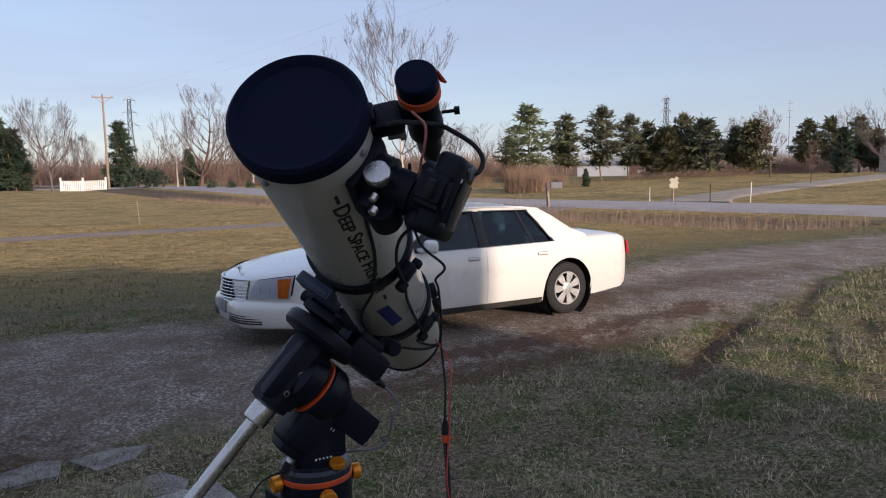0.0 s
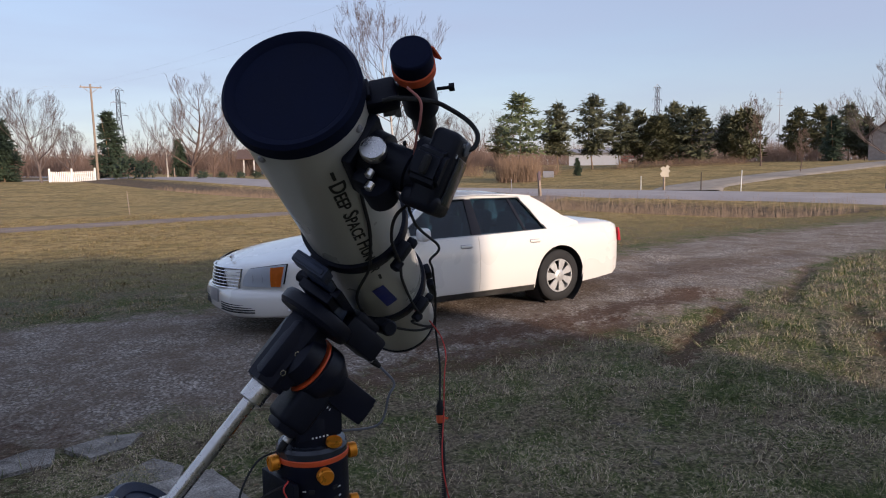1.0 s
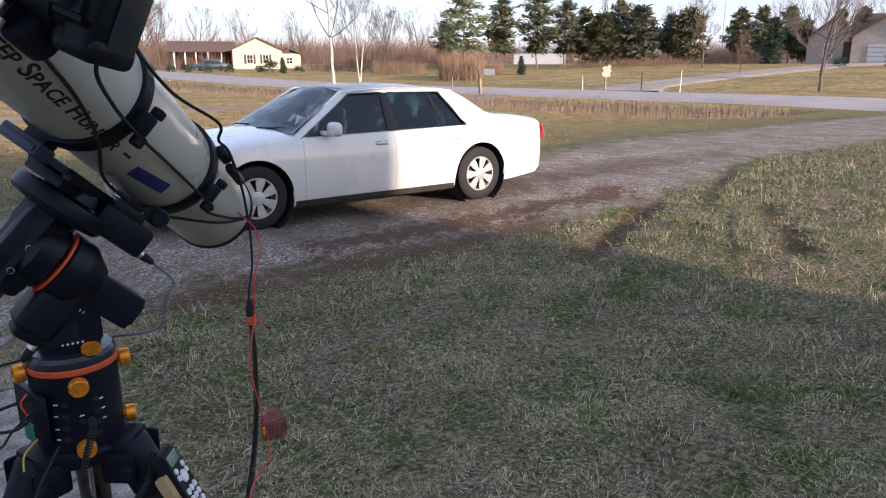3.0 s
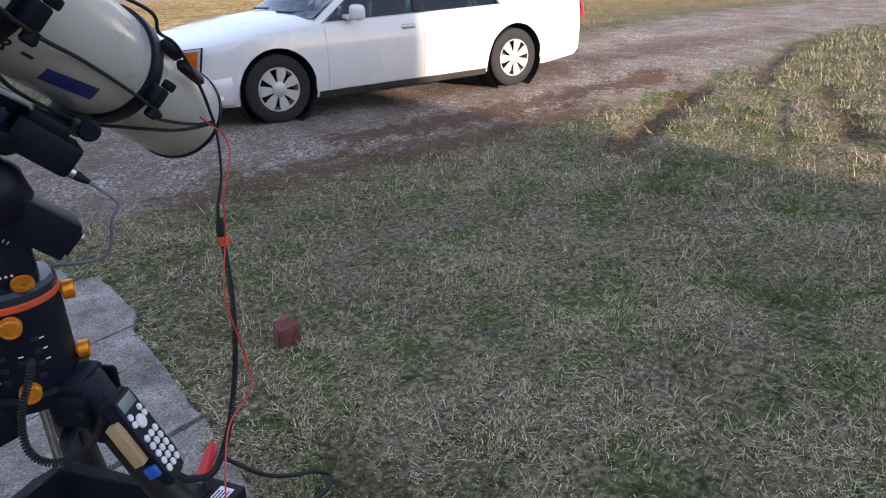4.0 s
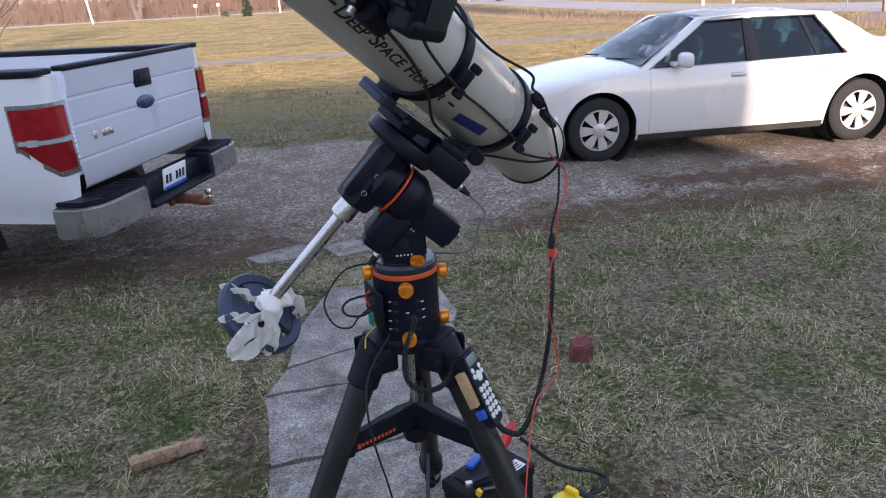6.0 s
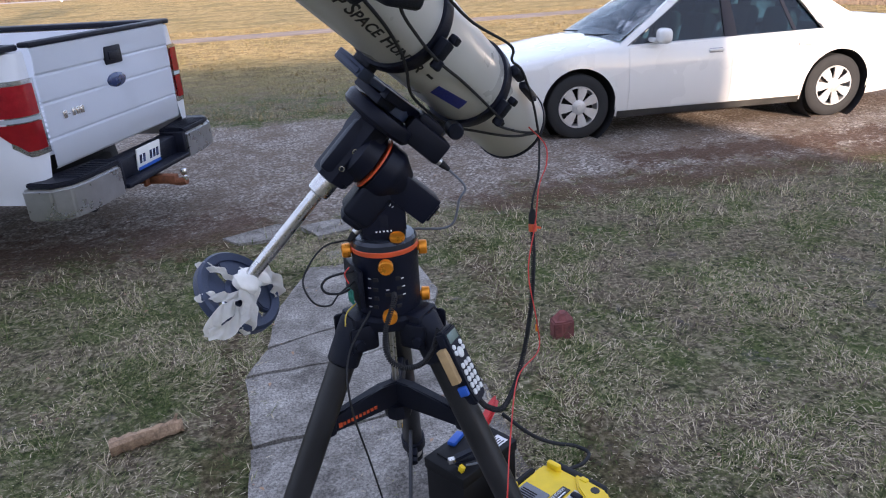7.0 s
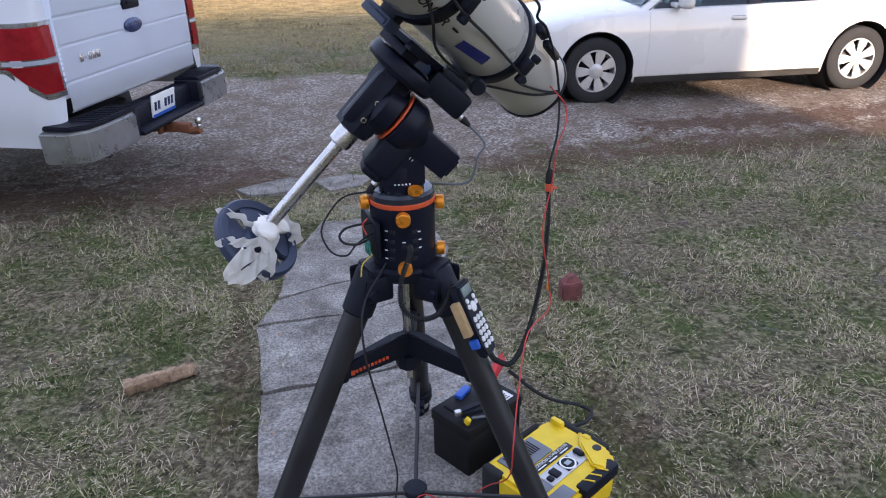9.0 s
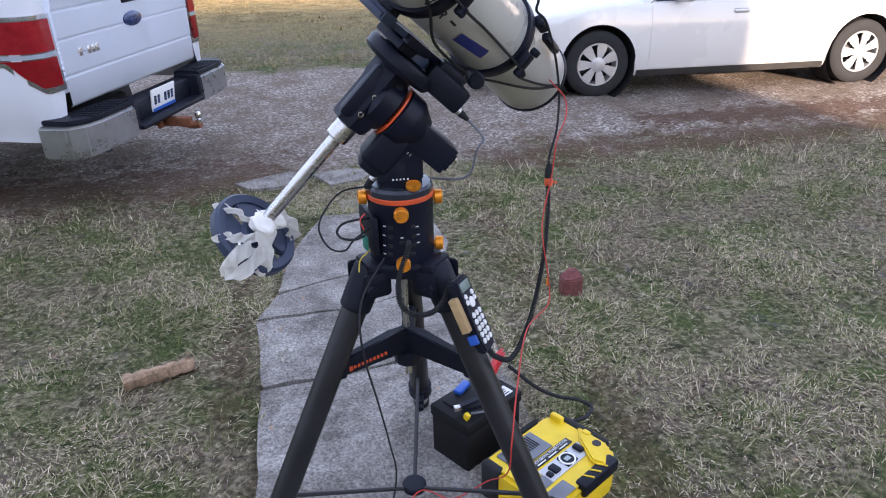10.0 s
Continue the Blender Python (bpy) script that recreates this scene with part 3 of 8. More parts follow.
ported_cylinder(bm, 0.0855, 1.066, 1.080, 0.002)
part("band", bm, orange_paint, pier, "orange painted band")
bm = B()
lathe(bm, [(0.084, 1.080), (0.084, 1.094), (0.078, 1.102), (0.05, 1.104)], pose(MX, MY, 0), 48)
part("turntable", bm, surface("satin_black", (0.03, 0.034, 0.045), 0.22, 0.2, 0.2, 10, 0.03), pier)
VIEW = Vector((-0.08, -1.0, 0)).normalized()              # the side with the sockets
VS = Vector((-VIEW.y, VIEW.x, 0))


def knob(p, way, r=0.0185, h=0.022, parent=mount):
    bm = B()
    t = frame_of(p, way)
    prof = [(r * 0.45, -0.012), (r * 0.45, 0), (r * 0.92, 0.001), (r, 0.003), (r, h - 0.004), (r * 0.93, h - 0.001), (r * 0.78, h), (r * 0.76, h - 0.0015), (r * 0.2, h - 0.002)]
    lathe(bm, prof, t, 28)
    for v in bm.verts:
        q = t.inverted() @ v.co
        if 0.004 < q.z < h - 0.004 and math.hypot(q.x, q.y) > r * 0.95:
            v.co = t @ Vector((q.x * 0.95, q.y * 0.95, q.z)) if round(math.atan2(q.y, q.x) / 0.2244) % 2 else v.co
    return part("knob", bm, orange_anodised, parent, "orange anodised knob")


for z, a in ((1.047, 0), (0.913, 0), (1.057, 88), (0.930, 84), (1.068, -82)):
    w = Matrix.Rotation(radians(a), 3, "Z") @ VIEW
    knob(Vector((MX, MY, z)) + w * 0.0855, w)
for i, (q, z) in enumerate(((-0.028, 1.008), (0.028, 1.008), (-0.03, 0.982), (0.03, 0.982), (-0.03, 0.958), (0.03, 0.958), (0.0, 0.968), (0.033, 0.934), (-0.026, 0.934))):
    w = Matrix.Rotation(-q / 0.0835, 3, "Z") @ VIEW
    p = Vector((MX, MY, z)) + w * 0.0837
    m = mat_axes(p, Vector((-w.y, w.x, 0)), w, Vector((-w.y, w.x, 0)).cross(w))
    bm = B()
    add_box(bm, (0.013, 0.003, 0.010), m, 0.001)
    part("socket", bm, rubber, pier)
for q, z in ((-0.040, 1.006), (0.045, 1.010), (-0.042, 0.984), (0.047, 0.985), (-0.042, 0.962), (0.048, 0.957), (0.0, 0.981), (0.048, 0.934)):
    w = Matrix.Rotation(-q / 0.0835, 3, "Z") @ VIEW
    p = Vector((MX, MY, z)) + w * 0.0836
    bm = B()
    add_box(bm, (0.008, 0.001, 0.0026), mat_axes(p, Vector((-w.y, w.x, 0)), w, Vector((-w.y, w.x, 0)).cross(w)))
    part("socket_mark", bm, white_ink, pier, "white marking bar")

# altitude fork and polar housing
bm = B()
lathe(bm, [(0.058, 1.10), (0.058, 1.165), (0.05, 1.185)], pose(MX, MY, 0), 36)
for q in (-1, 1):
    pts = [(-0.055, -0.04), (0.055, -0.04), (0.055, 0.04), (0.035, 0.075), (-0.035, 0.075), (-0.055, 0.04)]
    prism(bm, pts, 0.014, mat_axes(Vector((MX, MY, 1.16)) + SX * (q * 0.05 - 0.007), Vector((1, 0, 0)), Vector((0, 0, 1)), SX), 0.004)
part("altitude_fork", bm, black_paint, mount)
for k in range(7):
    a = radians(40 + k * 14)
    bm = B()
    add_box(bm, (0.0015, 0.001, 0.006), mat_axes(Vector((MX, MY - 0.0585, 1.165)) + Vector((math.cos(a) * 0.032, 0, math.sin(a) * 0.032)), Vector((math.sin(a), 0, -math.cos(a))), Vector((0, 1, 0)), Vector((math.cos(a), 0, math.sin(a)))))
    part("scale_mark", bm, white_ink, mount)
for k in range(5):
    bm = B()
    add_box(bm, (0.004, 0.001, 0.004), pose(MX - 0.02 + k * 0.009, MY - 0.0590, 1.126))
    part("scale_mark", bm, white_ink, mount)
knob(Vector((MX + 0.028, MY - 0.066, 1.104)), Vector((0, -0.25, 1)), 0.019, 0.014)
bm = B()
t = mat_axes(CROSS, SX, DX, PX)
lathe(bm, [(0.04, -0.15), (0.055, -0.125), (0.066, -0.11), (0.068, -0.10), (0.068, -0.070), (0.06, -0.062)], t, 40)
add_box(bm, (0.080, 0.072, 0.145), t @ pose(0, -0.006, -0.170), 0.005)
add_box(bm, (0.06, 0.05, 0.012), t @ pose(0, -0.006, -0.245), 0.004)
part("polar_housing", bm, black_paint, mount)
bm = B()
lathe(bm, [(0.0645, -0.063), (0.0690, -0.063), (0.0690, -0.0585), (0.0645, -0.0585)], t, 48)
part("polar_band", bm, orange_paint, mount, "orange band on the polar axis")
bm = B()
lathe(bm, [(0.006, -0.268), (0.013, -0.258), (0.014, -0.246), (0.012, -0.24)], t, 16)
part("polar_cap", bm, steel, mount)
bm = B()
lathe(bm, [(0.062, -0.054), (0.066, -0.05), (0.066, -0.012), (0.05, 0.0)], t, 40)
part("polar_head", bm, black_paint, mount)
# declination housing along the shaft
bm = B()
t2 = mat_axes(along_dec(0.43), SX, PX, DX) @ Matrix.Diagonal((1, 1, 0.88, 1))
lathe(bm, [(0.03, -0.002), (0.047, 0.004), (0.049, 0.02), (0.049, 0.13), (0.053, 0.15), (0.053, 0.19), (0.048, 0.20)], t2, 8)
add_box(bm, (0.088, 0.088, 0.17), t2 @ pose(0, 0, 0.10), 0.014)
lathe(bm, [(0.05, 0.19), (0.085, 0.196), (0.092, 0.206), (0.092, 0.228), (0.086, 0.238), (0.05, 0.24)], t2, 48)
part("declination_housing", bm, black_paint, mount)
for k in (0.045, 0.095):
    bm = B()
    lathe(bm, [(0.007, 0), (0.007, 0.004), (0.0045, 0.0042), (0.004, 0.002)], frame_of(along_dec(0.43 - k) - PX * 0 + SX * (-0.0445 if SX.y > 0 else 0.0445), SX * (-1 if SX.y > 0 else 1)), 14)
    part("set_screw", bm, steel, mount)
bm = B()
add_box(bm, (0.05, 0.05, 0.035), t2 @ pose(0.0, -0.055, 0.075), 0.006)
part("clutch_lever", bm, black_plastic, mount)
bm = B()
lathe(bm, [(0.045, 0.24), (0.055, 0.246), (0.052, 0.275), (0.045, 0.285)], t2, 40)
saddle_post = part("saddle_post", bm, grey_blue_plastic, mount)
# motor covers
bm = B()
mt = mat_axes(CROSS - PX * 0.105 - DX * 0.080 - SX * 0.005, SX, DX, PX)
add_box(bm, (0.095, 0.115, 0.080), mt, 0.016, 3)
add_box(bm, (0.075, 0.03, 0.06), mt @ pose(0, -0.06, 0), 0.012)
ra_motor = part("polar_motor_cover", bm, black_plastic, mount)
bm = B()
dm = mat_axes(along_dec(0.215) - PX * 0.115 + SX * 0.0, SX, DX, PX)
add_box(bm, (0.085, 0.062, 0.115), dm, 0.010)
add_box(bm, (0.06, 0.03, 0.07), dm @ pose(0, 0.035, 0.01), 0.008)
lathe(bm, [(0.018, -0.03), (0.02, -0.025), (0.02, 0.025), (0.016, 0.03)], dm @ pose(0, 0.062, -0.045, 90, 0, 0) @ pose(0, 0, 0, 0, 90, 0), 18)
dec_motor = part("declination_motor_cover", bm, black_plastic, mount)
for cover, p, w in ((ra_motor, mt @ Vector((0.0, -0.07, -0.03)), -DX), (dec_motor, dm @ Vector((0, -0.02, -0.055)), -PX)):
    bm = B()
    lathe(bm, [(0.008, 0), (0.010, 0.004), (0.010, 0.016), (0.008, 0.018)], frame_of(p, w), 16)
    part("plug", bm, steel, cover, "bare metal plug")
    bm = B()
    lathe(bm, [(0.009, 0.016), (0.009, 0.026), (0.005, 0.045)], frame_of(p, w), 12)
    part("plug_boot", bm, rubber, cover)
# counterweight shaft
bm = B()
sh = mat_axes(along_dec(0.43), SX, PX, -DX)
lathe(bm, [(0.026, -0.005), (0.028, 0.0), (0.028, 0.042), (0.025, 0.045)], sh, 32)
collar = part("shaft_collar", bm, steel, mount, "bright turned steel collar")
bm = B()
lathe(bm, [(0.0165, 0.04), (0.0165, 0.410), (0.014, 0.413)], sh, 28)
part("shaft", bm, steel, mount, "polished steel counterweight shaft")
# saddle
bm = B()
sd = tube_pose(0.645, 180, RT + 0.042)
add_box(bm, (0.20, 0.085, 0.022), sd @ pose(0, 0, 0.012), 0.004)
for q in (-1, 1):
    add_box(bm, (0.20, 0.02, 0.022), sd @ pose(0, q * 0.042, -0.008), 0.003)
part("saddle", bm, black_paint, mount)
for q in (0.05, -0.05):
    bm = B()
    lathe(bm, [(0.013, 0), (0.015, 0.003), (0.015, 0.025), (0.012, 0.028)], sd @ pose(q, -0.05, -0.004, 90), 12)
    part("saddle_knob", bm, black_plastic, mount)

# ---- telescope tube ----
scope = thing("telescope", tuple(on_tube(0.65, 180, RT + 0.04)), "pale cream reflector telescope tube with a black front cap", "telescope")
ft = mat_axes(FRONT, DX, EX, -AX)
bm = B()
lathe(bm, [(RT, 0.018), (RT, LT - 0.012), (RT - 0.002, LT - 0.008)], ft, 72)
tube = part("tube", bm, tube_paint, scope, "cream painted steel tube")
bm = B()
lathe(bm, [(0.06, 0.008), (RT - 0.016, 0.006), (RT - 0.010, 0.0), (RT - 0.002, -0.004), (RT + 0.0045, 0.002), (RT + 0.005, 0.028), (RT + 0.001, 0.031)], ft, 72)
cap = part("front_cap", bm, matt_black, scope, "black plastic dust cap")
bm = B()
lathe(bm, [(RT - 0.002, LT - 0.012), (RT + 0.003, LT - 0.012), (RT + 0.004, LT - 0.002), (RT - 0.004, LT + 0.004), (0.05, LT + 0.004)], ft, 72)
part("rear_ring", bm, black_paint, scope)
for phi in (-175, -80, 15, 100):
    bm = B()
    lathe(bm, [(0.0065, -0.002), (0.0065, 0.003), (0.0045, 0.0055)], tube_pose(0.052, phi, RT), 14)
    part("cap_screw", bm, grey_metal, scope)
for s in (0.484, 0.842):
    bm = B()
    prof = [(RT + 0.0005, s - 0.017), (RT + 0.008, s - 0.017), (RT + 0.009, s - 0.014), (RT + 0.009, s + 0.014), (RT + 0.008, s + 0.017), (RT + 0.0005, s + 0.017)]
    lathe(bm, prof, ft, 72)
    ring = part("tube_ring", bm, black_paint, scope, "black cast tube ring")
    for phi in (-88, 92):
        bm = B()
        c = tube_pose(s + 0.008, phi, RT + 0.018)
        add_box(bm, (0.032, 0.040, 0.026), c, 0.005)
        add_box(bm, (0.022, 0.018, 0.02), c @ pose(0.012, 0.03, 0.004), 0.004)
        lathe(bm, [(0.006, 0), (0.012, 0.002), (0.013, 0.02), (0.009, 0.024)], c @ pose(0.01, -0.018, 0.006, 90), 12)
        part("ring_clamp", bm, black_plastic, ring, "black clamp with a thumb nut")
    bm = B()
    add_box(bm, (0.034, 0.05, 0.03), tube_pose(s, 180, RT + 0.016), 0.005)
    part("ring_foot", bm, black_paint, ring)
bm = B()
add_box(bm, (0.43, 0.075, 0.014), tube_pose(0.650, 180, RT + 0.032), 0.003)
add_box(bm, (0.045, 0.085, 0.026), tube_pose(0.462, 180, RT + 0.030), 0.004)
dove = part("dovetail_bar", bm, grey_blue_plastic, scope, "dark blue anodised dovetail bar")
bm = B()
add_box(bm, (0.18, 0.008, 0.010), tube_pose(0.60, 180, RT + 0.0285) @ pose(0, -0.039, 0), 0.001)
part("dovetail_edge", bm, steel, dove, "bare metal edge of the bar")
bm = B()
for k in range(9):
    add_box(bm, (0.0032, 0.001, 0.006), tube_pose(0.444 + 0.0045 * k, 180, RT + 0.032) @ pose(0, -0.0432, 0))
part("brand_bars", bm, white_ink, dove, "pale brand mark as plain bars")


def wrap(bm, s0, phi0, lift=0.0008):
    """Lay a flat bmesh (x back along the tube, y round it) on the tube."""
    for v in bm.verts:
        x, y, z = v.co
        v.co = on_tube(s0 + x, phi0 + math.degrees(y / RT), RT + lift + z)


def lettering(body, size, width):
    cu = bpy.data.curves.new("text", "FONT")
    cu.body, cu.size, cu.small_caps_scale = body, size, 0.78
    for ch in cu.body_format:
        ch.use_small_caps = True
    cu.extrude, cu.resolution_u, cu.offset = 0.0003, 3, 0.0006 * (size > .03)
    ob = new("text", cu)
    me = bpy.data.meshes.new_from_object(ob.evaluated_get(bpy.context.evaluated_depsgraph_get()))
    bm = B()
    bm.from_mesh(me)
    bpy.data.objects.remove(ob)
    bpy.data.meshes.remove(me)
    xs = [v.co.x for v in bm.verts]
    k, x0 = width / (max(xs) - min(xs)), min(xs)
    for v in bm.verts:
        v.co.x = (v.co.x - x0) * k
    return bm


bm = lettering("Deep Space Hunter", 0.041, 0.396)
wrap(bm, 0.135, -127)
part("lettering", bm, ink, tube, "black lettering along the tube", smooth=False)
for s in (0.098, 0.552):
    bm = B()
    add_box(bm, (0.026, 0.006, 0.0006))
    wrap(bm, s + 0.013, -119.5, 0.0008)
    part("lettering_dash", bm, ink, tube, smooth=False)
bm = B()
t = B()
bmesh.ops.create_grid(t, x_segments=6, y_segments=6, size=0.5)
for v in t.verts:
    x, y = v.co.x, v.co.y
    v.co = (x * 0.124 - y * 0.016, y * 0.030 + x * 0.017, 0)
wrap(t, 0.685, -124, 0.0012)
merge(bm, t)
part("tape", bm, blue_tape, tube, "patch of blue masking tape")

# focuser and camera
bm = B()
fo = tube_pose(0.125, -82, RT)
add_box(bm, (0.105, 0.10, 0.02), fo @ pose(0, 0, 0.0), 0.006)
lathe(bm, [(0.048, 0.0), (0.046, 0.035), (0.036, 0.038), (0.036, 0.085), (0.031, 0.088), (0.031, 0.105)], fo, 36)
add_box(bm, (0.055, 0.055, 0.03), fo @ pose(0, -0.035, 0.025), 0.008)
foc = part("focuser", bm, black_plastic, scope, "black focuser")
for q, n in ((-1, "focus_knob"), (1, "focus_knob")):
    bm = B()
    c = fo @ pose(q * 0.052, -0.016, 0.036, 0, 90 * q, 0)
    lathe(bm, [(0.008, -0.012), (0.008, 0), (0.0205, 0.001), (0.0215, 0.004), (0.0215, 0.016), (0.0195, 0.0185), (0.004, 0.019)], c, 28)
    part(n, bm, steel if q < 0 else black_plastic, foc, "silver focus knob" if q < 0 else "")
for k in (-0.010, 0.012):
    bm = B()
    lathe(bm, [(0.004, 0), (0.007, 0.001), (0.007, 0.012), (0.005, 0.014)], fo @ pose(-0.045, -0.052 + k * 0.9, 0.050 - k * .5, 90, -20, 0), 12)
    part("lock_screw", bm, steel, foc, "bright lock screw")
bm = B()
lathe(bm, [(0.026, 0), (0.028, 0.004), (0.028, 0.045), (0.02, 0.05)], fo @ pose(-0.01, -0.045, 0.045, 0, 80, 0), 20)
part("focus_motor", bm, black_plastic, foc)
slr = thing("digital_camera", tuple(fo @ Vector((0, 0, 0.105))), "black digital single lens camera without a lens on the focuser", "camera")
bm = B()
cb = fo @ pose(0.005, 0.022, 0.128, 0, 0, 112) @ Matrix.Scale(1.06, 4)
add_box(bm, (0.128, 0.088, 0.046), cb, 0.012, 3)
prism(bm, [(-0.032, 0.04), (0.032, 0.04), (0.022, 0.066), (-0.022, 0.066)], 0.05, cb @ pose(0, 0, -0.03), 0.006)
add_box(bm, (0.032, 0.084, 0.062), cb @ pose(-0.05, 0, -0.004), 0.012, 3)
lathe(bm, [(0.036, -0.045), (0.036, -0.02), (0.032, -0.018)], cb @ pose(0.008, -0.004, 0), 32)
body = part("body", bm, black_plastic, slr)
bm = B()
add_box(bm, (0.078, 0.052, 0.004), cb @ pose(-0.008, -0.006, 0.025), 0.002)
part("screen", bm, dark_pane, body)
bm = B()
lathe(bm, [(0.011, 0), (0.011, 0.004), (0.008, 0.005)], cb @ pose(0.048, -0.004, 0.022), 20)
for k in range(4):
    lathe(bm, [(0.0035, 0), (0.0035, 0.003)], cb @ pose(0.05, 0.018 - 0.012 * k + (-0.01 if k > 1 else 0), 0.022), 10)
part("buttons", bm, grey_plastic, body)
bm = B()
add_box(bm, (0.012, 0.001, 0.004), cb @ pose(0.05, -0.0445, 0.0))
part("mark", bm, white_ink, body)
bm = B()
add_box(bm, (0.006, 0.001, 0.003), cb @ pose(0.03, 0.030, 0.0235))
part("mark", bm, white_ink, body)
bm = B()
add_box(bm, (0.03, 0.020, 0.010), cb @ pose(0.0, 0.070, -0.004), 0.004)
part("eyecup", bm, rubber, body)

# guide scope
guide = thing("guide_scope", tuple(on_tube(0.09, -34, 0.21)), "black guide scope with an orange rubber band round its cap", "guide scope")
GC = DX * 0.151 - EX * 0.120
gt = mat_axes(FRONT - AX * 0.0 + GC, DX, EX, -AX)
bm = B()
lathe(bm, [(0.026, 0.02), (0.029, 0.025), (0.029, 0.11), (0.031, 0.114), (0.031, 0.145), (0.026, 0.15), (0.022, 0.155), (0.022, 0.20), (0.016, 0.205), (0.016, 0.235)], gt, 36)
gb = part("barrel", bm, black_paint, guide)
bm = B()
lathe(bm, [(0.012, -0.004), (0.031, -0.003), (0.0335, 0.0), (0.0335, 0.03), (0.032, 0.033)], gt, 40)
part("cap", bm, matt_black, guide, "black dust cap")
bm = B()
lathe(bm, [(0.033, 0.027), (0.0355, 0.029), (0.0355, 0.045), (0.033, 0.047)], gt, 40)
add_box(bm, (0.004, 0.014, 0.03), gt @ pose(0.034, -0.018, 0.024, 20, 10, 0), 0.001)
part("rubber_band", bm, orange_rubber, guide, "orange rubber dew strap")
bm = B()
lathe(bm, [(0.003, 0), (0.003, 0.02), (0.007, 0.021), (0.007, 0.03)], gt @ pose(0.02, -0.024, 0.10, 90, 0, 40), 12)
part("thumb_screw", bm, black_plastic, guide)
bm = B()
add_box(bm, (0.075, 0.034, 0.010), tube_pose(0.075, -43, RT + 0.004), 0.003)
a0, a1 = on_tube(0.075, -43, RT + 0.005), FRONT - AX * 0.085 + GC - (DX * 0.83 - EX * 0.55) * 0.02
pipe(bm, [a0, a1], 0.016, 14)
add_box(bm, (0.035, 0.05, 0.06), tube_pose(0.07, -43, RT + 0.022), 0.008)
part("bracket", bm, black_paint, guide)
bm = B()
lathe(bm, [(0.005, 0), (0.005, 0.02), (0.009, 0.021), (0.009, 0.03)], tube_pose(0.105, -48, RT + 0.02), 12)
part("bracket_screw", bm, grey_metal, guide)

# ---- white sedan on the drive ----
CY = 0.91                                                  # its middle line; the side toward the lawn is near y = 0


def tab(x, *pairs):
    return float(np.interp(x, [p for p, _ in pairs], [q for _, q in pairs]))


def car_top(x):
    return tab(x, (-1.04, .705), (-1.015, .728), (-.97, .748), (-.9, .775), (-.5, .865), (0, .945), (.4, .985), (.6, .95), (3.1, .95), (3.2, 1.035), (3.8, 1.03), (4.1, 1.0), (4.18, .95), (4.24, .62))


def car_shoulder(x):
    return tab(x, (-1.04, .68), (-1.0, .70), (-.92, .72), (-.8, .74), (-.5, .80), (0, .865), (.45, .905), (1.5, .925), (3.0, .955), (3.8, .965), (4.1, .945), (4.18, .88), (4.24, .55))


def car_half(x):
    return tab(x, (-1.04, .30), (-.99, .40), (-.925, .51), (-.865, .62), (-.776, .75), (-.707, .82), (-.603, .88), (-.45, .918), (-.3, .932), (.3, .94), (3.0, .94), (3.6, .925), (4.0, .89), (4.15, .82), (4.21, .72), (4.24, .58))


def car_bottom(x):
    z = tab(x, (-1.04, .40), (-1.0, .30), (-.9, .235), (-.5, .22), (.5, .205), (3.4, .22), (4.0, .27), (4.2, .34), (4.24, .42))
    for w in (0.0, 2.93):
        if abs(x - w) < 0.395:
            z = max(z, 0.335 + math.sqrt(0.395 ** 2 - (x - w) ** 2))
    return z


def car_side(x, z):
    """Half width at a height: it draws in at the sill and toward the windows, with a soft crease."""
    return car_half(x) - 0.055 * max(0.0, (0.52 - z) / 0.32) ** 2 - 0.05 * max(0.0, (z - 0.66) / 0.30) ** 2


def car_section(x):
    zb, zs, zt, h = car_bottom(x), car_shoulder(x), car_top(x), car_half(x)
    pts = []
    for f in (0, .15, .3, .45, .6, .75, .88, 1.0):
        z = zb + (zs - zb) * f
        pts.append((car_side(x, z), z))
    y1 = pts[-1][0]
    for fy, fz in ((.965, .30), (.90, .52), (.75, .74), (.5, .90), (.25, .98), (0, 1.0)):
        pts.append((y1 * fy, zs + (zt - zs) * fz))
    return pts


xs = sorted(set([round(v, 3) for v in np.arange(-.9, 4.1, 0.1)] + [-1.04, -1.03, -1.015, -.99, -.97, -.95, -.925, -.865, -.84, -.776, -.74, 4.12, 4.15, 4.18, 4.2, 4.22, 4.24]
                + [round(w + 0.395 * math.sin(a), 3) for w in (0, 2.93) for a in np.linspace(-1.55, 1.55, 19)]))
car = thing("sedan_car", (1.6, CY, 0), "white four-door sedan parked on the gravel drive", "car")
bm = B()
rows = []
for x in xs:
    sec = car_section(x)
    row = [bm.verts.new((x, CY - y, z)) for y, z in sec] + [bm.verts.new((x, CY + y, z)) for y, z in sec[-2::-1]]
    rows.append(row)
for a, b in zip(rows, rows[1:]):
    for i in range(len(a) - 1):
        xm = (a[i].co.x + b[i].co.x) / 2
        if 0.62 < xm < 3.08 and 9 <= i <= 16:
            continue
        bm.faces.new((a[i], b[i], b[i + 1], a[i + 1]))
for row in (rows[0], rows[-1]):
    bm.faces.new(row)
car_body = part("body", bm, white_car_paint, car, angle=50)
bm = B()
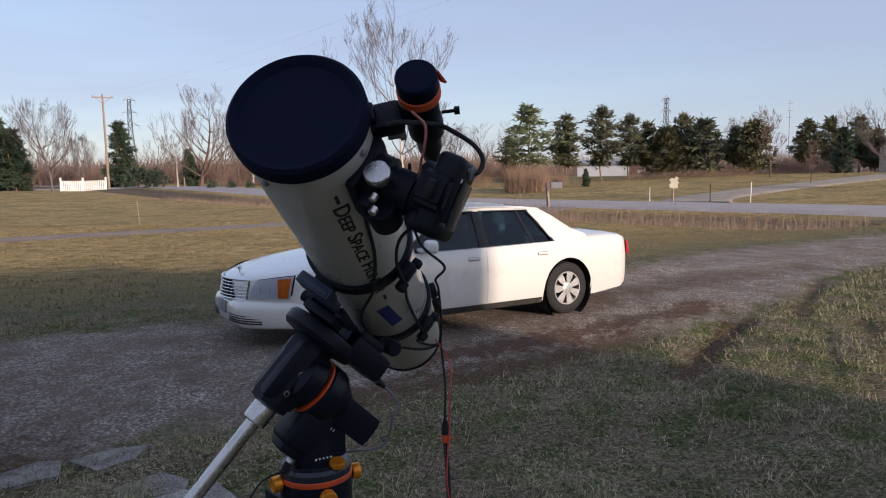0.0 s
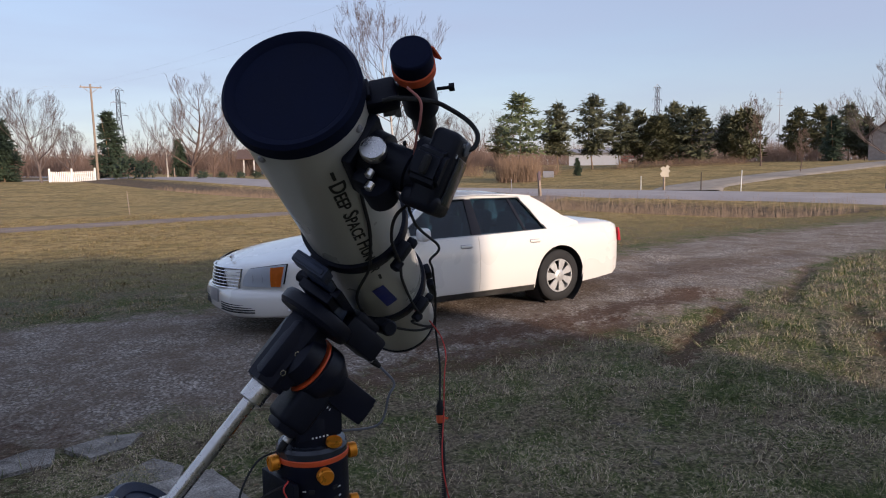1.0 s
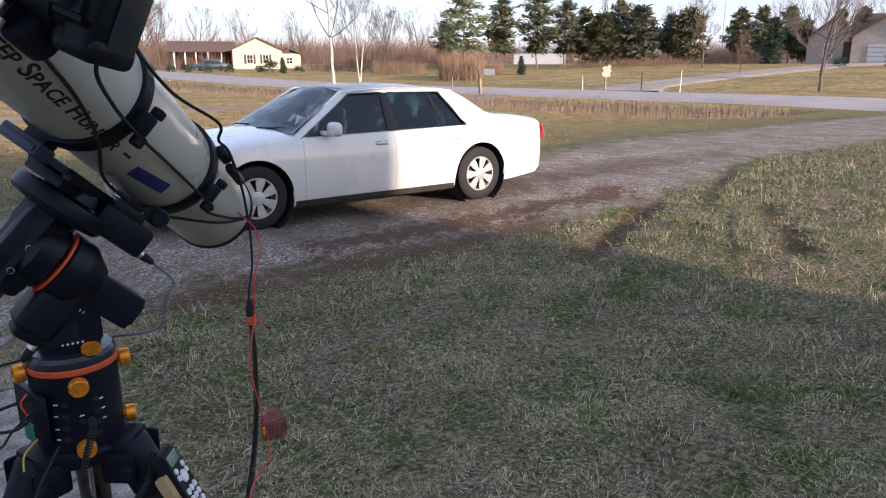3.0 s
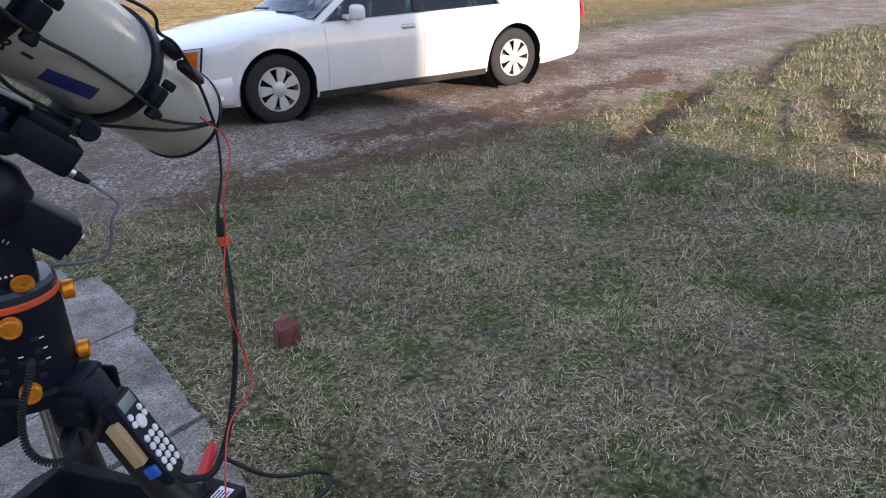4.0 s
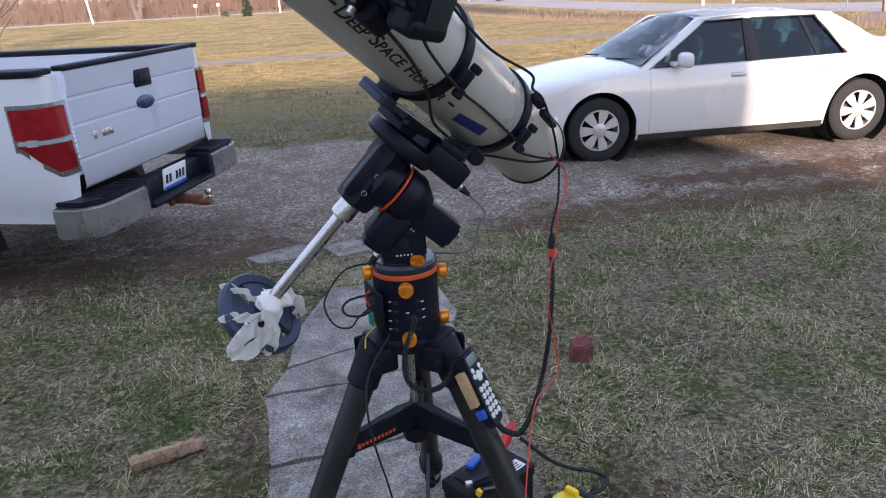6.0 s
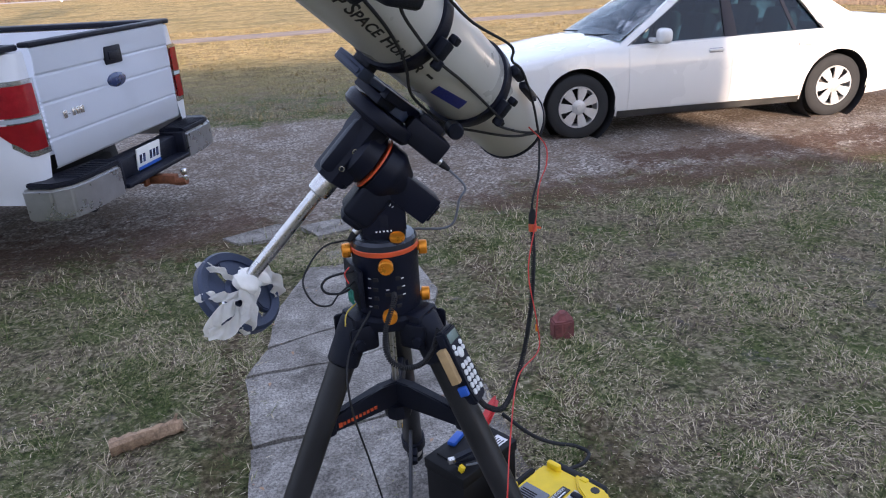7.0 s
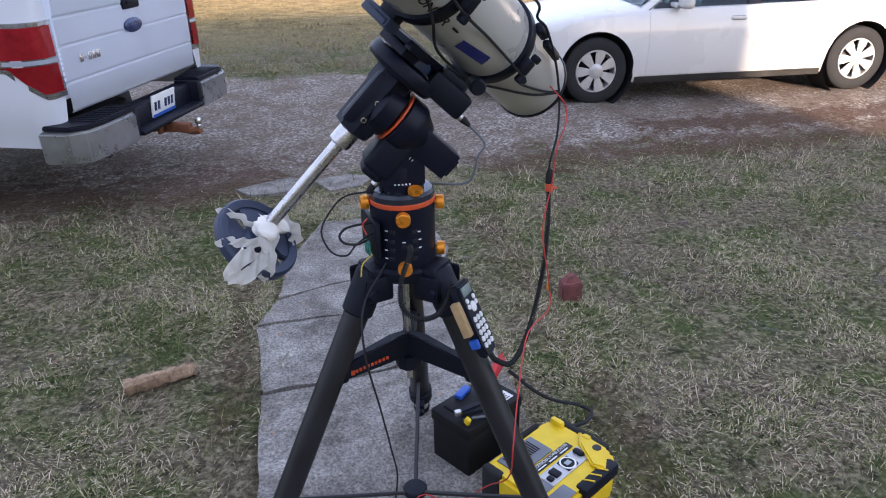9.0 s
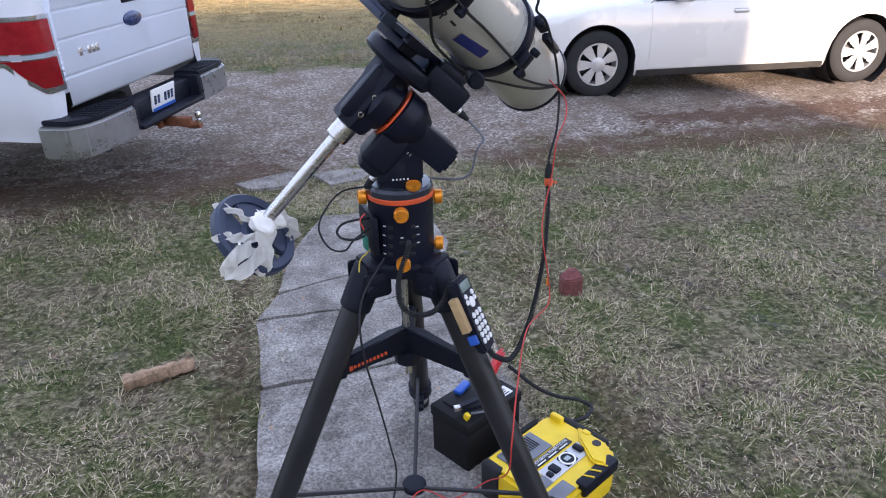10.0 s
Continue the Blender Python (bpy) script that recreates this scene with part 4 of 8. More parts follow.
for sgn in (-1, 1):
    for w in (0.0, 2.93):
        lathe(bm, [(0.40, 0.0), (0.40, 0.30)], mat_axes(Vector((w, CY + sgn * 0.62, 0.335)), Vector((1, 0, 0)), Vector((0, 0, 1)), Vector((0, sgn, 0))), 28, False)
        lathe(bm, [(0.01, 0.0), (0.40, 0.0)], mat_axes(Vector((w, CY + sgn * 0.62, 0.335)), Vector((1, 0, 0)), Vector((0, 0, 1)), Vector((0, sgn, 0))), 28, False)
add_box(bm, (4.9, 1.2, 0.12), pose(1.6, CY, 0.27), 0.03)
part("underbody", bm, rubber, car)
# the tub inside
bm = B()
add_box(bm, (2.5, 1.72, 0.05), pose(1.85, CY, 0.40))
add_box(bm, (0.35, 1.7, 0.30), pose(0.72, CY, 0.80), 0.06)
add_box(bm, (0.5, 1.55, 0.04), pose(2.93, CY, 0.935), 0.01)
inner = part("interior", bm, surface("cabin_trim", (0.09, 0.08, 0.075), 0.8), car)
for x, w in ((1.35, 0.26), (2.35, 0.30)):
    for q in (-0.38, 0.38):
        bm = B()
        add_box(bm, (0.5, 0.52, 0.16), pose(x - 0.12, CY + q, 0.55), 0.05)
        add_box(bm, (0.16, 0.50, 0.60), pose(x + 0.17, CY + q, 0.86, 0, 12, 0), 0.06)
        add_box(bm, (0.10, w, 0.16), pose(x + 0.26, CY + q, 1.20, 0, 12, 0), 0.04)
        part("seat", bm, seat_leather, car, "tan leather seat")
bm = B()
t = pose(1.0, CY - 0.38, 0.95, 0, -65, 0)
for k in range(28):
    a, b = 2 * math.pi * k / 28, 2 * math.pi * (k + 1) / 28
    pipe(bm, [t @ Vector((0.18 * math.cos(a), 0.18 * math.sin(a), 0)), t @ Vector((0.18 * math.cos(b), 0.18 * math.sin(b), 0))], 0.014, 6)
add_box(bm, (0.3, 0.05, 0.03), t)
part("steering_wheel", bm, rubber, car)
# things on the shelf behind the rear seat
bm = B()
add_box(bm, (0.16, 0.12, 0.07), pose(2.10, CY + 0.30, 1.12, 0, 10, 25), 0.02)
part("box", bm, surface("yellow_box", (0.45, 0.46, 0.25), 0.7), car, "pale yellow box on the seat")
bm = B()
for k in range(7):
    add_box(bm, (0.018, 0.20, 0.05), pose(2.62 + 0.05 * k, CY - 0.30, 1.075, 0, 30, 0), 0.005)
part("rear_vent", bm, white_paint, car, "pale slatted strip")

# roof, pillars and panes
RB, RTOP = 0.875, 0.635                                    # half widths at the belt and the roof edge


def house_pt(x, z, side, out=0.0):
    """A point on the sloping side of the cabin."""
    f = (z - 0.93) / (1.385 - 0.93)
    return Vector((x, CY + side * (RB + (RTOP - RB) * f + 0.03 * math.sin(max(0, min(1, f)) * math.pi) + out), z))


bm = B()
rx = np.linspace(1.14, 2.62, 16)
rr = []
for x in rx:
    zc = 1.452 - 0.055 * ((x - 1.8) / 0.75) ** 2
    ze = 1.392 - 0.045 * ((x - 1.8) / 0.75) ** 2
    row = []
    for k in np.linspace(-1, 1, 13):
        row.append(bm.verts.new((x, CY + k * (RTOP + 0.035), ze + (zc - ze) * (1 - abs(k) ** 2.6))))
    rr.append(row)
for a, b in zip(rr, rr[1:]):
    for i in range(12):
        bm.faces.new((a[i], b[i], b[i + 1], a[i + 1]))
g = bmesh.ops.solidify(bm, geom=bm.faces[:], thickness=0.03)
part("roof", bm, white_car_paint, car, angle=60)


def side_plate(bm, outline, side, thick, out=0.0):
    a = [bm.verts.new(house_pt(x, z, side, out)) for x, z in outline]
    b = [bm.verts.new(house_pt(x, z, side, out - thick)) for x, z in outline]
    bm.faces.new(a)
    bm.faces.new(b[::-1])
    for i in range(len(a)):
        j = (i + 1) % len(a)
        bm.faces.new((a[i], b[i], b[j], a[j]))


for side in (-1, 1):
    bm = B()
    side_plate(bm, [(.40, .90), (.52, .90), (1.20, 1.35), (1.29, 1.385), (1.16, 1.395), (1.10, 1.36)], side, 0.05, 0.004)
    side_plate(bm, [(1.10, 1.355), (2.45, 1.350), (2.62, 1.33), (2.66, 1.365), (2.4, 1.392), (1.8, 1.405), (1.16, 1.392)], side, 0.04, 0.004)
    side_plate(bm, [(2.74, .93), (2.55, 1.20), (2.44, 1.352), (2.64, 1.36), (2.80, 1.27), (3.05, 1.10), (3.28, 1.015), (3.3, .93)], side, 0.06, 0.006)
    part("pillar", bm, white_car_paint, car)
    bm = B()
    side_plate(bm, [(1.60, .93), (1.745, .93), (1.725, 1.355), (1.625, 1.355)], side, 0.04, -0.002)
    part("middle_pillar", bm, black_plastic, car, "black door pillar")
    bm = B()
    for o in ([(.50, .905), (1.22, 1.355), (1.64, 1.362), (1.64, 1.352), (1.225, 1.343), (.53, .915)], [(.50, .905), (2.78, .945), (2.78, .932), (.50, .890)], [(1.72, 1.362), (2.45, 1.352), (2.75, .945), (2.72, .945), (2.43, 1.342), (1.72, 1.352)]):
        side_plate(bm, o, side, 0.012, 0.010)
    part("window_trim", bm, surface("dark_trim", (0.05, 0.05, 0.05), 0.3, 0.5), car, "dark bright-edged window trim")
    for o in ([(.56, .915), (1.605, .93), (1.63, 1.352), (1.23, 1.345)], [(1.74, .93), (2.40, .94), (2.27, 1.352), (1.722, 1.355)], [(2.43, .94), (2.735, .94), (2.43, 1.345), (2.30, 1.352)]):
        bm = B()
        side_plate(bm, o, side, 0.004, -0.012)
        p = part("side_window", bm, car_glass, car, smooth=False)
        p.visible_shadow = False
    bm = B()
    side_plate(bm, [(2.395, .935), (2.435, .935), (2.305, 1.352), (2.265, 1.352)], side, 0.02, -0.006)
    part("quarter_bar", bm, black_plastic, car)


def cross_pane(name, x0, z0, w0, x1, z1, w1, bow, material):
    bm = B()
    grid = []
    for f in np.linspace(0, 1, 7):
        row = []
        for k in np.linspace(-1, 1, 13):
            w = w0 + (w1 - w0) * f
            row.append(bm.verts.new((x0 + (x1 - x0) * f + bow * abs(k) ** 2, CY + k * w, z0 + (z1 - z0) * f - 0.03 * abs(k) ** 2 * f + 0.02 * math.sin(f * math.pi))))
        grid.append(row)
    for a, b in zip(grid, grid[1:]):
        for i in range(12):
            bm.faces.new((a[i], b[i], b[i + 1], a[i + 1]))
    bmesh.ops.solidify(bm, geom=bm.faces[:], thickness=0.004)
    p = part(name, bm, material, car, angle=80)
    p.visible_shadow = False


cross_pane("windscreen", 0.36, 0.965, 0.84, 1.16, 1.425, 0.61, 0.09, car_glass)
cross_pane("rear_window", 3.22, 1.02, 0.82, 2.60, 1.395, 0.61, -0.05, car_glass)
bm = B()
for q in (-0.35, 0.35):
    pipe(bm, [(0.36, CY + q + 0.25, 0.985), (0.42, CY + q, 0.995), (0.50, CY + q - 0.28, 1.01)], 0.008, 6)
part("wiper", bm, rubber, car)


def side_patch(x0, x1, side, lift, z0=0.275, drop=0.018, n=14, m=10):
    """A skin that follows the body's side between two x."""
    bm = B()
    grid = []
    for x in np.linspace(x0, x1, n):
        row = []
        for f in np.linspace(0, 1, m):
            lo = max(z0, car_bottom(x) + 0.02)
            z = lo + (car_shoulder(x) - drop - lo) * f
            row.append(bm.verts.new((x, CY + side * (car_side(x, z) + lift), z)))
        grid.append(row)
    back = [[bm.verts.new(v.co - Vector((0, side * 0.012, 0))) for v in row] for row in grid]
    for a, b, a2, b2 in zip(grid, grid[1:], back, back[1:]):
        for i in range(m - 1):
            bm.faces.new((a[i], b[i], b[i + 1], a[i + 1]))
            bm.faces.new((a2[i], a2[i + 1], b2[i + 1], b2[i]))
        bm.faces.new((a[0], a2[0], b2[0], b[0]))
        bm.faces.new((a[-1], b[-1], b2[-1], a2[-1]))
    for row, row2 in ((grid[0], back[0]), (grid[-1], back[-1])):
        for i in range(m - 1):
            bm.faces.new((row[i], row[i + 1], row2[i + 1], row2[i]))
    return bm


for side in (-1, 1):
    for x0, x1, hx in ((0.53, 1.655, 1.50), (1.668, 2.62, 2.53)):
        door = part("door", side_patch(x0, x1, side, 0.006), white_car_paint, car, "white door", angle=50)
        bm = B()
        hz = 0.815
        y = CY + side * (car_side(hx, hz) + 0.008)
        add_box(bm, (0.17, 0.022, 0.030), pose(hx - 0.02, y + side * 0.008, hz), 0.008)
        part("door_handle", bm, white_car_paint, door)
        # grey plate: the shade of the handle's hollow, put in as colour
        bm = B()
        add_box(bm, (0.15, 0.012, 0.05), pose(hx - 0.02, y - side * 0.004, hz - 0.004), 0.005)
        part("handle_recess", bm, grey_metal, door)
    bm = B()
    for x0, x1 in ((0.42, 2.52),):
        grid = [[bm.verts.new((x, CY + side * (car_side(x, z) + 0.004), z)) for z in (0.19, 0.215, 0.262)] for x in np.linspace(x0, x1, 20)]
        for a, b in zip(grid, grid[1:]):
            for i in range(2):
                bm.faces.new((a[i], b[i], b[i + 1], a[i + 1]))
    bmesh.ops.solidify(bm, geom=bm.faces[:], thickness=0.02)
    part("sill", bm, surface("sill_grey", (0.10, 0.095, 0.09), 0.5, 0.2), car, "dark grey sill strip")
    # mirror
    bm = B()
    add_box(bm, (0.13, 0.20, 0.15), pose(0.84, CY + side * 1.035, 1.005, 0, 0, side * 8), 0.05, 4)
    add_box(bm, (0.08, 0.16, 0.05), pose(0.80, CY + side * 0.90, 0.955), 0.02)
    mirror = part("mirror", bm, white_car_paint, car, "white door mirror")
    # wheels
    for w in (0.0, 2.93):
        wp = mat_axes(Vector((w, CY + side * 0.905, 0.335)), Vector((1, 0, 0)), Vector((0, 0, 1)) * side * -1, Vector((0, side, 0)))
        bm = B()
        lathe(bm, [(0.215, -0.20), (0.30, -0.205), (0.325, -0.19), (0.334, -0.16), (0.335, -0.05), (0.330, -0.015), (0.312, 0.0), (0.26, 0.008), (0.218, 0.0), (0.212, -0.02)], wp, 48, False)
        wheel = part("wheel", bm, rubber, car, "black tyre on an alloy wheel", angle=40)
        bm = B()
        lathe(bm, [(0.216, -0.012), (0.212, 0.004), (0.200, 0.004), (0.194, -0.012), (0.190, -0.055), (0.18, -0.10)], wp, 48, False)
        for k in range(7):
            a = 2 * math.pi * (k + 0.5) / 7
            sp = wp @ pose(0, 0, -0.012, 0, 0, math.degrees(a))
            prism(bm, [(0.035, -0.018), (0.115, -0.040), (0.140, -0.040), (0.198, -0.056), (0.198, 0.056), (0.140, 0.040), (0.115, 0.040), (0.035, 0.018)], 0.018, sp, 0.006)
        lathe(bm, [(0.07, -0.02), (0.075, 0.006), (0.05, 0.016), (0.034, 0.017), (0.032, 0.021), (0.004, 0.023)], wp, 32)
        part("rim", bm, alloy, wheel, "silver seven-spoke alloy rim", angle=30)
        bm = B()
        lathe(bm, [(0.01, -0.09), (0.205, -0.09), (0.205, -0.06)], wp, 32, False)
        part("brake_disc", bm, rubber, wheel)
# nose
def nose_x(y):
    return float(np.interp(y, [.30, .40, .51, .62, .75, .82, .88, .918], [-1.04, -.99, -.925, -.865, -.776, -.707, -.603, -.45]))


def grille_at(q, z):
    return (-1.075 + .125 * (q / .46) ** 2 - .03 * (.72 - z) / .2, CY + q * (1 - .25 * (.72 - z)), z)


bm = B()
sheet = [[bm.verts.new(Vector(grille_at(q, z)) + Vector((.022, 0, 0))) for z in (.525, .62, .72)] for q in np.linspace(-.46, .46, 15)]
for a, b in zip(sheet, sheet[1:]):
    for i in range(2):
        bm.faces.new((a[i], b[i], b[i + 1], a[i + 1]))
bmesh.ops.solidify(bm, geom=bm.faces[:], thickness=0.012)
grille = part("grille", bm, rubber, car)
for z in np.linspace(.555, .69, 5):
    bm = B()
    pipe(bm, [grille_at(q, z) for q in np.linspace(-.455, .455, 15)], .0065, 8)
    part("grille_bar", bm, chrome, grille, "bright chrome grille bar")
for q in np.linspace(-.38, .38, 10):
    bm = B()
    pipe(bm, [Vector(grille_at(q, z)) + Vector((.008, 0, 0)) for z in (.53, .715)], .0028, 6)
    part("grille_rib", bm, grey_metal, grille)
bm = B()
loop = [grille_at(q, .522) for q in np.linspace(-.46, .46, 15)] + [grille_at(q, .724) for q in np.linspace(.46, -.46, 15)]
pipe(bm, loop + loop[:1], .011, 8)
part("grille_frame", bm, chrome, grille, "chrome grille frame")
bm = B()
pipe(bm, [(-0.93, CY, .745), (-0.925, CY, .80)], 0.006, 8)
lathe(bm, [(0.004, 0), (0.02, 0.004), (0.022, 0.03), (0.004, 0.05)], pose(-0.925, CY, .79), 12)
part("bonnet_ornament", bm, chrome, car)
for side in (-1, 1):
    def lamp(u, f, o):
        """A point of the lamp: u outward round the corner, f up, o proud of the wing."""
        y = 0.49 + 0.375 * u
        b = min(1.0, max(0.0, (y - 0.50) / 0.34))
        return (nose_x(y) - o * (1.1 - 0.6 * b), CY + side * (y + o * b), .545 + (.175 + .07 * u) * f)

    def lamp_sheet(name, u0, u1, f0, f1, o, bulge, thick, mt_, lb=""):
        bm = B()
        cols = []
        for e in np.linspace(0, 1, 12):
            col = []
            for g in np.linspace(0, 1, 7):
                f = f0 + (f1 - f0) * g
                inner, outer = u0 + .20 * f ** 1.6 * (u0 < .3), u1 + .06 * f
                col.append(bm.verts.new(lamp(inner + (outer - inner) * e, f, o + bulge * math.sin(g * math.pi))))
            cols.append(col)
        for a, b in zip(cols, cols[1:]):
            for i in range(6):
                bm.faces.new((a[i], b[i], b[i + 1], a[i + 1]))
        bmesh.ops.solidify(bm, geom=bm.faces[:], thickness=thick)
        return part(name, bm, mt_, car, lb)

    lamp_sheet("lamp_rim", -.02, .925, -.03, 1.02, .002, 0, .006, rubber)
    lamp_sheet("lamp_housing", 0, .905, .02, .99, .006, 0, .004, lamp_silver, "bright lamp housing")
    lamp_sheet("indicator", .72, .885, .06, .92, .024, .008, .004, amber_lens, "amber side indicator")
    lamp_sheet("headlight", 0, .905, .02, .99, .020, .008, .004, lamp_glass, "clear headlight").visible_shadow = False
    for u in (.28, .52):
        bm = B()
        lathe(bm, [(0.012, 0), (0.04, 0.010), (0.048, 0.014)], mat_axes(Vector(lamp(u, .45, 0.006)), Vector((0, 1, 0)), Vector((0, 0, 1)), Vector((-1, 0, 0))), 20)
        part("lamp_bowl", bm, chrome, car)
    bm = B()
    add_box(bm, (0.12, 0.022, 0.042), pose(-.605, CY + side * .898, .325, 0, 0, side * 16), 0.009, 3)
    part("bumper_lamp", bm, lamp_silver, car, "clear cornering lamp in the bumper side")
    # tail lamp
    bm = B()
    prism(bm, [(0.02, .70), (.13, .70), (.13, .88), (.05, .88)], 0.03, mat_axes(Vector((4.205, CY + side * 0.845, 0)), Vector((0, -side, 0)), Vector((0, 0, 1)), Vector((1, 0, 0))), 0.008)
    add_box(bm, (0.06, 0.018, 0.16), pose(4.175, CY + side * 0.822, .79, 0, 0, side * -45), 0.008)
    part("tail_lamp", bm, red_lens, car, "red tail lamp")
# bumper: a closed moulding that wraps round the nose
def bumper_plan(u):
    y = .93 * math.sin(u * math.pi / 2)
    return Vector((-1.075 + .62 * (abs(y) / .93) ** 4.5, y, 0))


bm = B()
rows = []
for u in np.linspace(-1, 1, 61):
    p = bumper_plan(u)
    way = bumper_plan(min(1, u + .01)) - bumper_plan(max(-1, u - .01))
    out = Vector((-way.y, way.x, 0)).normalized()
    rows.append([bm.verts.new(Vector((p.x, CY + p.y, z)) + out * o) for o, z in
                 ((-.06, .235), (-.012, .24), (.006, .27), (.020, .34), (.026, .40), (.024, .445), (.012, .485), (-.01, .510), (-.06, .520))])
for a, b in zip(rows, rows[1:]):
    for i in range(len(a)):
        k = (i + 1) % len(a)
        bm.faces.new((a[i], b[i], b[k], a[k]))
bm.faces.new(rows[0])
bm.faces.new(rows[-1][::-1])
bump = part("front_bumper", bm, white_car_paint, car, angle=60)
for sg in (-1, 1):
    bm = B()
    for z in (.295, .320, .345, .370):
        pipe(bm, [(bumper_plan(u).x - .019, CY + sg * bumper_plan(u).y, z) for u in np.linspace(.16, .55, 15)], 0.008, 6)
    part("bumper_vent", bm, rubber, bump, "dark slots in the bumper")
bm = B()
add_box(bm, (0.012, 0.30, 0.14), pose(-1.106, CY, .42), 0.004)
part("front_plate", bm, grey_metal, bump, "plain front plate")

# the nose reaches a little farther and the tail less far than the stations above
for ob in car.children_recursive:
    ox = place_of(ob).x
    for v in ob.data.vertices:
        x = v.co.x + ox
        if x < -0.5:
            v.co.x += (x + 0.5) * 0.16
        elif x > 3.4:
            v.co.x -= (x - 3.4) * 0.14

# ---- white pickup truck ----
TM = pose(-4.037, -1.560, 0, 1.1, 0, math.degrees(-0.329))
truck = thing("pickup_truck", tuple(TM @ Vector((-2.6, 0, 0))), "white pickup truck seen from behind with its bed empty", "truck")
HB = 1.0


def tpart(name, bm, material, parent=None, label="", **k):
    for v in bm.verts:
        v.co.z += max(0.0, v.co.z - .70) * .085           # the bed stands a little taller than its stations
    bmesh.ops.transform(bm, matrix=TM, verts=bm.verts)
    return part(name, bm, material, parent or truck, label, **k)


brushed_chrome = surface("brushed_chrome", (.42, .43, .45), .30, .9, .12, 8, .04)
TX = -1.30                                                # rear axle
for side in (-1, 1):
    bm = B()
    grid = []
    sx = sorted(set([round(v, 3) for v in np.linspace(-2.05, -0.14, 12)] + [round(TX + .47 * math.sin(a), 3) for a in np.linspace(-1.5, 1.5, 13)] + [-.09, -.05, -.02, 0.0]))
    for x in sx:
        zb = 0.52 if abs(x - TX) > .47 else max(.52, .42 + math.sqrt(.47 ** 2 - (x - TX) ** 2))
        corner = 0.09 * max(0, (x + 0.14) / 0.14) ** 2
        row = []
        for f, yy in ((0, .955), (.10, .965), (.16, .985), (.35, 1.0), (.62, 1.0), (.70, .985), (.9, .972), (1.0, .955)):
            row.append(bm.verts.new((x, side * (yy - corner), zb + (1.36 - zb) * f)))
        row.append(bm.verts.new((x, side * (.90 - corner * .6), 1.365)))
        row.append(bm.verts.new((x, side * .80, 1.36)))
        row.append(bm.verts.new((x, side * .80, .80)))
        grid.append(row)
    for a, b in zip(grid, grid[1:]):
        for i in range(len(a) - 1):
            bm.faces.new((a[i], b[i], b[i + 1], a[i + 1]))
    bm.faces.new(grid[-1])
    bm.faces.new(grid[0])
    bed = tpart("bed_side", bm, white_truck_paint, angle=45)
    bm = B()
    add_box(bm, (2.02, 0.17, 0.035), pose(-1.035, side * 0.878, 1.385), 0.012)
    tpart("rail_cap", bm, black_plastic, bed, "black plastic bed rail cap")
    bm = B()
    lathe(bm, [(0.014, 0), (0.014, 0.004)], mat_axes(Vector((-0.55, side * 0.799, 1.27)), Vector((1, 0, 0)), Vector((0, 0, 1)), Vector((0, -side, 0))), 14)
    tpart("stake_hole", bm, rubber, bed)
    # lamp cluster round the corner
    def corner_pt(u, z, o):
        """u from the bed side (0) round the corner to the tailgate seam (1)."""
        if u < 0.45:
            return (-0.22 + 0.16 * u / 0.45, side * (1.0 - 0.029 * (u / .45) ** 2 + o), z)
        a = (u - 0.45) / 0.55
        if a < 0.45:
            x = -0.06 + 0.06 * a / 0.45
            return (x + o * 0.7, side * (1.0 - 0.09 * ((x + 0.14) / 0.14) ** 2 + o * 0.7), z)
        return (0.002 + o, side * (0.91 - 0.115 * (a - 0.45) / 0.55), z)
    def cluster(name, outline, o, thick, material, label):
        bm = B()
        cols = np.linspace(0, 1, 14)
        grid = []
        for c in cols:
            lo, hi, u = outline(c)
            grid.append([bm.verts.new(corner_pt(u, lo + (hi - lo) * f, o)) for f in (0, .33, .66, 1)])
        for a, b in zip(grid, grid[1:]):
            for i in range(3):
                bm.faces.new((a[i], b[i], b[i + 1], a[i + 1]))
        bmesh.ops.solidify(bm, geom=bm.faces[:], thickness=thick)
        return tpart(name, bm, material, bed, label, angle=60)
    low = lambda c: .985 - .155 * min(1, max(0, (c - .12) / .5)) ** 0.8
    cluster("lamp_bezel", lambda c: (low(c) - .02, 1.225, -.03 + 1.06 * c), 0.006, 0.02, chrome, "chrome lamp surround")
    cluster("tail_lamp", lambda c: (1.035, 1.20, .03 + .92 * c), 0.016, 0.02, red_lens, "red tail lamp")
    cluster("reverse_lamp", lambda c: (1.005, 1.028, .06 + .90 * c), 0.014, 0.02, lamp_glass, "clear reversing lamp")
    cluster("tail_lamp", lambda c: (min(low(c) + .014, .990), .998, .03 + .92 * c), 0.016, 0.02, dark_red_lens, "dark red lower tail lamp")
    # wheel
    for wx in (TX, TX - 3.7):
        wp = mat_axes(Vector((wx, side * 0.93, 0.40)), Vector((1, 0, 0)), Vector((0, 0, 1)), Vector((0, side, 0)))
        bm = B()
        lathe(bm, [(0.25, -.25), (.37, -.25), (.395, -.22), (.40, -.05), (.385, -.01), (.30, .005), (.25, -.01)], wp, 40, False)
        wheel = tpart("wheel", bm, rubber, label="black truck tyre", angle=40)
        bm = B()
        lathe(bm, [(.25, -.01), (.235, -.05), (.20, -.08), (.10, -.05), (.06, -.03), (.01, -.03)], wp, 32, False)
        tpart("rim", bm, alloy, wheel)
    bm = B()
    add_box(bm, (0.02, 0.30, 0.34), pose(TX + .50, side * 0.86, .42, 0, -8, 0), 0.006)
    tpart("mud_flap", bm, rubber, label="grey rubber mud flap")
bm = B()
add_box(bm, (2.0, 1.60, 0.05), pose(-1.03, 0, .80), 0.01)
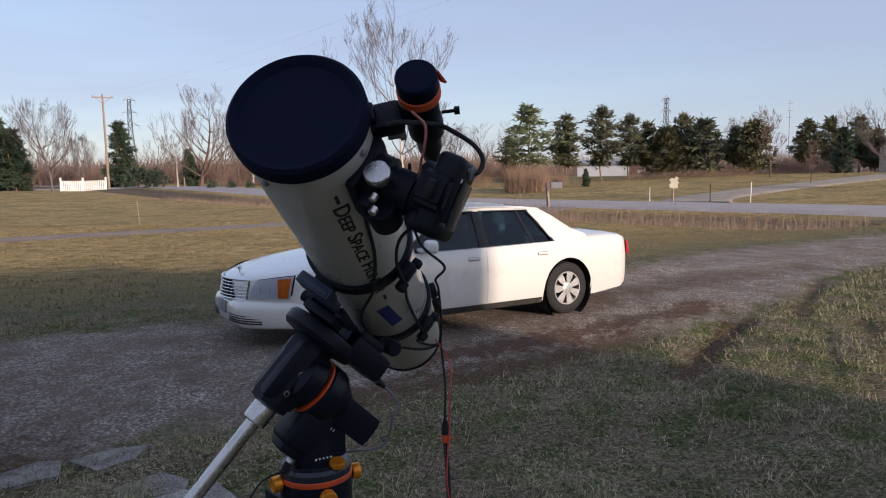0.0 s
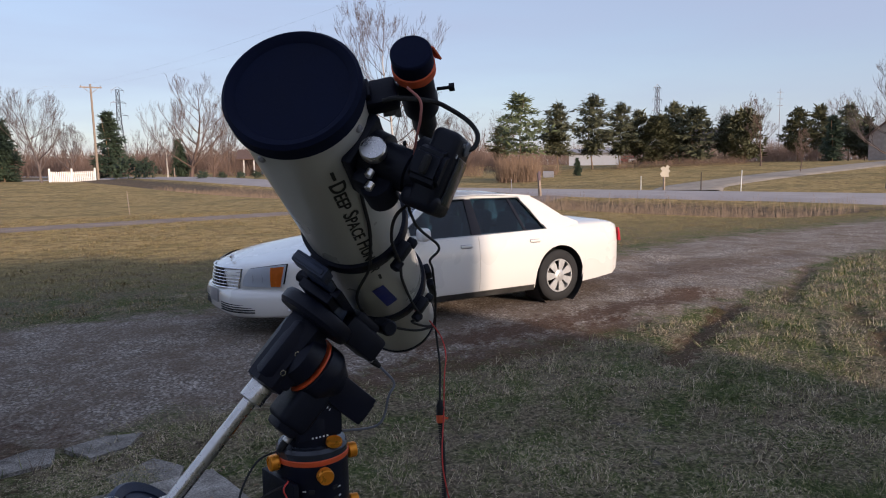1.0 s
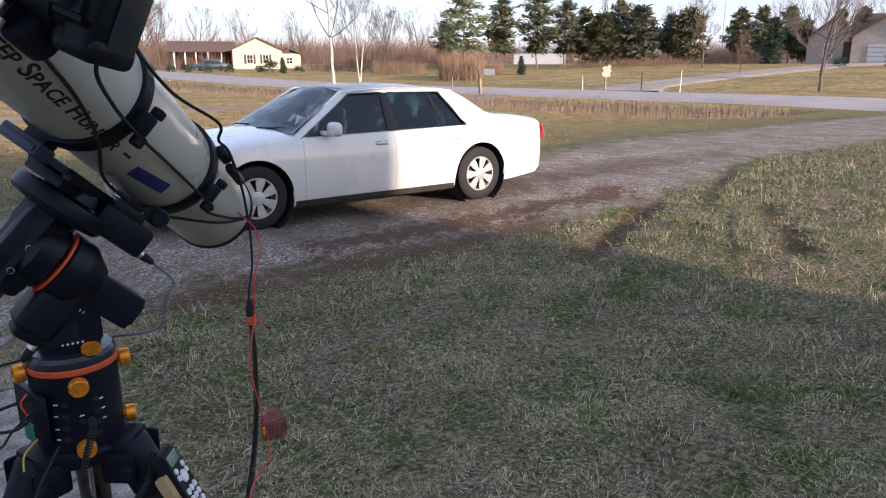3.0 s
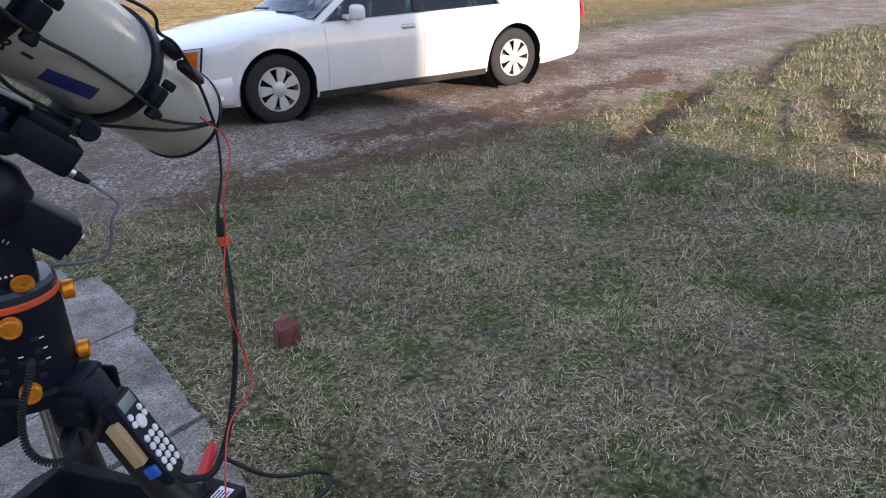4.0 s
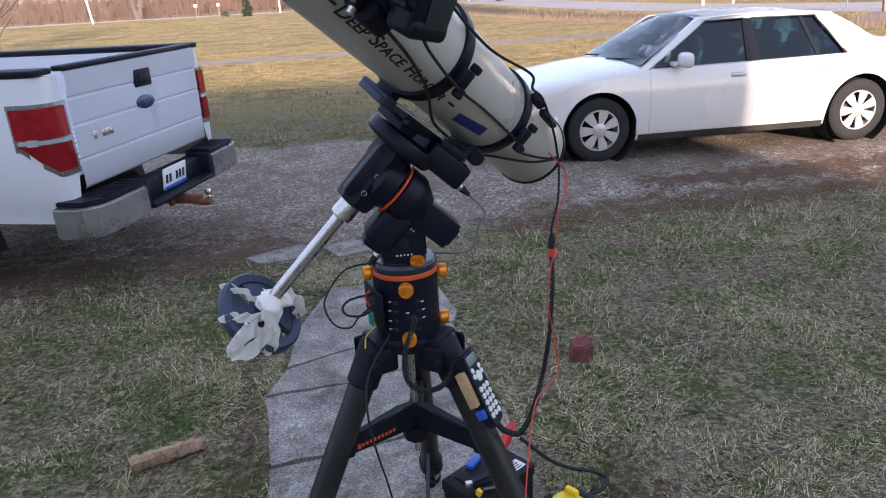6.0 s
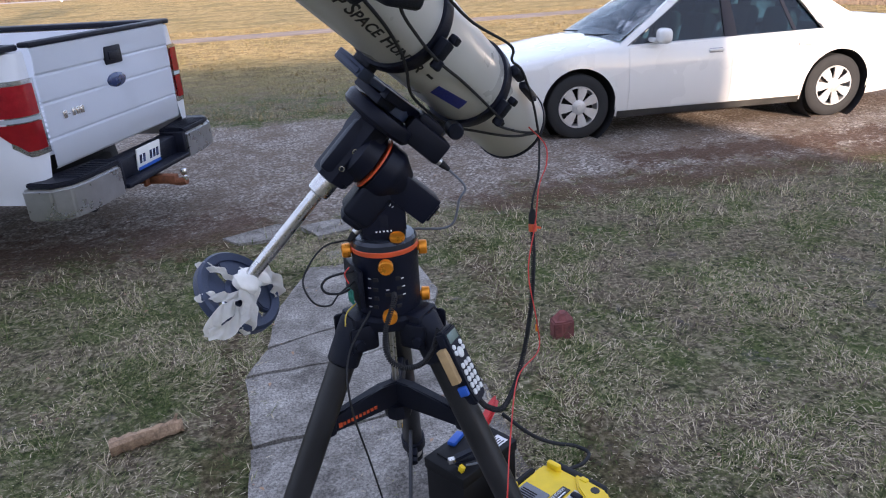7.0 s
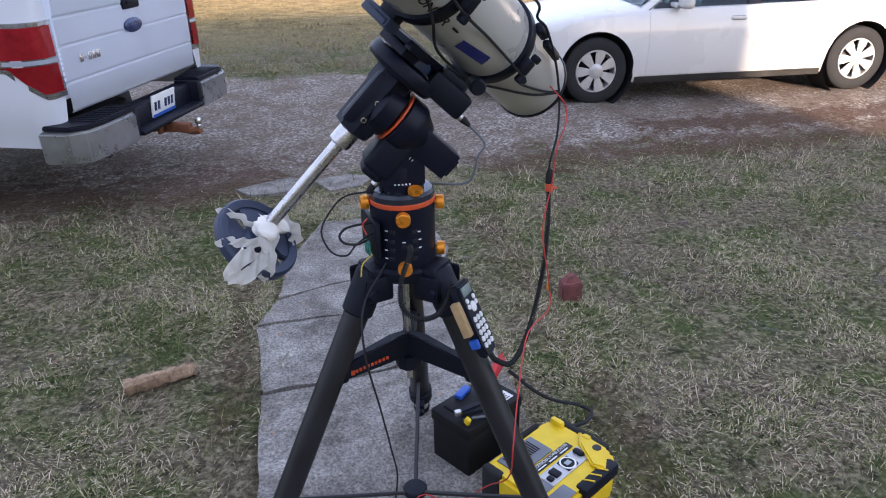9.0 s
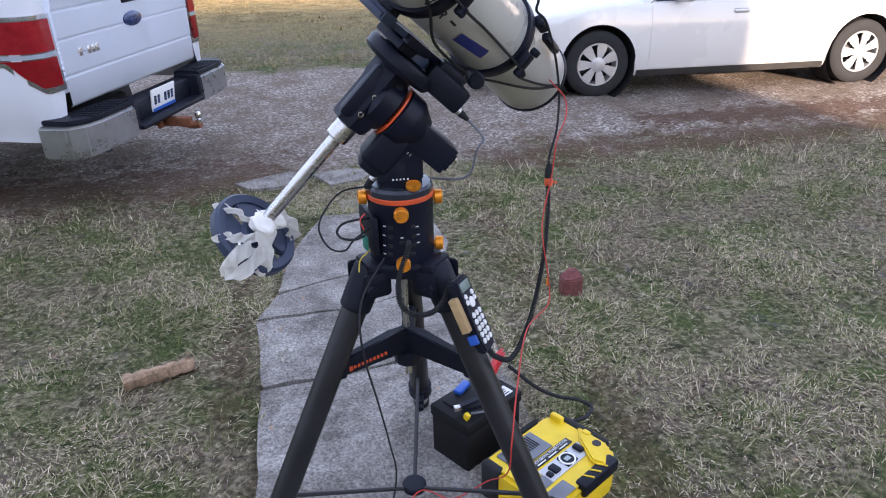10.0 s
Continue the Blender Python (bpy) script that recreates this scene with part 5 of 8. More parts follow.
for k in range(9):
    add_box(bm, (1.98, 0.07, 0.02), pose(-1.03, -.72 + .18 * k, .832), 0.006)
add_box(bm, (0.06, 1.84, 0.56), pose(-2.02, 0, 1.08), 0.01)
tpart("bed_floor", bm, white_truck_paint)
# tailgate with its pressed panels
bm = B()
HG = 0.775
secs = [(0.70, -0.005), (0.715, 0.010), (.86, .014), (.872, .006), (.885, .014), (1.06, .018), (1.072, .010), (1.085, .018), (1.215, .020), (1.227, .012), (1.24, .022), (1.33, .034), (1.372, .026), (1.382, .005)]
g0 = [[bm.verts.new((x, y, z)) for z, x in secs] for y in np.linspace(-HG, HG, 9)]
for a, b in zip(g0, g0[1:]):
    for i in range(len(secs) - 1):
        bm.faces.new((a[i], b[i], b[i + 1], a[i + 1]))
bmesh.ops.solidify(bm, geom=bm.faces[:], thickness=0.05)
gate = tpart("tailgate", bm, white_truck_paint, angle=25)
bm = B()
add_box(bm, (0.085, HG * 2 - .01, 0.03), pose(-.012, 0, 1.392), 0.01)
tpart("tailgate_cap", bm, black_plastic, gate, "black plastic top edge")
bm = B()
add_box(bm, (0.03, 0.20, 0.115), pose(.02, .03, 1.250), 0.012)
add_box(bm, (0.012, 0.13, 0.055), pose(.035, .03, 1.246), 0.008)
tpart("latch_handle", bm, black_plastic, gate, "black latch handle")
bm = B()
lathe(bm, [(0.5, 0), (0.5, .6), (.46, .8), (.02, 1)], mat_axes(Vector((.018, .02, 1.093)), Vector((0, .215, 0)), Vector((0, 0, .09)), Vector((.014, 0, 0))), 36)
tpart("badge", bm, blue_badge, gate, "plain dark blue oval badge")
bm = B()
for k, w in enumerate((.035, .014, .030, .034, .036)):
    add_box(bm, (0.012, w, 0.045 if k != 1 else 0.012), pose(.02, -.60 + .043 * k, .985), 0.003)
tpart("model_bars", bm, chrome, gate, "chrome model badge as plain bars")
# bumper
bumper = None
for side in (-1, 1):
    bm = B()
    pts = [(-.09, 1.02), (.10, 1.01), (.19, .93), (.215, .80), (.22, .45), (.05, .45), (-.09, .9)]
    prism(bm, [(x, side * y) for x, y in pts], .20, pose(0, 0, .435), 0.014)
    bumper = tpart("rear_bumper", bm, brushed_chrome, label="dull chrome rear bumper end")
bm = B()
for side in (-1, 1):
    prism(bm, [(-.08, side * .985), (.10, side * .985), (.185, side * .90), (.212, side * .78), (.215, side * .44), (0, side * .44)], .030, pose(0, 0, .637), 0.008)
    for k in range(10):
        add_box(bm, (0.15, 0.014, 0.012), pose(.115, side * (.46 + .042 * k), .670), 0.003)
add_box(bm, (0.16, 0.92, 0.14), pose(.06, 0, .555), 0.02)
add_box(bm, (0.24, 0.86, 0.035), pose(.12, 0, .475), 0.012)
for side in (-1, 1):
    add_box(bm, (0.20, 0.05, 0.19), pose(.11, side * .44, .555), 0.012)
tpart("step_pad", bm, black_plastic, bumper, "black plastic bumper step")
bm = B()
add_box(bm, (0.012, 0.31, 0.155), pose(.150, 0, .585, 0, 8, 0), 0.003)
plate = tpart("number_plate", bm, white_paint, bumper, "white plate with plain bars")
for k in range(6):
    if k != 2:
        bm = B()
        add_box(bm, (0.004, 0.026, 0.062), pose(.158, -.115 + .045 * k, .583, 0, 8, 0))
        tpart("plate_bar", bm, blue_badge, plate)
bm = B()
add_box(bm, (0.004, 0.30, 0.022), pose(.1505, 0, .516, 0, 8, 0))
tpart("plate_band", bm, blue_plastic, plate)
bm = B()
add_box(bm, (0.35, 0.065, 0.065), pose(.16, 0, .40), 0.008)
pipe(bm, [(.20, 0, .40), (.28, 0, .385), (.35, 0, .375), (.41, 0, .385)], 0.03, 8)
add_box(bm, (0.03, 0.16, 0.08), pose(.12, 0, .40), 0.01)
hitch = tpart("hitch", bm, rust, label="rusty tow hitch")
bm = B()
lathe(bm, [(.018, 0), (.018, .03), (.012, .035), (.022, .045), (.026, .062), (.020, .082), (.006, .088)], pose(.40, 0, .39), 20)
tpart("tow_ball", bm, chrome, hitch, "chrome tow ball")
bm = B()
pipe(bm, [(-.3, -.55, .40), (.06, -.60, .39)], .038, 14)
add_box(bm, (4.6, .5, .12), pose(-2.6, 0, .50), .03)
tpart("underbody", bm, rubber)
# cab and nose, out of view to the side
bm = B()
prism(bm, [(-2.1, .52), (-2.1, 1.40), (-2.2, 1.86), (-2.7, 1.92), (-3.6, 1.88), (-4.15, 1.42), (-5.2, 1.28), (-5.35, 1.1), (-5.38, .52)], 1.9, mat_axes(Vector((0, .95, 0)), Vector((1, 0, 0)), Vector((0, 0, 1)), Vector((0, -1, 0))), 0.06)
cab = tpart("cab", bm, white_truck_paint)
bm = B()
prism(bm, [(-2.16, 1.42), (-2.24, 1.80), (-2.22, 1.82), (-2.12, 1.42)], 1.5, mat_axes(Vector((0, .75, 0)), Vector((1, 0, 0)), Vector((0, 0, 1)), Vector((0, -1, 0))))
tpart("rear_window", bm, dark_pane, cab)

# lower leg brace of the tripod
bm = B()
lathe(bm, [(0.01, .085), (.036, .088), (.038, .095), (.038, .105), (.034, .110), (.008, .112)], pose(MX, MY, 0), 28)
brace = part("lower_brace", bm, black_plastic, mount, "black lower brace disc")
for d in LEGS:
    bm = B()
    pipe(bm, [CEN + d * .03 + Vector((0, 0, .10)), CEN + d * .385 + Vector((0, 0, .245))], .0065, 8)
    part("brace_arm", bm, leg_paint, brace)

# ---- counterweight plate and its cloth ----
PC = along_dec(0.797)
PN = Vector((.67, -.40, .69)).normalized()          # the plate hangs askew on the shaft
PU = (Vector((1, 0, 0)) - PN * PN.x).normalized()
PV = PN.cross(PU)
pm = mat_axes(PC, PU, PV, PN) @ Matrix.Scale(1.06, 4)
plate_w = thing("weight_plate", tuple(PC), "dark blue-grey barbell plate tied to the counterweight shaft", "weight plate")
bm = B()
lathe(bm, [(.080, -.013), (.100, -.017), (.106, -.010), (.106, .010), (.100, .017), (.082, .013), (.080, -.013)], pm, 64, False)
lathe(bm, [(.018, -.016), (.036, -.016), (.038, .010), (.030, .017), (.018, .017)], pm, 36)
for k, (a, half) in enumerate(((10, 33), (100, 35), (190, 36), (285, 33))):
    out = [(0.03, -.012), (.055, -.020 - half * .0006), (.086, -.086 * math.sin(radians(half))), (.086, .086 * math.sin(radians(half))), (.055, .020 + half * .0006), (.03, .012)]
    prism(bm, out, .018, pm @ pose(0, 0, -.009, 0, 0, a), .003)
part("plate", bm, grey_blue_plastic, plate_w, angle=30)


def ribbon(bm, ctrl, width, n=8, thick=.003, seed=1):
    """A crumpled strip of cloth along points, each with the way its face looks."""
    rnd = random.Random(seed)
    pts = curve_pts([c[0] for c in ctrl], n)
    nrm = curve_pts([c[1] for c in ctrl], n)
    rows = []
    for i, (p, f) in enumerate(zip(pts, nrm)):
        way = (pts[min(i + 1, len(pts) - 1)] - pts[max(i - 1, 0)]).normalized()
        f = Vector(f).normalized()
        side = way.cross(f).normalized()
        w = width * (.95 + .10 * math.sin(i * .5 + seed))
        rows.append([p + side * w * k + f * (.006 * math.sin(7 * k + i * .8 + seed) + .0015 * rnd.random()) for k in np.linspace(-.5, .5, 6)])
    top = [[bm.verts.new(q) for q in r] for r in rows]
    for a, b in zip(top, top[1:]):
        for i in range(5):
            bm.faces.new((a[i], b[i], b[i + 1], a[i + 1]))


def pl(u, v, n):
    return pm @ Vector((u, v, n))


cloth = thing("cloth_tie", tuple(PC), "white cotton cloth knotted round the shaft and plate", "cloth")
N0, N1 = PN * 1.0, PN * .7 + Vector((0, -.7, 0))
for way_, wide_, sd in (
        ([(pl(.01, .045, .035), N1), (pl(.0, .0, .050), N1), (pl(.005, -.045, .040), N0), (pl(.01, -.085, .026), N0), (pl(.01, -.108, .0), -PV)], .052, 2),
        ([(pl(.02, .02, .045), N1), (pl(.055, .045, .045), N0), (pl(.085, .04, .03), N0), (pl(.105, .02, .012), N0)], .054, 5),
        ([(pl(.0, .0, .04), N1), (pl(-.035, .015, .026), N0), (pl(-.07, .03, .020), N0), (pl(-.104, .04, .0), -PU)], .024, 7),
        ([(pl(.0, -.03, .04), N1), (pl(-.04, -.045, .026), N0), (pl(-.07, -.05, .022), N0), (pl(-.100, -.045, .0), -PU)], .028, 9),
        ([(pl(-.02, -.06, .03), N0), (pl(-.05, -.09, .026), N0), (pl(-.065, -.115, .012), N0), (pl(-.06, -.135, -.01), N1)], .036, 11),
        ([(pl(.01, -.06, .036), N0), (pl(-.015, -.10, .026), N0), (pl(-.035, -.125, .01), N0), (pl(-.07, -.135, .0), N1)], .034, 13),
):
    bm = B()
    ribbon(bm, way_, wide_, seed=sd)
    bmesh.ops.solidify(bm, geom=bm.faces[:], thickness=.003)
    part("strip", bm, white_cloth, cloth, angle=80)
for sc, o in ((.028, (0, .0, .044)), (.024, (.02, .025, .046))):
    bm = B()
    bmesh.ops.create_icosphere(bm, subdivisions=3, radius=sc)
    for v in bm.verts:
        v.co = pm @ (Vector(o) + Vector((v.co.x * 1.25, v.co.y, v.co.z * .6)) * (1 + .5 * noise.noise(v.co * 55 + Vector(o) * 40)))
    part("knot", bm, white_cloth, cloth, angle=80)

# ---- hand controller clipped to a leg ----
HT, HBOT = Vector((-2.386, -5.466, .894)), Vector((-2.324, -5.524, .728))
HL = (HT - HBOT).normalized()
HN = Vector((.78, -.44, .445))
HN = (HN - HL * HN.dot(HL)).normalized()
hm = mat_axes((HT + HBOT) / 2, HL.cross(HN), HL, HN)
hand_unit = thing("hand_controller", tuple((HT + HBOT) / 2), "black keypad controller clipped to the tripod leg", "controller")
bm = B()
prism(bm, [(-.030, -.100), (.030, -.100), (.036, -.06), (.034, .03), (.040, .07), (.036, .098), (-.036, .098), (-.040, .07), (-.034, .03), (-.036, -.06)], .026, hm @ pose(0, 0, -.016), .006)
hb = part("body", bm, black_plastic, hand_unit)
bm = B()
add_box(bm, (.052, .024, .003), hm @ pose(0, .074, .0105), .001)
part("display", bm, surface("lcd", (.14, .19, .17), .2), hb, "pale green display")
for r in range(5):
    for c in range(3):
        bm = B()
        lathe(bm, [(.0065, 0), (.0075, .001), (.0070, .004), (.004, .005)], hm @ pose(-.019 + .019 * c, .0 - .0175 * r, .0095), 12)
        part("button", bm, white_paint, hb)
for x, y in ((-.022, .035), (.022, .035), (-.020, .050), (.020, .050)):
    bm = B()
    lathe(bm, [(.006, 0), (.007, .001), (.006, .004)], hm @ pose(x, y, .0095), 12)
    part("button", bm, white_paint, hb)
bm = B()
lathe(bm, [(.012, 0), (.014, .001), (.013, .004), (.004, .005)], hm @ pose(0, .030, .0095), 20)
part("pad", bm, white_paint, hb)
bm = B()
add_box(bm, (.020, .09, .022), hm @ pose(-.044, .015, -.010), .002)
part("clip_block", bm, cardboard, hand_unit, "tan wooden clip block")
bm = B()
add_box(bm, (.012, .024, .024), hm @ pose(-.040, -.055, -.006), .003)
part("clip_tab", bm, blue_plastic, hand_unit, "blue clip tab")


# ---- cables ----
def cable(name, ctrl, r, material, label, n=10):
    t = thing(name, tuple(Vector(ctrl[0])), label, "cable")
    bm = B()
    pipe(bm, curve_pts(ctrl, n), r, 8)
    part("lead", bm, material, t)
    return t


def coiled(name, ctrl, r, coil, pitch, label):
    t = thing(name, tuple(Vector(ctrl[0])), label, "cable")
    pts = curve_pts(ctrl, 24)
    ln = [0]
    for a, b in zip(pts, pts[1:]):
        ln.append(ln[-1] + (b - a).length)
    out, up = [], None
    steps = int(ln[-1] / pitch * 9)
    for k in range(steps):
        s = ln[-1] * k / steps
        i = min(max(1, int(np.searchsorted(ln, s))), len(pts) - 1)
        f = (s - ln[i - 1]) / max(1e-6, ln[i] - ln[i - 1])
        p, way = pts[i - 1].lerp(pts[i], f), (pts[i] - pts[i - 1]).normalized()
        up = way.orthogonal() if up is None else up
        up = (up - way * up.dot(way)).normalized()
        a = 2 * math.pi * k / 9
        out.append(p + coil * (up * math.cos(a) + way.cross(up) * math.sin(a)))
    bm = B()
    pipe(bm, out, r, 5)
    part("coil", bm, rubber, t)
    return t


REAR = FRONT - AX * LT
CONN = Vector((-2.082, -5.193, 1.045))
cable("camera_cable", [on_tube(.115, -100, RT + .03), on_tube(.20, -103, RT + .005), on_tube(.33, -109, RT + .005), on_tube(.43, -119, RT + .006), on_tube(.485, -128, RT + .014), on_tube(.62, -152, RT + .02), on_tube(.80, -152, RT + .02), on_tube(.90, -135, RT + .006), on_tube(1.02, -105, RT + .005), on_tube(1.10, -78, RT + .02)], .0035, rubber, "black cable along the telescope tube")
cable("camera_cable", [on_tube(.18, -78, .235), on_tube(.27, -88, RT + .05), on_tube(.40, -95, RT + .02), on_tube(.50, -98, RT + .03), on_tube(.65, -97, RT + .006), on_tube(.80, -97, RT + .012), on_tube(.87, -98, RT + .035), on_tube(.93, -106, RT + .005), on_tube(1.0, -98, RT + .004), on_tube(1.07, -86, RT + .008), on_tube(1.10, -76, RT + .018)], .0034, rubber, "black cable over the tube clamps")
cable("power_cable", [on_tube(1.10, -76, RT + .018), on_tube(1.0, -55, RT + .02), on_tube(.88, -38, RT + .03), on_tube(.80, -40, RT + .03), on_tube(.70, -45, RT + .06), on_tube(.55, -45, RT + .02), on_tube(.35, -45, RT + .02), on_tube(.20, -48, .15)], .0034, rubber, "black power cable on the tube")
cable("dew_strap_cable", [(-2.537, -5.856, 1.859), (-2.523, -5.872, 1.838), (-2.522, -5.870, 1.810), (-2.522, -5.857, 1.782), (-2.519, -5.839, 1.742)], .0022, surface("pink_cable", (.40, .14, .12), .5), "red and white dew heater lead")
cable("guide_cable", [(-2.566, -5.829, 1.839), (-2.545, -5.844, 1.843), (-2.467, -5.813, 1.844), (-2.441, -5.828, 1.831), (-2.413, -5.844, 1.809), (-2.406, -5.859, 1.786), (-2.417, -5.864, 1.766), (-2.437, -5.862, 1.758), (-2.466, -5.850, 1.732)], .0042, rubber, "black cable looping from the guide scope")
bm = B()
add_box(bm, (.05, .03, .022), tube_pose(.89, -36, RT + .014), .006)
add_box(bm, (.10, .022, .02), tube_pose(.97, -45, RT + .014), .006)
adapter = thing("cable_adapter", tuple(on_tube(.89, -36, RT + .01)), "black in-line power adapter strapped to the tube", "adapter")
part("case", bm, black_plastic, adapter)
top = on_tube(1.10, -76, RT + .018)
cable("hanging_cable", [top, top + Vector((.0, -.01, -.05)), (CONN + top) / 2 + Vector((.008, 0, 0)), CONN + Vector((0, 0, .06)), CONN], .0032, rubber, "black cable hanging from the tube end")
cable("red_power_cable", [on_tube(1.05, -80, RT + .01), top + Vector((.02, 0, -.04)), (CONN + top) / 2 + Vector((.035, .01, .03)), CONN + Vector((.022, .01, .10)), CONN + Vector((.004, -.012, 0)), (-2.112, -5.25, .925), (-2.095, -5.27, .78), (-2.10, -5.30, .703), (-2.185, -5.389, .681), (-2.258, -5.576, .632), (-2.294, -5.675, .55), (-2.295, -5.64, .42), (-2.30, -5.42, .19), (-2.40, -5.40, .12), (-2.50, -5.36, .125), (-2.60, -5.46, .03)], .0019, red_cable, "thin red and black power lead")
bm = B()
lathe(bm, [(.006, -.03), (.010, -.02), (.011, .0), (.011, .02), (.006, .04)], frame_of(CONN, (0, 0, 1)), 14)
joint = thing("cable_connector", tuple(CONN), "black plug joint bound with orange tape", "connector")
part("plug", bm, rubber, joint)
bm = B()
lathe(bm, [(.0112, -.024), (.012, -.02), (.012, -.006), (.0112, -.002)], frame_of(CONN, (0, .1, 1)), 12)
add_box(bm, (.014, .003, .006), pose(CONN.x + .016, CONN.y - .006, CONN.z - .014, 0, 20, 10))
part("tape", bm, orange_rubber, joint, "orange tape")
bm = B()
add_box(bm, (.007, .007, .022), pose(-2.088, -5.246, .745), .002)
part("fuse", bm, orange_anodised, joint, "orange in-line fuse")
coiled("coiled_cable", [CONN + Vector((0, 0, -.03)), (-2.088, -5.215, .91), (-2.112, -5.255, .775), (-2.165, -5.33, .66), (-2.235, -5.43, .625), (-2.295, -5.50, .68), (-2.322, -5.522, .722)], .0022, .0056, .0054, "black coiled power cord hanging to the ground")
coiled("handset_cord", [(-2.399, -5.445, .889), (-2.425, -5.483, .85), (-2.461, -5.517, .837), (-2.507, -5.528, .845), (-2.535, -5.514, .873), (-2.532, -5.486, .923), (-2.504, -5.445, .975), (-2.498, -5.392, .972)], .0022, .0054, .0054, "black coiled handset cord")
RM, DM = mt @ Vector((0.0, -.07, -.03)), dm @ Vector((0, -.02, -.055))
cable("motor_cable", [RM - DX * .04, (-2.650, -5.36, 1.106), (-2.690, -5.385, 1.076), (-2.712, -5.41, 1.036), (-2.692, -5.425, .99), (-2.656, -5.41, .971), (-2.631, -5.386, .987), (-2.590, -5.345, .998)], .0024, rubber, "black motor cable looping to the pier")
cable("motor_cable", [DM - PX * .045, DM - PX * .07 + Vector((.02, 0, -.03)), DM + Vector((.055, .0, -.11)), DM + Vector((.03, .01, -.18)), (-2.43, -5.29, 1.10)], .0032, grey_plastic, "thin grey motor cable")
cable("dec_cable", [(-2.588, -5.345, 1.026), (-2.632, -5.385, 1.038), (-2.658, -5.389, 1.031), (-2.67, -5.396, 1.016), (-2.659, -5.403, 1.001), (-2.629, -5.395, .992), (-2.604, -5.36, .985)], .0032, rubber, "short black jumper cable")
cable("ground_cable", [(-2.56, -5.385, .93), (-2.625, -5.47, .86), (-2.632, -5.53, .76), (-2.60, -5.44, .52), (-2.575, -5.36, .32), (-2.56, -5.32, .16), (-2.60, -5.36, .02), (-2.68, -5.45, .012)], .0028, rubber, "thin black cable hanging inside the tripod")
board = thing("circuit_board", (-2.592, -5.35, .965), "small green circuit board plugged into the pier", "circuit board")
bm = B()
add_box(bm, (.006, .026, .036), pose(-2.602, -5.352, .963, 0, 0, 20), .001)
part("board", bm, green_board, board)
bm = B()
add_box(bm, (.014, .14, .10), pose(-2.590, -5.31, .985, 0, 0, 12), .003)
part("bracket", bm, black_plastic, board)
for k, (a, b, mm) in enumerate((((-2.592, -5.36, .945), (-2.625, -5.40, .905), surface("yellow_wire", (.6, .45, .05), .5)), ((-2.60, -5.40, 1.06), (-2.605, -5.405, 1.02), red_cable))):
    bm = B()
    pipe(bm, curve_pts([a, (Vector(a) + Vector(b)) / 2 + Vector((-.01, 0, .004)), b], 5), .0018, 6)
    part("wire", bm, mm, board)

# ---- battery and jump starter ----
bt = pose(-2.255, -5.038, 0, 0, 0, 35.5)
battery = thing("battery", (-2.255, -5.038, 0), "black deep-cycle battery with clamp leads on its posts", "battery")
bm = B()
add_box(bm, (.265, .172, .165), bt @ pose(0, 0, .0835), .008)
add_box(bm, (.275, .180, .045), bt @ pose(0, 0, .185), .008)
add_box(bm, (.20, .07, .012), bt @ pose(0, .03, .208), .004)
part("case", bm, surface("battery_case", (.006, .006, .007), .6, 0, .3, 10, .1, spec=.25), battery)
bm = B()
add_box(bm, (.075, .045, .0015), bt @ pose(.075, -.045, .2085))
part("sticker", bm, white_ink, battery, "white warning label")
bm = B()
for k in range(4):
    add_box(bm, (.05 - .008 * (k % 2), .004, .001), bt @ pose(.075, -.060 + .010 * k, .2096))
part("sticker_bars", bm, ink, battery)
for x, cm, nm in ((-.095, black_plastic, "clamp"), (.105, red_plastic, "clamp")):
    bm = B()
    lathe(bm, [(.010, .20), (.009, .222)], bt @ pose(x, -.04 if x < 0 else .03, 0), 14)
    post = part("post", bm, steel, battery)
    bm = B()
    q = bt @ pose(x, (-.04 if x < 0 else .03), .228, 0, 0, -30 if x < 0 else 20)
    prism(bm, [(-.02, -.018), (.10, -.012), (.13, -.006), (.13, .006), (.10, .012), (-.02, .018)], .012, q @ pose(0, 0, .0, 0, -6, 0), .004)
    prism(bm, [(-.02, -.016), (.09, -.012), (.12, .0), (.09, .012), (-.02, .016)], .010, q @ pose(0, 0, .018, 0, -14, 0), .004)
    part(nm, bm, cm, post, "red jaw clamp" if x > 0 else "black jaw clamp")
    bm = B()
    add_box(bm, (.03, .02, .016), q @ pose(-.025, 0, .012), .003)
    part("jaw", bm, steel, post)
bm = B()
add_box(bm, (.07, .03, .018), bt @ pose(-.01, .06, .222, 0, 0, 15), .005)
part("strap", bm, blue_plastic, battery, "blue carrying strap")
bm = B()
add_box(bm, (.014, .020, .026), bt @ pose(-.112, -.062, .222, 20, 0, 0), .003)
part("tag", bm, yellow_plastic, battery, "yellow terminal tag")
cable("jump_cable", [bt @ Vector((.20, .03, .225)), (-2.02, -4.955, .16), (-1.927, -4.925, .085), (-1.840, -4.905, .042), (-1.800, -4.95, .036), (-1.845, -5.005, .038), (-1.93, -5.035, .045), (-1.985, -5.09, .07)], .007, rubber, "thick black jump lead lying on the grass")
cable("battery_lead", [bt @ Vector((-.09, -.06, .222)), bt @ Vector((-.03, -.094, .21)), bt @ Vector((.02, -.098, .12)), bt @ Vector((.05, -.12, .03)), bt @ Vector((.03, -.16, .06))], .004, grey_plastic, "grey lead hanging down the battery")

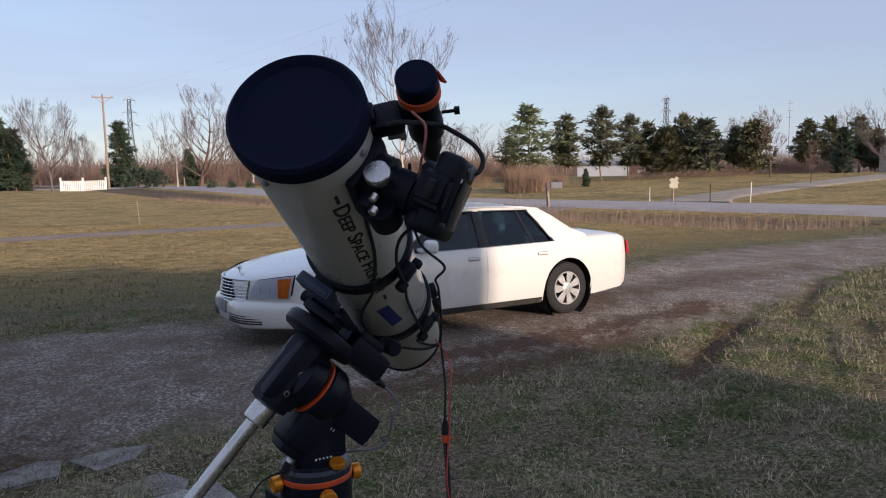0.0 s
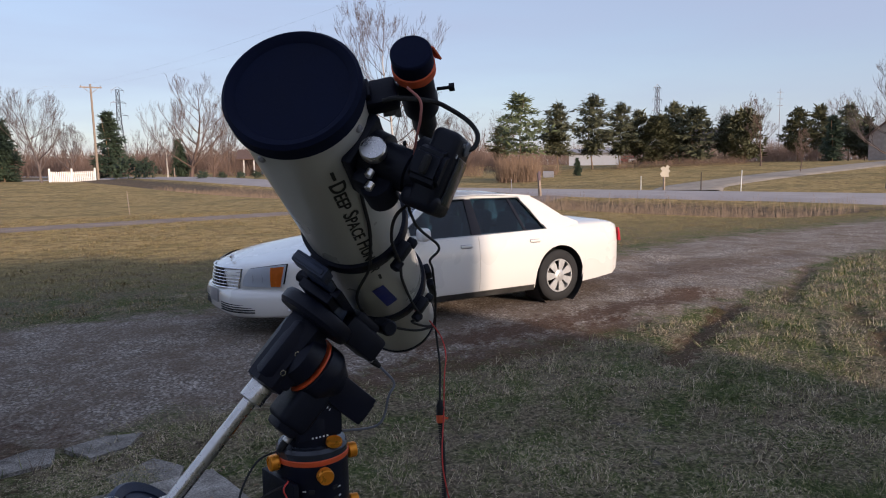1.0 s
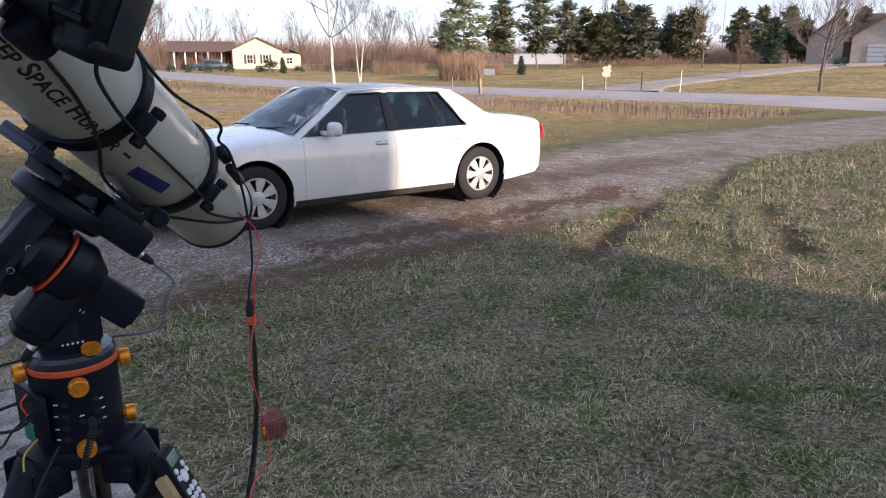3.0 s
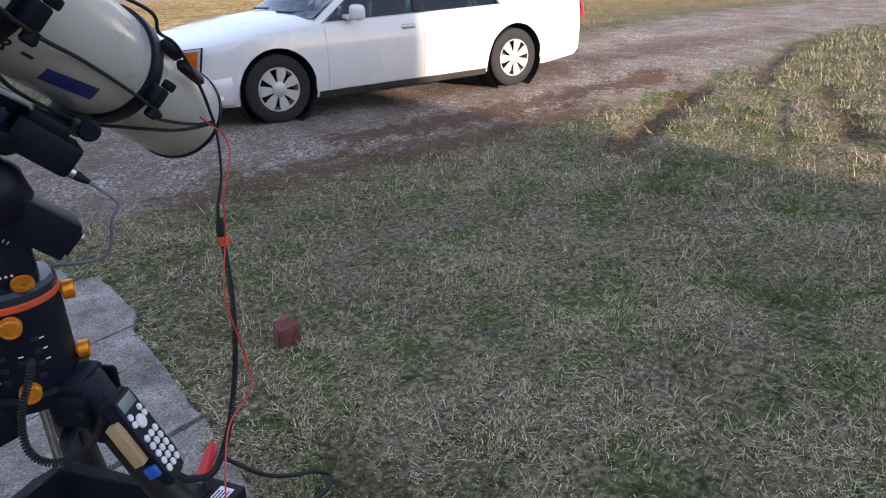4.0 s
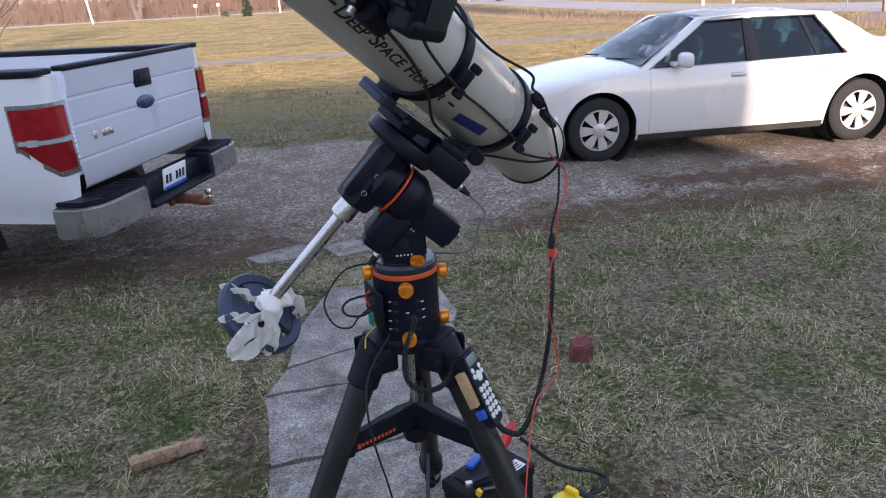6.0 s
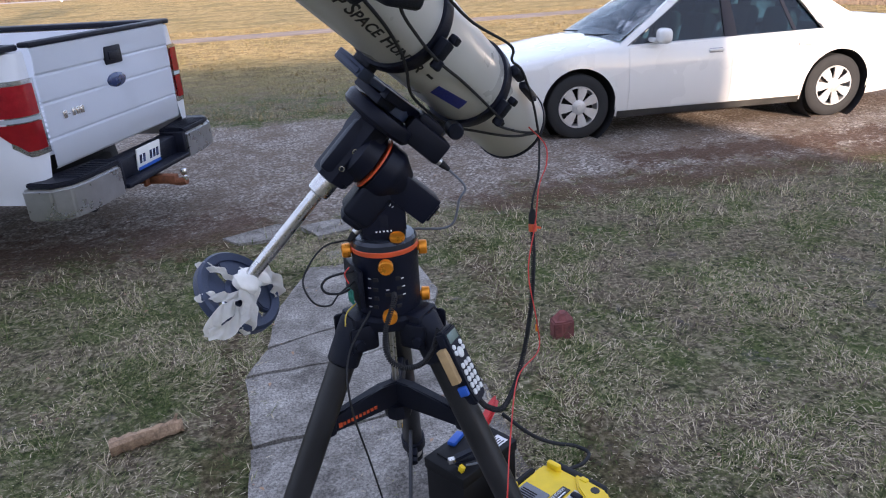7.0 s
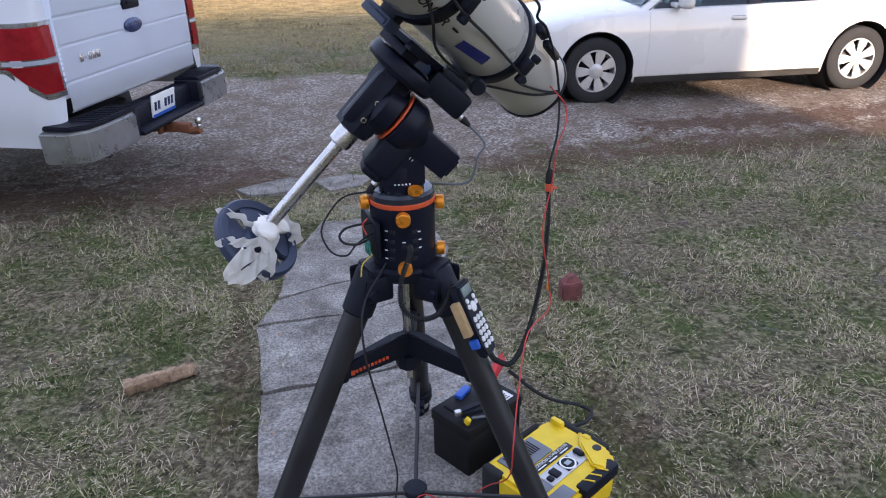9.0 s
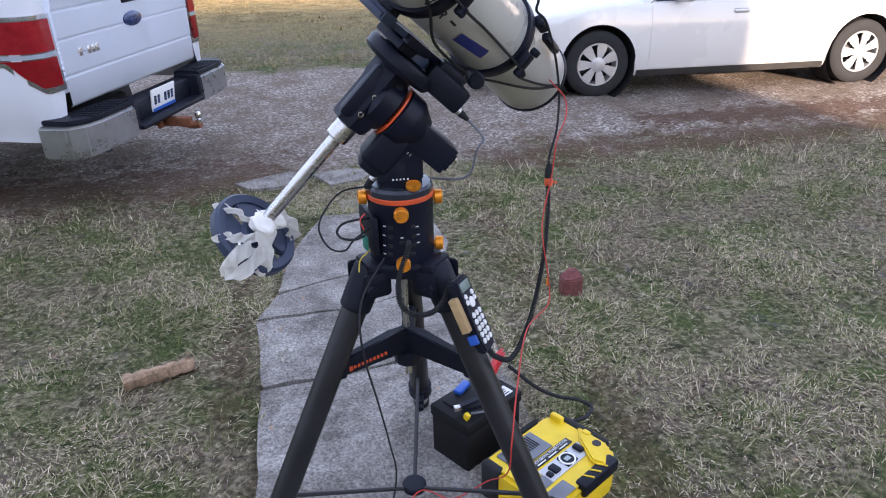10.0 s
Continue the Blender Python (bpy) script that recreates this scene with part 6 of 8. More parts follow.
jm = pose(-2.062, -5.295, 0, 0, 0, 35)
starter = thing("jump_starter", (-2.062, -5.295, 0), "yellow and black portable power pack lying on its back", "power pack")
bm = B()
prism(bm, [(-.165, -.15), (.13, -.15), (.175, -.11), (.175, .09), (.15, .145), (-.15, .145), (-.175, .11), (-.175, -.13)], .135, jm @ pose(0, 0, .006), .012)
for x, y, sx, sy in ((.155, .10, .022, .05), (-.02, .137, .05, .02), (.155, -.02, .022, .03)):
    add_box(bm, (sx, sy, .03), jm @ pose(x, y, .147), .007)
prism(bm, [(.075, -.15), (.16, -.10), (.165, .02), (.115, -.02), (.06, -.11)], .02, jm @ pose(0, 0, .137), .006)
sb = part("shell", bm, yellow_plastic, starter)
bm = B()
add_box(bm, (.165, .095, .008), jm @ pose(-.045, .075, .143), .003)
vent = part("vent_panel", bm, grey_plastic, sb, "grey vent panel")
bm = B()
for k in range(13):
    add_box(bm, (.0035, .055, .003), jm @ pose(-.11 + .0098 * k, .085, .1475))
part("vent_slots", bm, rubber, vent)
bm = B()
add_box(bm, (.19, .028, .004), jm @ pose(.005, .008, .1425), .001)
part("label_strip", bm, ink, sb, "black printed label")
bm = lettering("PROFESSIONAL POWER STATION", .016, .165)
bmesh.ops.transform(bm, matrix=jm @ pose(-.075, .008, .1452), verts=bm.verts)
part("lettering", bm, white_ink, sb, "white lettering on the label", smooth=False)
bm = B()
for k in range(3):
    add_box(bm, (.04, .004, .001), jm @ pose(-.05 + .055 * k, .000, .145))
part("label_bars", bm, white_ink, sb)
bm = B()
add_box(bm, (.20, .060, .005), jm @ pose(.01, -.046, .1425), .002)
panel = part("control_panel", bm, surface("silver_panel", (.50, .50, .50), .4, .5), sb, "silver control panel")
bm = B()
lathe(bm, [(.022, 0), (.0275, 0), (.0275, .004), (.022, .004)], jm @ pose(.02, -.046, .1452), 36, False)
part("dial_ring", bm, white_paint, panel)
bm = B()
lathe(bm, [(.022, 0), (.021, .003), (.004, .003)], jm @ pose(.02, -.046, .1452), 28)
add_box(bm, (.05, .050, .003), jm @ pose(.02, -.046, .1455), .004)
add_box(bm, (.028, .036, .012), jm @ pose(-.045, -.046, .148), .004)
add_box(bm, (.024, .04, .014), jm @ pose(.085, -.040, .148), .008)
add_box(bm, (.018, .022, .010), jm @ pose(-.075, -.052, .148), .003)
part("dial", bm, black_plastic, panel)
bm = B()
add_box(bm, (.022, .016, .001), jm @ pose(.02, -.046, .1495))
part("dial_display", bm, surface("gauge", (.35, .40, .40), .3), panel)
for x, y, sx, sy in ((-.165, .105, .035, .075), (-.155, -.125, .045, .05), (.178, .01, .03, .20), (.06, .148, .10, .016)):
    bm = B()
    add_box(bm, (sx, sy, .145), jm @ pose(x, y, .075), .012, 3)
    part("corner_bumper", bm, rubber, starter, "black rubber corner bumper")
bm = B()
add_box(bm, (.18, .045, .05), jm @ pose(.045, -.142, .125), .012)
handle = part("handle", bm, black_plastic, starter, "black carrying handle")
bm = B()
for k in range(3):
    add_box(bm, (.004, .036, .004), jm @ pose(.0 + .035 * k, -.142, .151, 0, 0, 30))
part("handle_stripe", bm, yellow_plastic, handle)
bm = B()
lathe(bm, [(.015, 0), (.014, .002)], jm @ pose(.135, -.075, .157), 18)
part("port", bm, ink, sb)
bm = B()
add_box(bm, (.065, .045, .003), jm @ pose(-.120, -.055, .1425), .002)
add_box(bm, (.09, .05, .003), jm @ pose(-.105, -.115, .1425), .002)
part("lower_label", bm, grey_plastic, sb)

# ---- small things on the lawn ----
stone = thing("brick_block", (-1.572, -4.0, 0), "weathered red brick block standing in the lawn", "brick")
bm = B()
prism(bm, [(-.055, -.03), (-.02, -.052), (.045, -.045), (.058, .02), (.02, .05), (-.045, .04)], .105, pose(-1.572, -4.0, -.01, 3, -4, 12), .008)
t = B()
bmesh.ops.create_cone(t, cap_ends=True, segments=6, radius1=.052, radius2=.02, depth=.035)
merge(bm, t, pose(-1.572, -4.0, .108, 3, -4, 12))
for v in bm.verts:
    v.co += .006 * Vector((noise.noise(v.co * 30), noise.noise(v.co * 30 + Vector((5, 0, 0))), noise.noise(v.co * 30 + Vector((0, 7, 0)))))
part("block", bm, brick_clay, stone, angle=20)
log = thing("branch_log", (-3.455, -4.412, 0), "short broken piece of brown branch on the grass", "log")
bm = B()
rnd = random.Random(3)
pts = curve_pts([(-3.592, -4.460, .028), (-3.52, -4.434, .033), (-3.455, -4.412, .034), (-3.39, -4.388, .033), (-3.328, -4.366, .030)], 6)
rings = []
for i, p in enumerate(pts):
    r = .030 + .003 * math.sin(i * 1.3) - .006 * (i / len(pts))
    rings.append([bm.verts.new(p + Vector((-.26 * math.cos(a), .96 * math.cos(a), math.sin(a))) * r * (1 + .22 * rnd.random() + .16 * math.sin(3 * a + i * .15))) for a in np.linspace(0, 6.283, 13)[:-1]])
for a, b in zip(rings, rings[1:]):
    for i in range(12):
        bm.faces.new((a[i], a[(i + 1) % 12], b[(i + 1) % 12], b[i]))
bm.faces.new(rings[0][::-1])
bm.faces.new(rings[-1])
pipe(bm, [(-3.36, -4.378, .045), (-3.345, -4.363, .085)], .010, 7, .005)
part("branch", bm, surface("dry_bark", (.30, .20, .125), .9, 0, .75, 34, 1.0, 120), log, angle=25)

# concrete path: each slab a piece of the pavement
path = tagged(new("pavement_path"), "old cracked concrete garden path", "pavement", kind="structure")
rnd = random.Random(8)


def slab(outline, z, tilt=(0, 0)):
    bm = B()
    out = []
    n = len(outline)
    for i in range(n):
        (x0, y0), (x1, y1) = outline[i], outline[(i + 1) % n]
        k = max(2, int(math.hypot(x1 - x0, y1 - y0) / .09))
        for j in range(k):
            f = j / k
            out.append((x0 + (x1 - x0) * f + rnd.uniform(-.008, .008), y0 + (y1 - y0) * f + rnd.uniform(-.008, .008)))
    cx, cy = sum(p[0] for p in out) / len(out), sum(p[1] for p in out) / len(out)
    prism(bm, [(x - cx, y - cy) for x, y in out], .06, pose(cx, cy, z - .06, *tilt))
    return part("slab", bm, concrete, path, smooth=False)


slab([(-2.80, -2.80), (-2.16, -2.78), (-2.08, -3.32), (-2.12, -3.45), (-2.58, -3.60), (-3.02, -3.78), (-2.98, -3.35)], .022, (.3, .2))
slab([(-3.025, -3.80), (-2.585, -3.615), (-2.13, -3.465), (-2.10, -3.78), (-2.62, -3.985), (-3.10, -4.03)], .020, (-.2, .2))
slab([(-3.105, -4.045), (-2.62, -4.0), (-2.10, -3.79), (-2.06, -4.35), (-2.55, -4.50), (-3.04, -4.57)], .020, (.2, -.2))
slab([(-3.04, -4.595), (-2.55, -4.52), (-2.055, -4.37), (-2.02, -5.35), (-2.5, -5.50), (-2.99, -5.55)], .016, (.1, .0))
slab([(-2.99, -5.565), (-2.5, -5.52), (-2.02, -5.37), (-1.98, -6.5), (-2.97, -6.55)], .012)
slab([(-2.97, -6.57), (-1.98, -6.52), (-1.98, -7.8), (-2.97, -7.8)], .012)
slab([(-3.42, -2.02), (-3.05, -1.82), (-2.92, -1.88), (-2.95, -2.12), (-3.30, -2.16)], .014, (.8, .4))
slab([(-2.88, -1.93), (-2.62, -1.84), (-2.41, -1.90), (-2.52, -2.12), (-2.74, -2.20)], .016, (-.6, .5))
slab([(-2.70, -2.52), (-2.42, -2.40), (-2.29, -2.62), (-2.34, -2.76), (-2.66, -2.72)], .012, (.5, -.5))

# ---- unseen house block, added behind the lawn to cast its shade ----
bm = B()
prism(bm, [(-16, 0), (-16, 5.2), (-15.6, 5.1), (-21, 7.3), (-26.4, 5.1), (-26, 5.2), (-26, 0)], 35, mat_axes(Vector((-29.9, 0, 0)), Vector((0, 1, 0)), Vector((0, 0, 1)), Vector((1, 0, 0))))
part("wall_house", bm, cream_siding, None, smooth=False)
tagged(bpy.data.objects["wall_house"], "long cream house block, unseen, added behind the lawn to shade it", "wall", kind="structure")

EYE0 = Vector((-3.0, -7.0, 0))


def polar(az, d):
    x, y = -3.0 + d * math.sin(radians(az)), -7.0 + d * math.cos(radians(az))
    return Vector((x, y, float(ground_z(x, y))))


# ---- trees ----
def limb(V, F, p, way, ln, r, depth, rnd, spread, lift, sides, out):
    """One branch and, past it, its smaller branches."""
    n = 3 if depth > 1 else 2
    base, q = len(V), Vector(p)
    for i in range(n + 1):
        k = r * (1 - .45 * i / n) if depth else r * (1 - .8 * i / n)
        a = way.orthogonal().normalized()
        b = way.cross(a).normalized()
        for s in range(sides):
            t = 2 * math.pi * s / sides
            V.append(tuple(q + k * (a * math.cos(t) + b * math.sin(t))))
        if i < n:
            way = (way + Vector((rnd.uniform(-.12, .12), rnd.uniform(-.12, .12), rnd.uniform(-.04, .12) + lift * .15))).normalized()
            q = q + way * ln / n
            if depth and i:
                out.append((Vector(q), Vector(way)))
    for i in range(n):
        for s in range(sides):
            t = (s + 1) % sides
            F.append((base + i * sides + s, base + i * sides + t, base + (i + 1) * sides + t, base + (i + 1) * sides + s))
    return q, way


def bare_tree(name, at, height, width, material, twig, seed, label, trunk_r=None, fork=1, levels=4, low=.25):
    rnd = random.Random(seed)
    tr = thing(name, tuple(at), label, "tree")
    r0 = trunk_r or height * .016
    TV, TF, CV, CF = [], [], [], []
    tips = []
    for f in range(fork):
        a = 2 * math.pi * f / max(1, fork) + rnd.random()
        way = Vector((math.cos(a) * .28, math.sin(a) * .28, 1)).normalized() if fork > 1 else Vector((rnd.uniform(-.05, .05), rnd.uniform(-.05, .05), 1)).normalized()
        p, segs = Vector((0, 0, -.1)), 6
        for s in range(segs):
            k = r0 * (1 - .8 * s / segs) / (1.3 if fork > 1 else 1)
            nodes = []
            p, way = limb(TV, TF, p, way, height * .82 / segs, k, 1, rnd, 0, .2, 6, nodes)
            if (s + 1) / segs > low:
                for b in range(rnd.randint(3, 5)):
                    an = rnd.uniform(0, 6.283)
                    up = rnd.uniform(.35, 1.0)
                    w = Vector((math.cos(an), math.sin(an), up)).normalized()
                    ln = width * .5 * (1 - .55 * s / segs) * rnd.uniform(.6, 1.1)
                    tips.append((p.copy(), w, ln, k * .34, levels))
        tips.append((p.copy(), way, height * .18, r0 * .2, levels - 1))
    while tips:
        p, w, ln, r, lv = tips.pop()
        nodes = []
        q, w2 = limb(CV, CF, p, w, ln, max(r, .007), 2 if lv > 1 else 0, rnd, 0, .5, 4 if lv > 2 else 3, nodes)
        if lv > 1:
            for k in range(4):
                base, bw = (nodes[k % len(nodes)] if nodes else (q, w2))
                v = (bw + Vector((rnd.uniform(-.75, .75), rnd.uniform(-.75, .75), rnd.uniform(-.1, .6)))).normalized()
                tips.append((base, v, ln * rnd.uniform(.42, .65), r * .45, lv - 1))
    raw("trunk", TV, TF, material, tr, True)
    raw("crown", CV, CF, twig, tr)
    return tr


def clump(V, F, c, size, n, rnd, flat=.6):
    """Needle sprays: thin three-cornered leaves round a point."""
    for _ in range(n):
        w = Vector((rnd.gauss(0, 1), rnd.gauss(0, 1), rnd.gauss(0, flat))).normalized()
        p = c + w * size * rnd.uniform(.1, .8)
        w2 = (w + Vector((rnd.uniform(-.8, .8), rnd.uniform(-.8, .8), rnd.uniform(-.4, .6)))).normalized()
        s = w2.orthogonal().normalized() * size * rnd.uniform(.10, .22)
        b = len(V)
        V.extend((tuple(p - s), tuple(p + s), tuple(p + w2 * size * rnd.uniform(.5, 1.0))))
        F.append((b, b + 1, b + 2))


def pine(name, at, height, width, material, seed, label, clear=.25, cone=.35, dense=1.0):
    """A conifer: trunk, whorls of limbs and many needle sprays with gaps between."""
    rnd = random.Random(seed)
    tr = thing(name, tuple(at), label, "tree")
    V, F = [], []
    p, way = Vector((0, 0, -.1)), Vector((0, 0, 1))
    for s in range(5):
        p, way = limb(V, F, p, way, height * .19, height * .017 * (1 - .17 * s), 1, rnd, 0, 1, 6, [])
    CV, CF = [], []
    levels = int(14 * dense)
    for k in range(levels):
        f = k / (levels - 1)
        z = height * (clear + (1 - clear) * f ** .9)
        reach = width * .5 * ((1 - f) ** (.42 if cone < .5 else .85) + .05) * (1 - .35 * (1 - f) ** 6) * (rnd.uniform(.65, 1.2) if cone < .5 else 1)
        for b in range(int((6 - 3 * f) * dense) + 1):
            if rnd.random() < .15:
                continue
            a = rnd.uniform(0, 6.283)
            ln = reach * rnd.uniform(.55, 1.15)
            tip = Vector((math.cos(a) * ln, math.sin(a) * ln, z + (rnd.uniform(-.02, .10) - cone * .12) * height * .4))
            root = Vector((0, 0, z - .02 * height))
            b0 = len(V)
            for q, r in ((root, height * .005), (tip, height * .0015)):
                for t in range(3):
                    V.append((q.x + r * math.cos(t * 2.1), q.y + r * math.sin(t * 2.1), q.z + r * math.sin(t * 2.1 + 1)))
            for t in range(3):
                F.append((b0 + t, b0 + (t + 1) % 3, b0 + 3 + (t + 1) % 3, b0 + 3 + t))
            for g in (.45, .75, 1.0):
                clump(CV, CF, root.lerp(tip, g) + Vector((rnd.uniform(-.1, .1), rnd.uniform(-.1, .1), .1)), width * .12 * rnd.uniform(.7, 1.5), int(18 * dense), rnd, .5)
    raw("trunk", V, F, bark, tr, True)
    raw("crown", CV, CF, material, tr)
    return tr


# pines across the road: three shapes, copied and turned
P1 = pine("pine_tree", polar(43.8, 92), 8.8, 5.5, pine_needles, 1, "dark green pine across the road")
P2 = pine("pine_tree", polar(41.1, 90), 7.9, 5.3, pine_needles, 2, "dark green pine across the road", .30)
P3 = pine("pine_tree", polar(51.4, 95), 6.7, 5.6, pine_needles, 3, "broad dark green pine across the road", .16)
pine("pine_tree", polar(38.1, 86), 9.2, 6.4, pale_needles, 4, "thin pale green pine with gaps in its crown", .30, dense=.8)
for k, (az, d, s) in enumerate(((45.9, 94, .88), (47.3, 96, .84), (48.6, 94, .88), (49.9, 98, .86), (53.6, 97, .72), (54.9, 95, .92), (58.4, 100, .72), (61.6, 104, .85), (62.6, 108, .78), (36.6, 120, .75), (59.8, 112, .9))):
    src = (P1, P2, P3)[k % 3]
    p = polar(az, d)
    copy_thing(src, Matrix.LocRotScale(p, Euler((0, 0, k * 1.7)), (1, 1, 1)) @ Matrix.Diagonal((s, s, s, 1)))
S1 = pine("spruce_tree", polar(60.6, 96), 5.2, 3.0, spruce_needles, 7, "small dark conical spruce", .03, .9, 1.2)
for az, d, s in ((6.9, 112, 1.75), (-1.5, 100, 1.55), (.2, 98, 1.35), (-.6, 104, 1.6), (11.6, 108, 1.0), (64.6, 100, 1.15), (66.0, 104, 1.25), (-6.0, 88, .45), (42.6, 78, .35), (24.1, 92, .35)):
    copy_thing(S1, Matrix.LocRotScale(polar(az, d), Euler((0, 0, az)), (1, 1, 1)) @ Matrix.Diagonal((s, s, s, 1)))
bare_tree("birch_tree", polar(28.0, 58), 13.4, 10.5, birch_bark, twig_grey, 11, "tall bare birch with a pale trunk", .17, levels=5)
bare_tree("birch_tree", polar(30.0, 62), 9.0, 5.0, birch_bark, twig_grey, 12, "leaning bare birch with a pale trunk", .12, fork=2)
bare_tree("birch_tree", polar(10.7, 98), 6.5, 3.4, birch_bark, twig_grey, 13, "small bare birch with a white trunk", .14)
T1 = bare_tree("bare_tree", polar(12.4, 106), 11.6, 11.0, twig_red, twig_red, 14, "large spreading bare tree", .34, low=.12, levels=5)
T2 = bare_tree("bare_tree", polar(2.4, 90), 9.0, 8.0, twig_grey, twig_grey, 15, "bare roadside tree with a low crown", .2, low=.12, levels=5)
bare_tree("bare_tree", polar(63.9, 49.5), 7.6, 5.5, twig_grey, twig_grey, 16, "bare forked tree beside the road", .15, fork=2, low=.30, levels=4)
bare_tree("bare_tree", polar(-22.4, 45), 7.0, 7.0, twig_grey, twig_grey, 17, "bare young tree with low branches", .16, low=.05, levels=5)
bare_tree("bare_tree", polar(56.0, 84), 7.2, 4.0, twig_red, twig_red, 18, "slim tan bare tree before the pines", .12)
bare_tree("bare_tree", polar(58.6, 70), 3.6, 2.2, twig_red, twig_red, 19, "small bare lawn tree", .06)
T3 = bare_tree("bare_tree", polar(-13.6, 104), 12.0, 9.0, twig_grey, twig_grey, 20, "bare tree with a thick pale trunk", .75, fork=2, low=.25)
T4 = bare_tree("bare_tree", polar(-9.5, 104), 8.6, 7.6, twig_red, twig_red, 24, "spreading bare tree at the field edge", .2, low=.14)
for k, (az, d, s) in enumerate(((-18.5, 118, .9), (-27, 110, .9), (34.5, 130, 1.0), (36.2, 140, 1.1), (32.0, 120, .9), (25.5, 150, 1.1), (18, 150, 1.2), (15.2, 140, 1.1), (21.5, 160, 1.2), (9.2, 125, .9), (4.4, 140, .9), (61, 140, 1.1), (63.4, 150, 1.2), (68.8, 62, .45), (67.8, 140, 1.2), (-3.5, 130, .8), (-15.5, 125, .9), (-21, 130, 1.0), (-24.5, 125, .9), (54.0, 135, 1.0), (1.2, 118, .9), (14.0, 112, .8))):
    copy_thing((T4, T2, T4)[k % 3], Matrix.LocRotScale(polar(az, d), Euler((0, 0, k * 2.1)), (1, 1, 1)) @ Matrix.Diagonal((s, s, s, 1)))

# far woods and hedge brush, too many to count
def brush(name, material, spans, label, seed):
    rnd = random.Random(seed)
    V, F = [], []
    for a0, a1, d0, d1, h0, h1, n in spans:
        for _ in range(n):
            p = polar(rnd.uniform(a0, a1), rnd.uniform(d0, d1))
            h = rnd.uniform(h0, h1)
            for s in range(rnd.randint(3, 6)):
                w = Vector((rnd.uniform(-.35, .35), rnd.uniform(-.35, .35), 1))
                q = p + Vector((rnd.uniform(-.4, .4), rnd.uniform(-.4, .4), 0)) + w * h * rnd.uniform(0, .45) * (s > 0)
                t = q + (w + Vector((rnd.uniform(-.4, .4), rnd.uniform(-.4, .4), 0))) * h * rnd.uniform(.45, .6)
                r = .007 * h if s else .010 * h
                b = len(V)
                V.extend(((q.x - r, q.y, q.z), (q.x + r, q.y, q.z), (q.x, q.y + r, q.z), tuple(t)))
                F.extend(((b, b + 1, b + 3), (b + 1, b + 2, b + 3), (b + 2, b, b + 3)))
    return tagged(raw(name, V, F, material), label, "bushes", kind="stuff")


brush("woodland", twig_red, [(-40, 36, 150, 210, 3.5, 8, 9000), (36, 80, 130, 190, 3, 6, 4500), (-30, -4, 104, 120, 1.5, 4.0, 700), (14, 20, 118, 130, 2, 4.5, 350), (26, 37, 95, 120, 1.5, 4, 600), (47, 60, 98, 112, 1, 3.5, 800)], "bare brown woodland along the fields", 31)
brush("shrubs", surface("tan_brush", (.16, .105, .07), .9, 0, .3, 2, 0, island=.5), [(36.5, 39.5, 68, 76, 1.8, 3.4, 420), (39.5, 41, 80, 84, 1.0, 2.2, 120), (45.5, 55, 88, 93, .6, 1.6, 420), (31, 35, 84, 90, 1.2, 2.6, 200)], "tan leafless shrubs", 32)

rnd = random.Random(9)
for az, d, h in ((13.2, 88, 1.0), (14.6, 89, .9), (16.0, 90, .9), (17.2, 92, 1.0), (18.6, 93, 1.0), (20.2, 94, 1.1), (22.4, 96, 1.0), (23.2, 95, 1.6), (25.3, 95, 1.0), (64.9, 82, 1.0), (68.4, 80, 1.8), (9.2, 98, 2.4), (8.0, 100, 2.8), (-7.6, 92, .7)):
    sh_ = thing("shrub", tuple(polar(az, d)), "small rounded evergreen shrub", "shrub", "shrubs by the houses")
    V, F = [], []
    for _ in range(26):
        a, f = rnd.uniform(0, 6.283), rnd.random()
        clump(V, F, Vector((math.cos(a) * h * .5 * (1 - f * .5), math.sin(a) * h * .5 * (1 - f * .5), h * (.15 + .7 * f))), h * .3, 12, rnd, .8)
    raw("foliage", V, F, spruce_needles, sh_)


# ---- houses ----
def wall_box(bm, m, w, d, h, z0=0.0):
    add_box(bm, (w, d, h), m @ pose(0, 0, z0 + h / 2))


def gable(bm, m, w, d, h, rise, over=.4, thick=.18):
    """A roof whose ridge runs along x."""
    for s in (-1, 1):
        prism(bm, [(-w / 2 - over, 0), (w / 2 + over, 0), (w / 2 + over, math.hypot(d / 2 + over, rise)), (-w / 2 - over, math.hypot(d / 2 + over, rise))], thick,
              m @ pose(0, s * (d / 2 + over), h - rise * over / (d / 2)) @ (pose(0, 0, 0, math.degrees(math.atan2(rise, d / 2 + over))) if s < 0 else pose(0, 0, 0, 0, 0, 180) @ pose(0, 0, 0, math.degrees(math.atan2(rise, d / 2 + over)))))


def gable_end(bm, m, d, h, rise, x, thick=.1):
    prism(bm, [(-d / 2, h), (d / 2, h), (0, h + rise)], thick, m @ mat_axes(Vector((x, 0, 0)), Vector((0, 1, 0)), Vector((0, 0, 1)), Vector((1, 0, 0))))


def window(parent, m, w, h, shutter=None):
    bm = B()
    for sx, sy, ww, hh in ((-w / 2, 0, .09, h + .09), (w / 2, 0, .09, h + .09), (0, -h / 2, w, .09), (0, h / 2, w, .09), (0, 0, .05, h), (0, 0, w, .05)):
        add_box(bm, (ww, .08, hh), m @ pose(sx, 0, sy))
    win = part("window", bm, white_paint, parent)
    bm = B()
    add_box(bm, (w, .03, h), m @ pose(0, .02, 0))
    part("pane", bm, dark_pane, win)
    if shutter:
        for s in (-1, 1):
            bm = B()
            add_box(bm, (.32, .06, h + .1), m @ pose(s * (w / 2 + .24), 0, 0))
            part("shutter", bm, shutter, win)


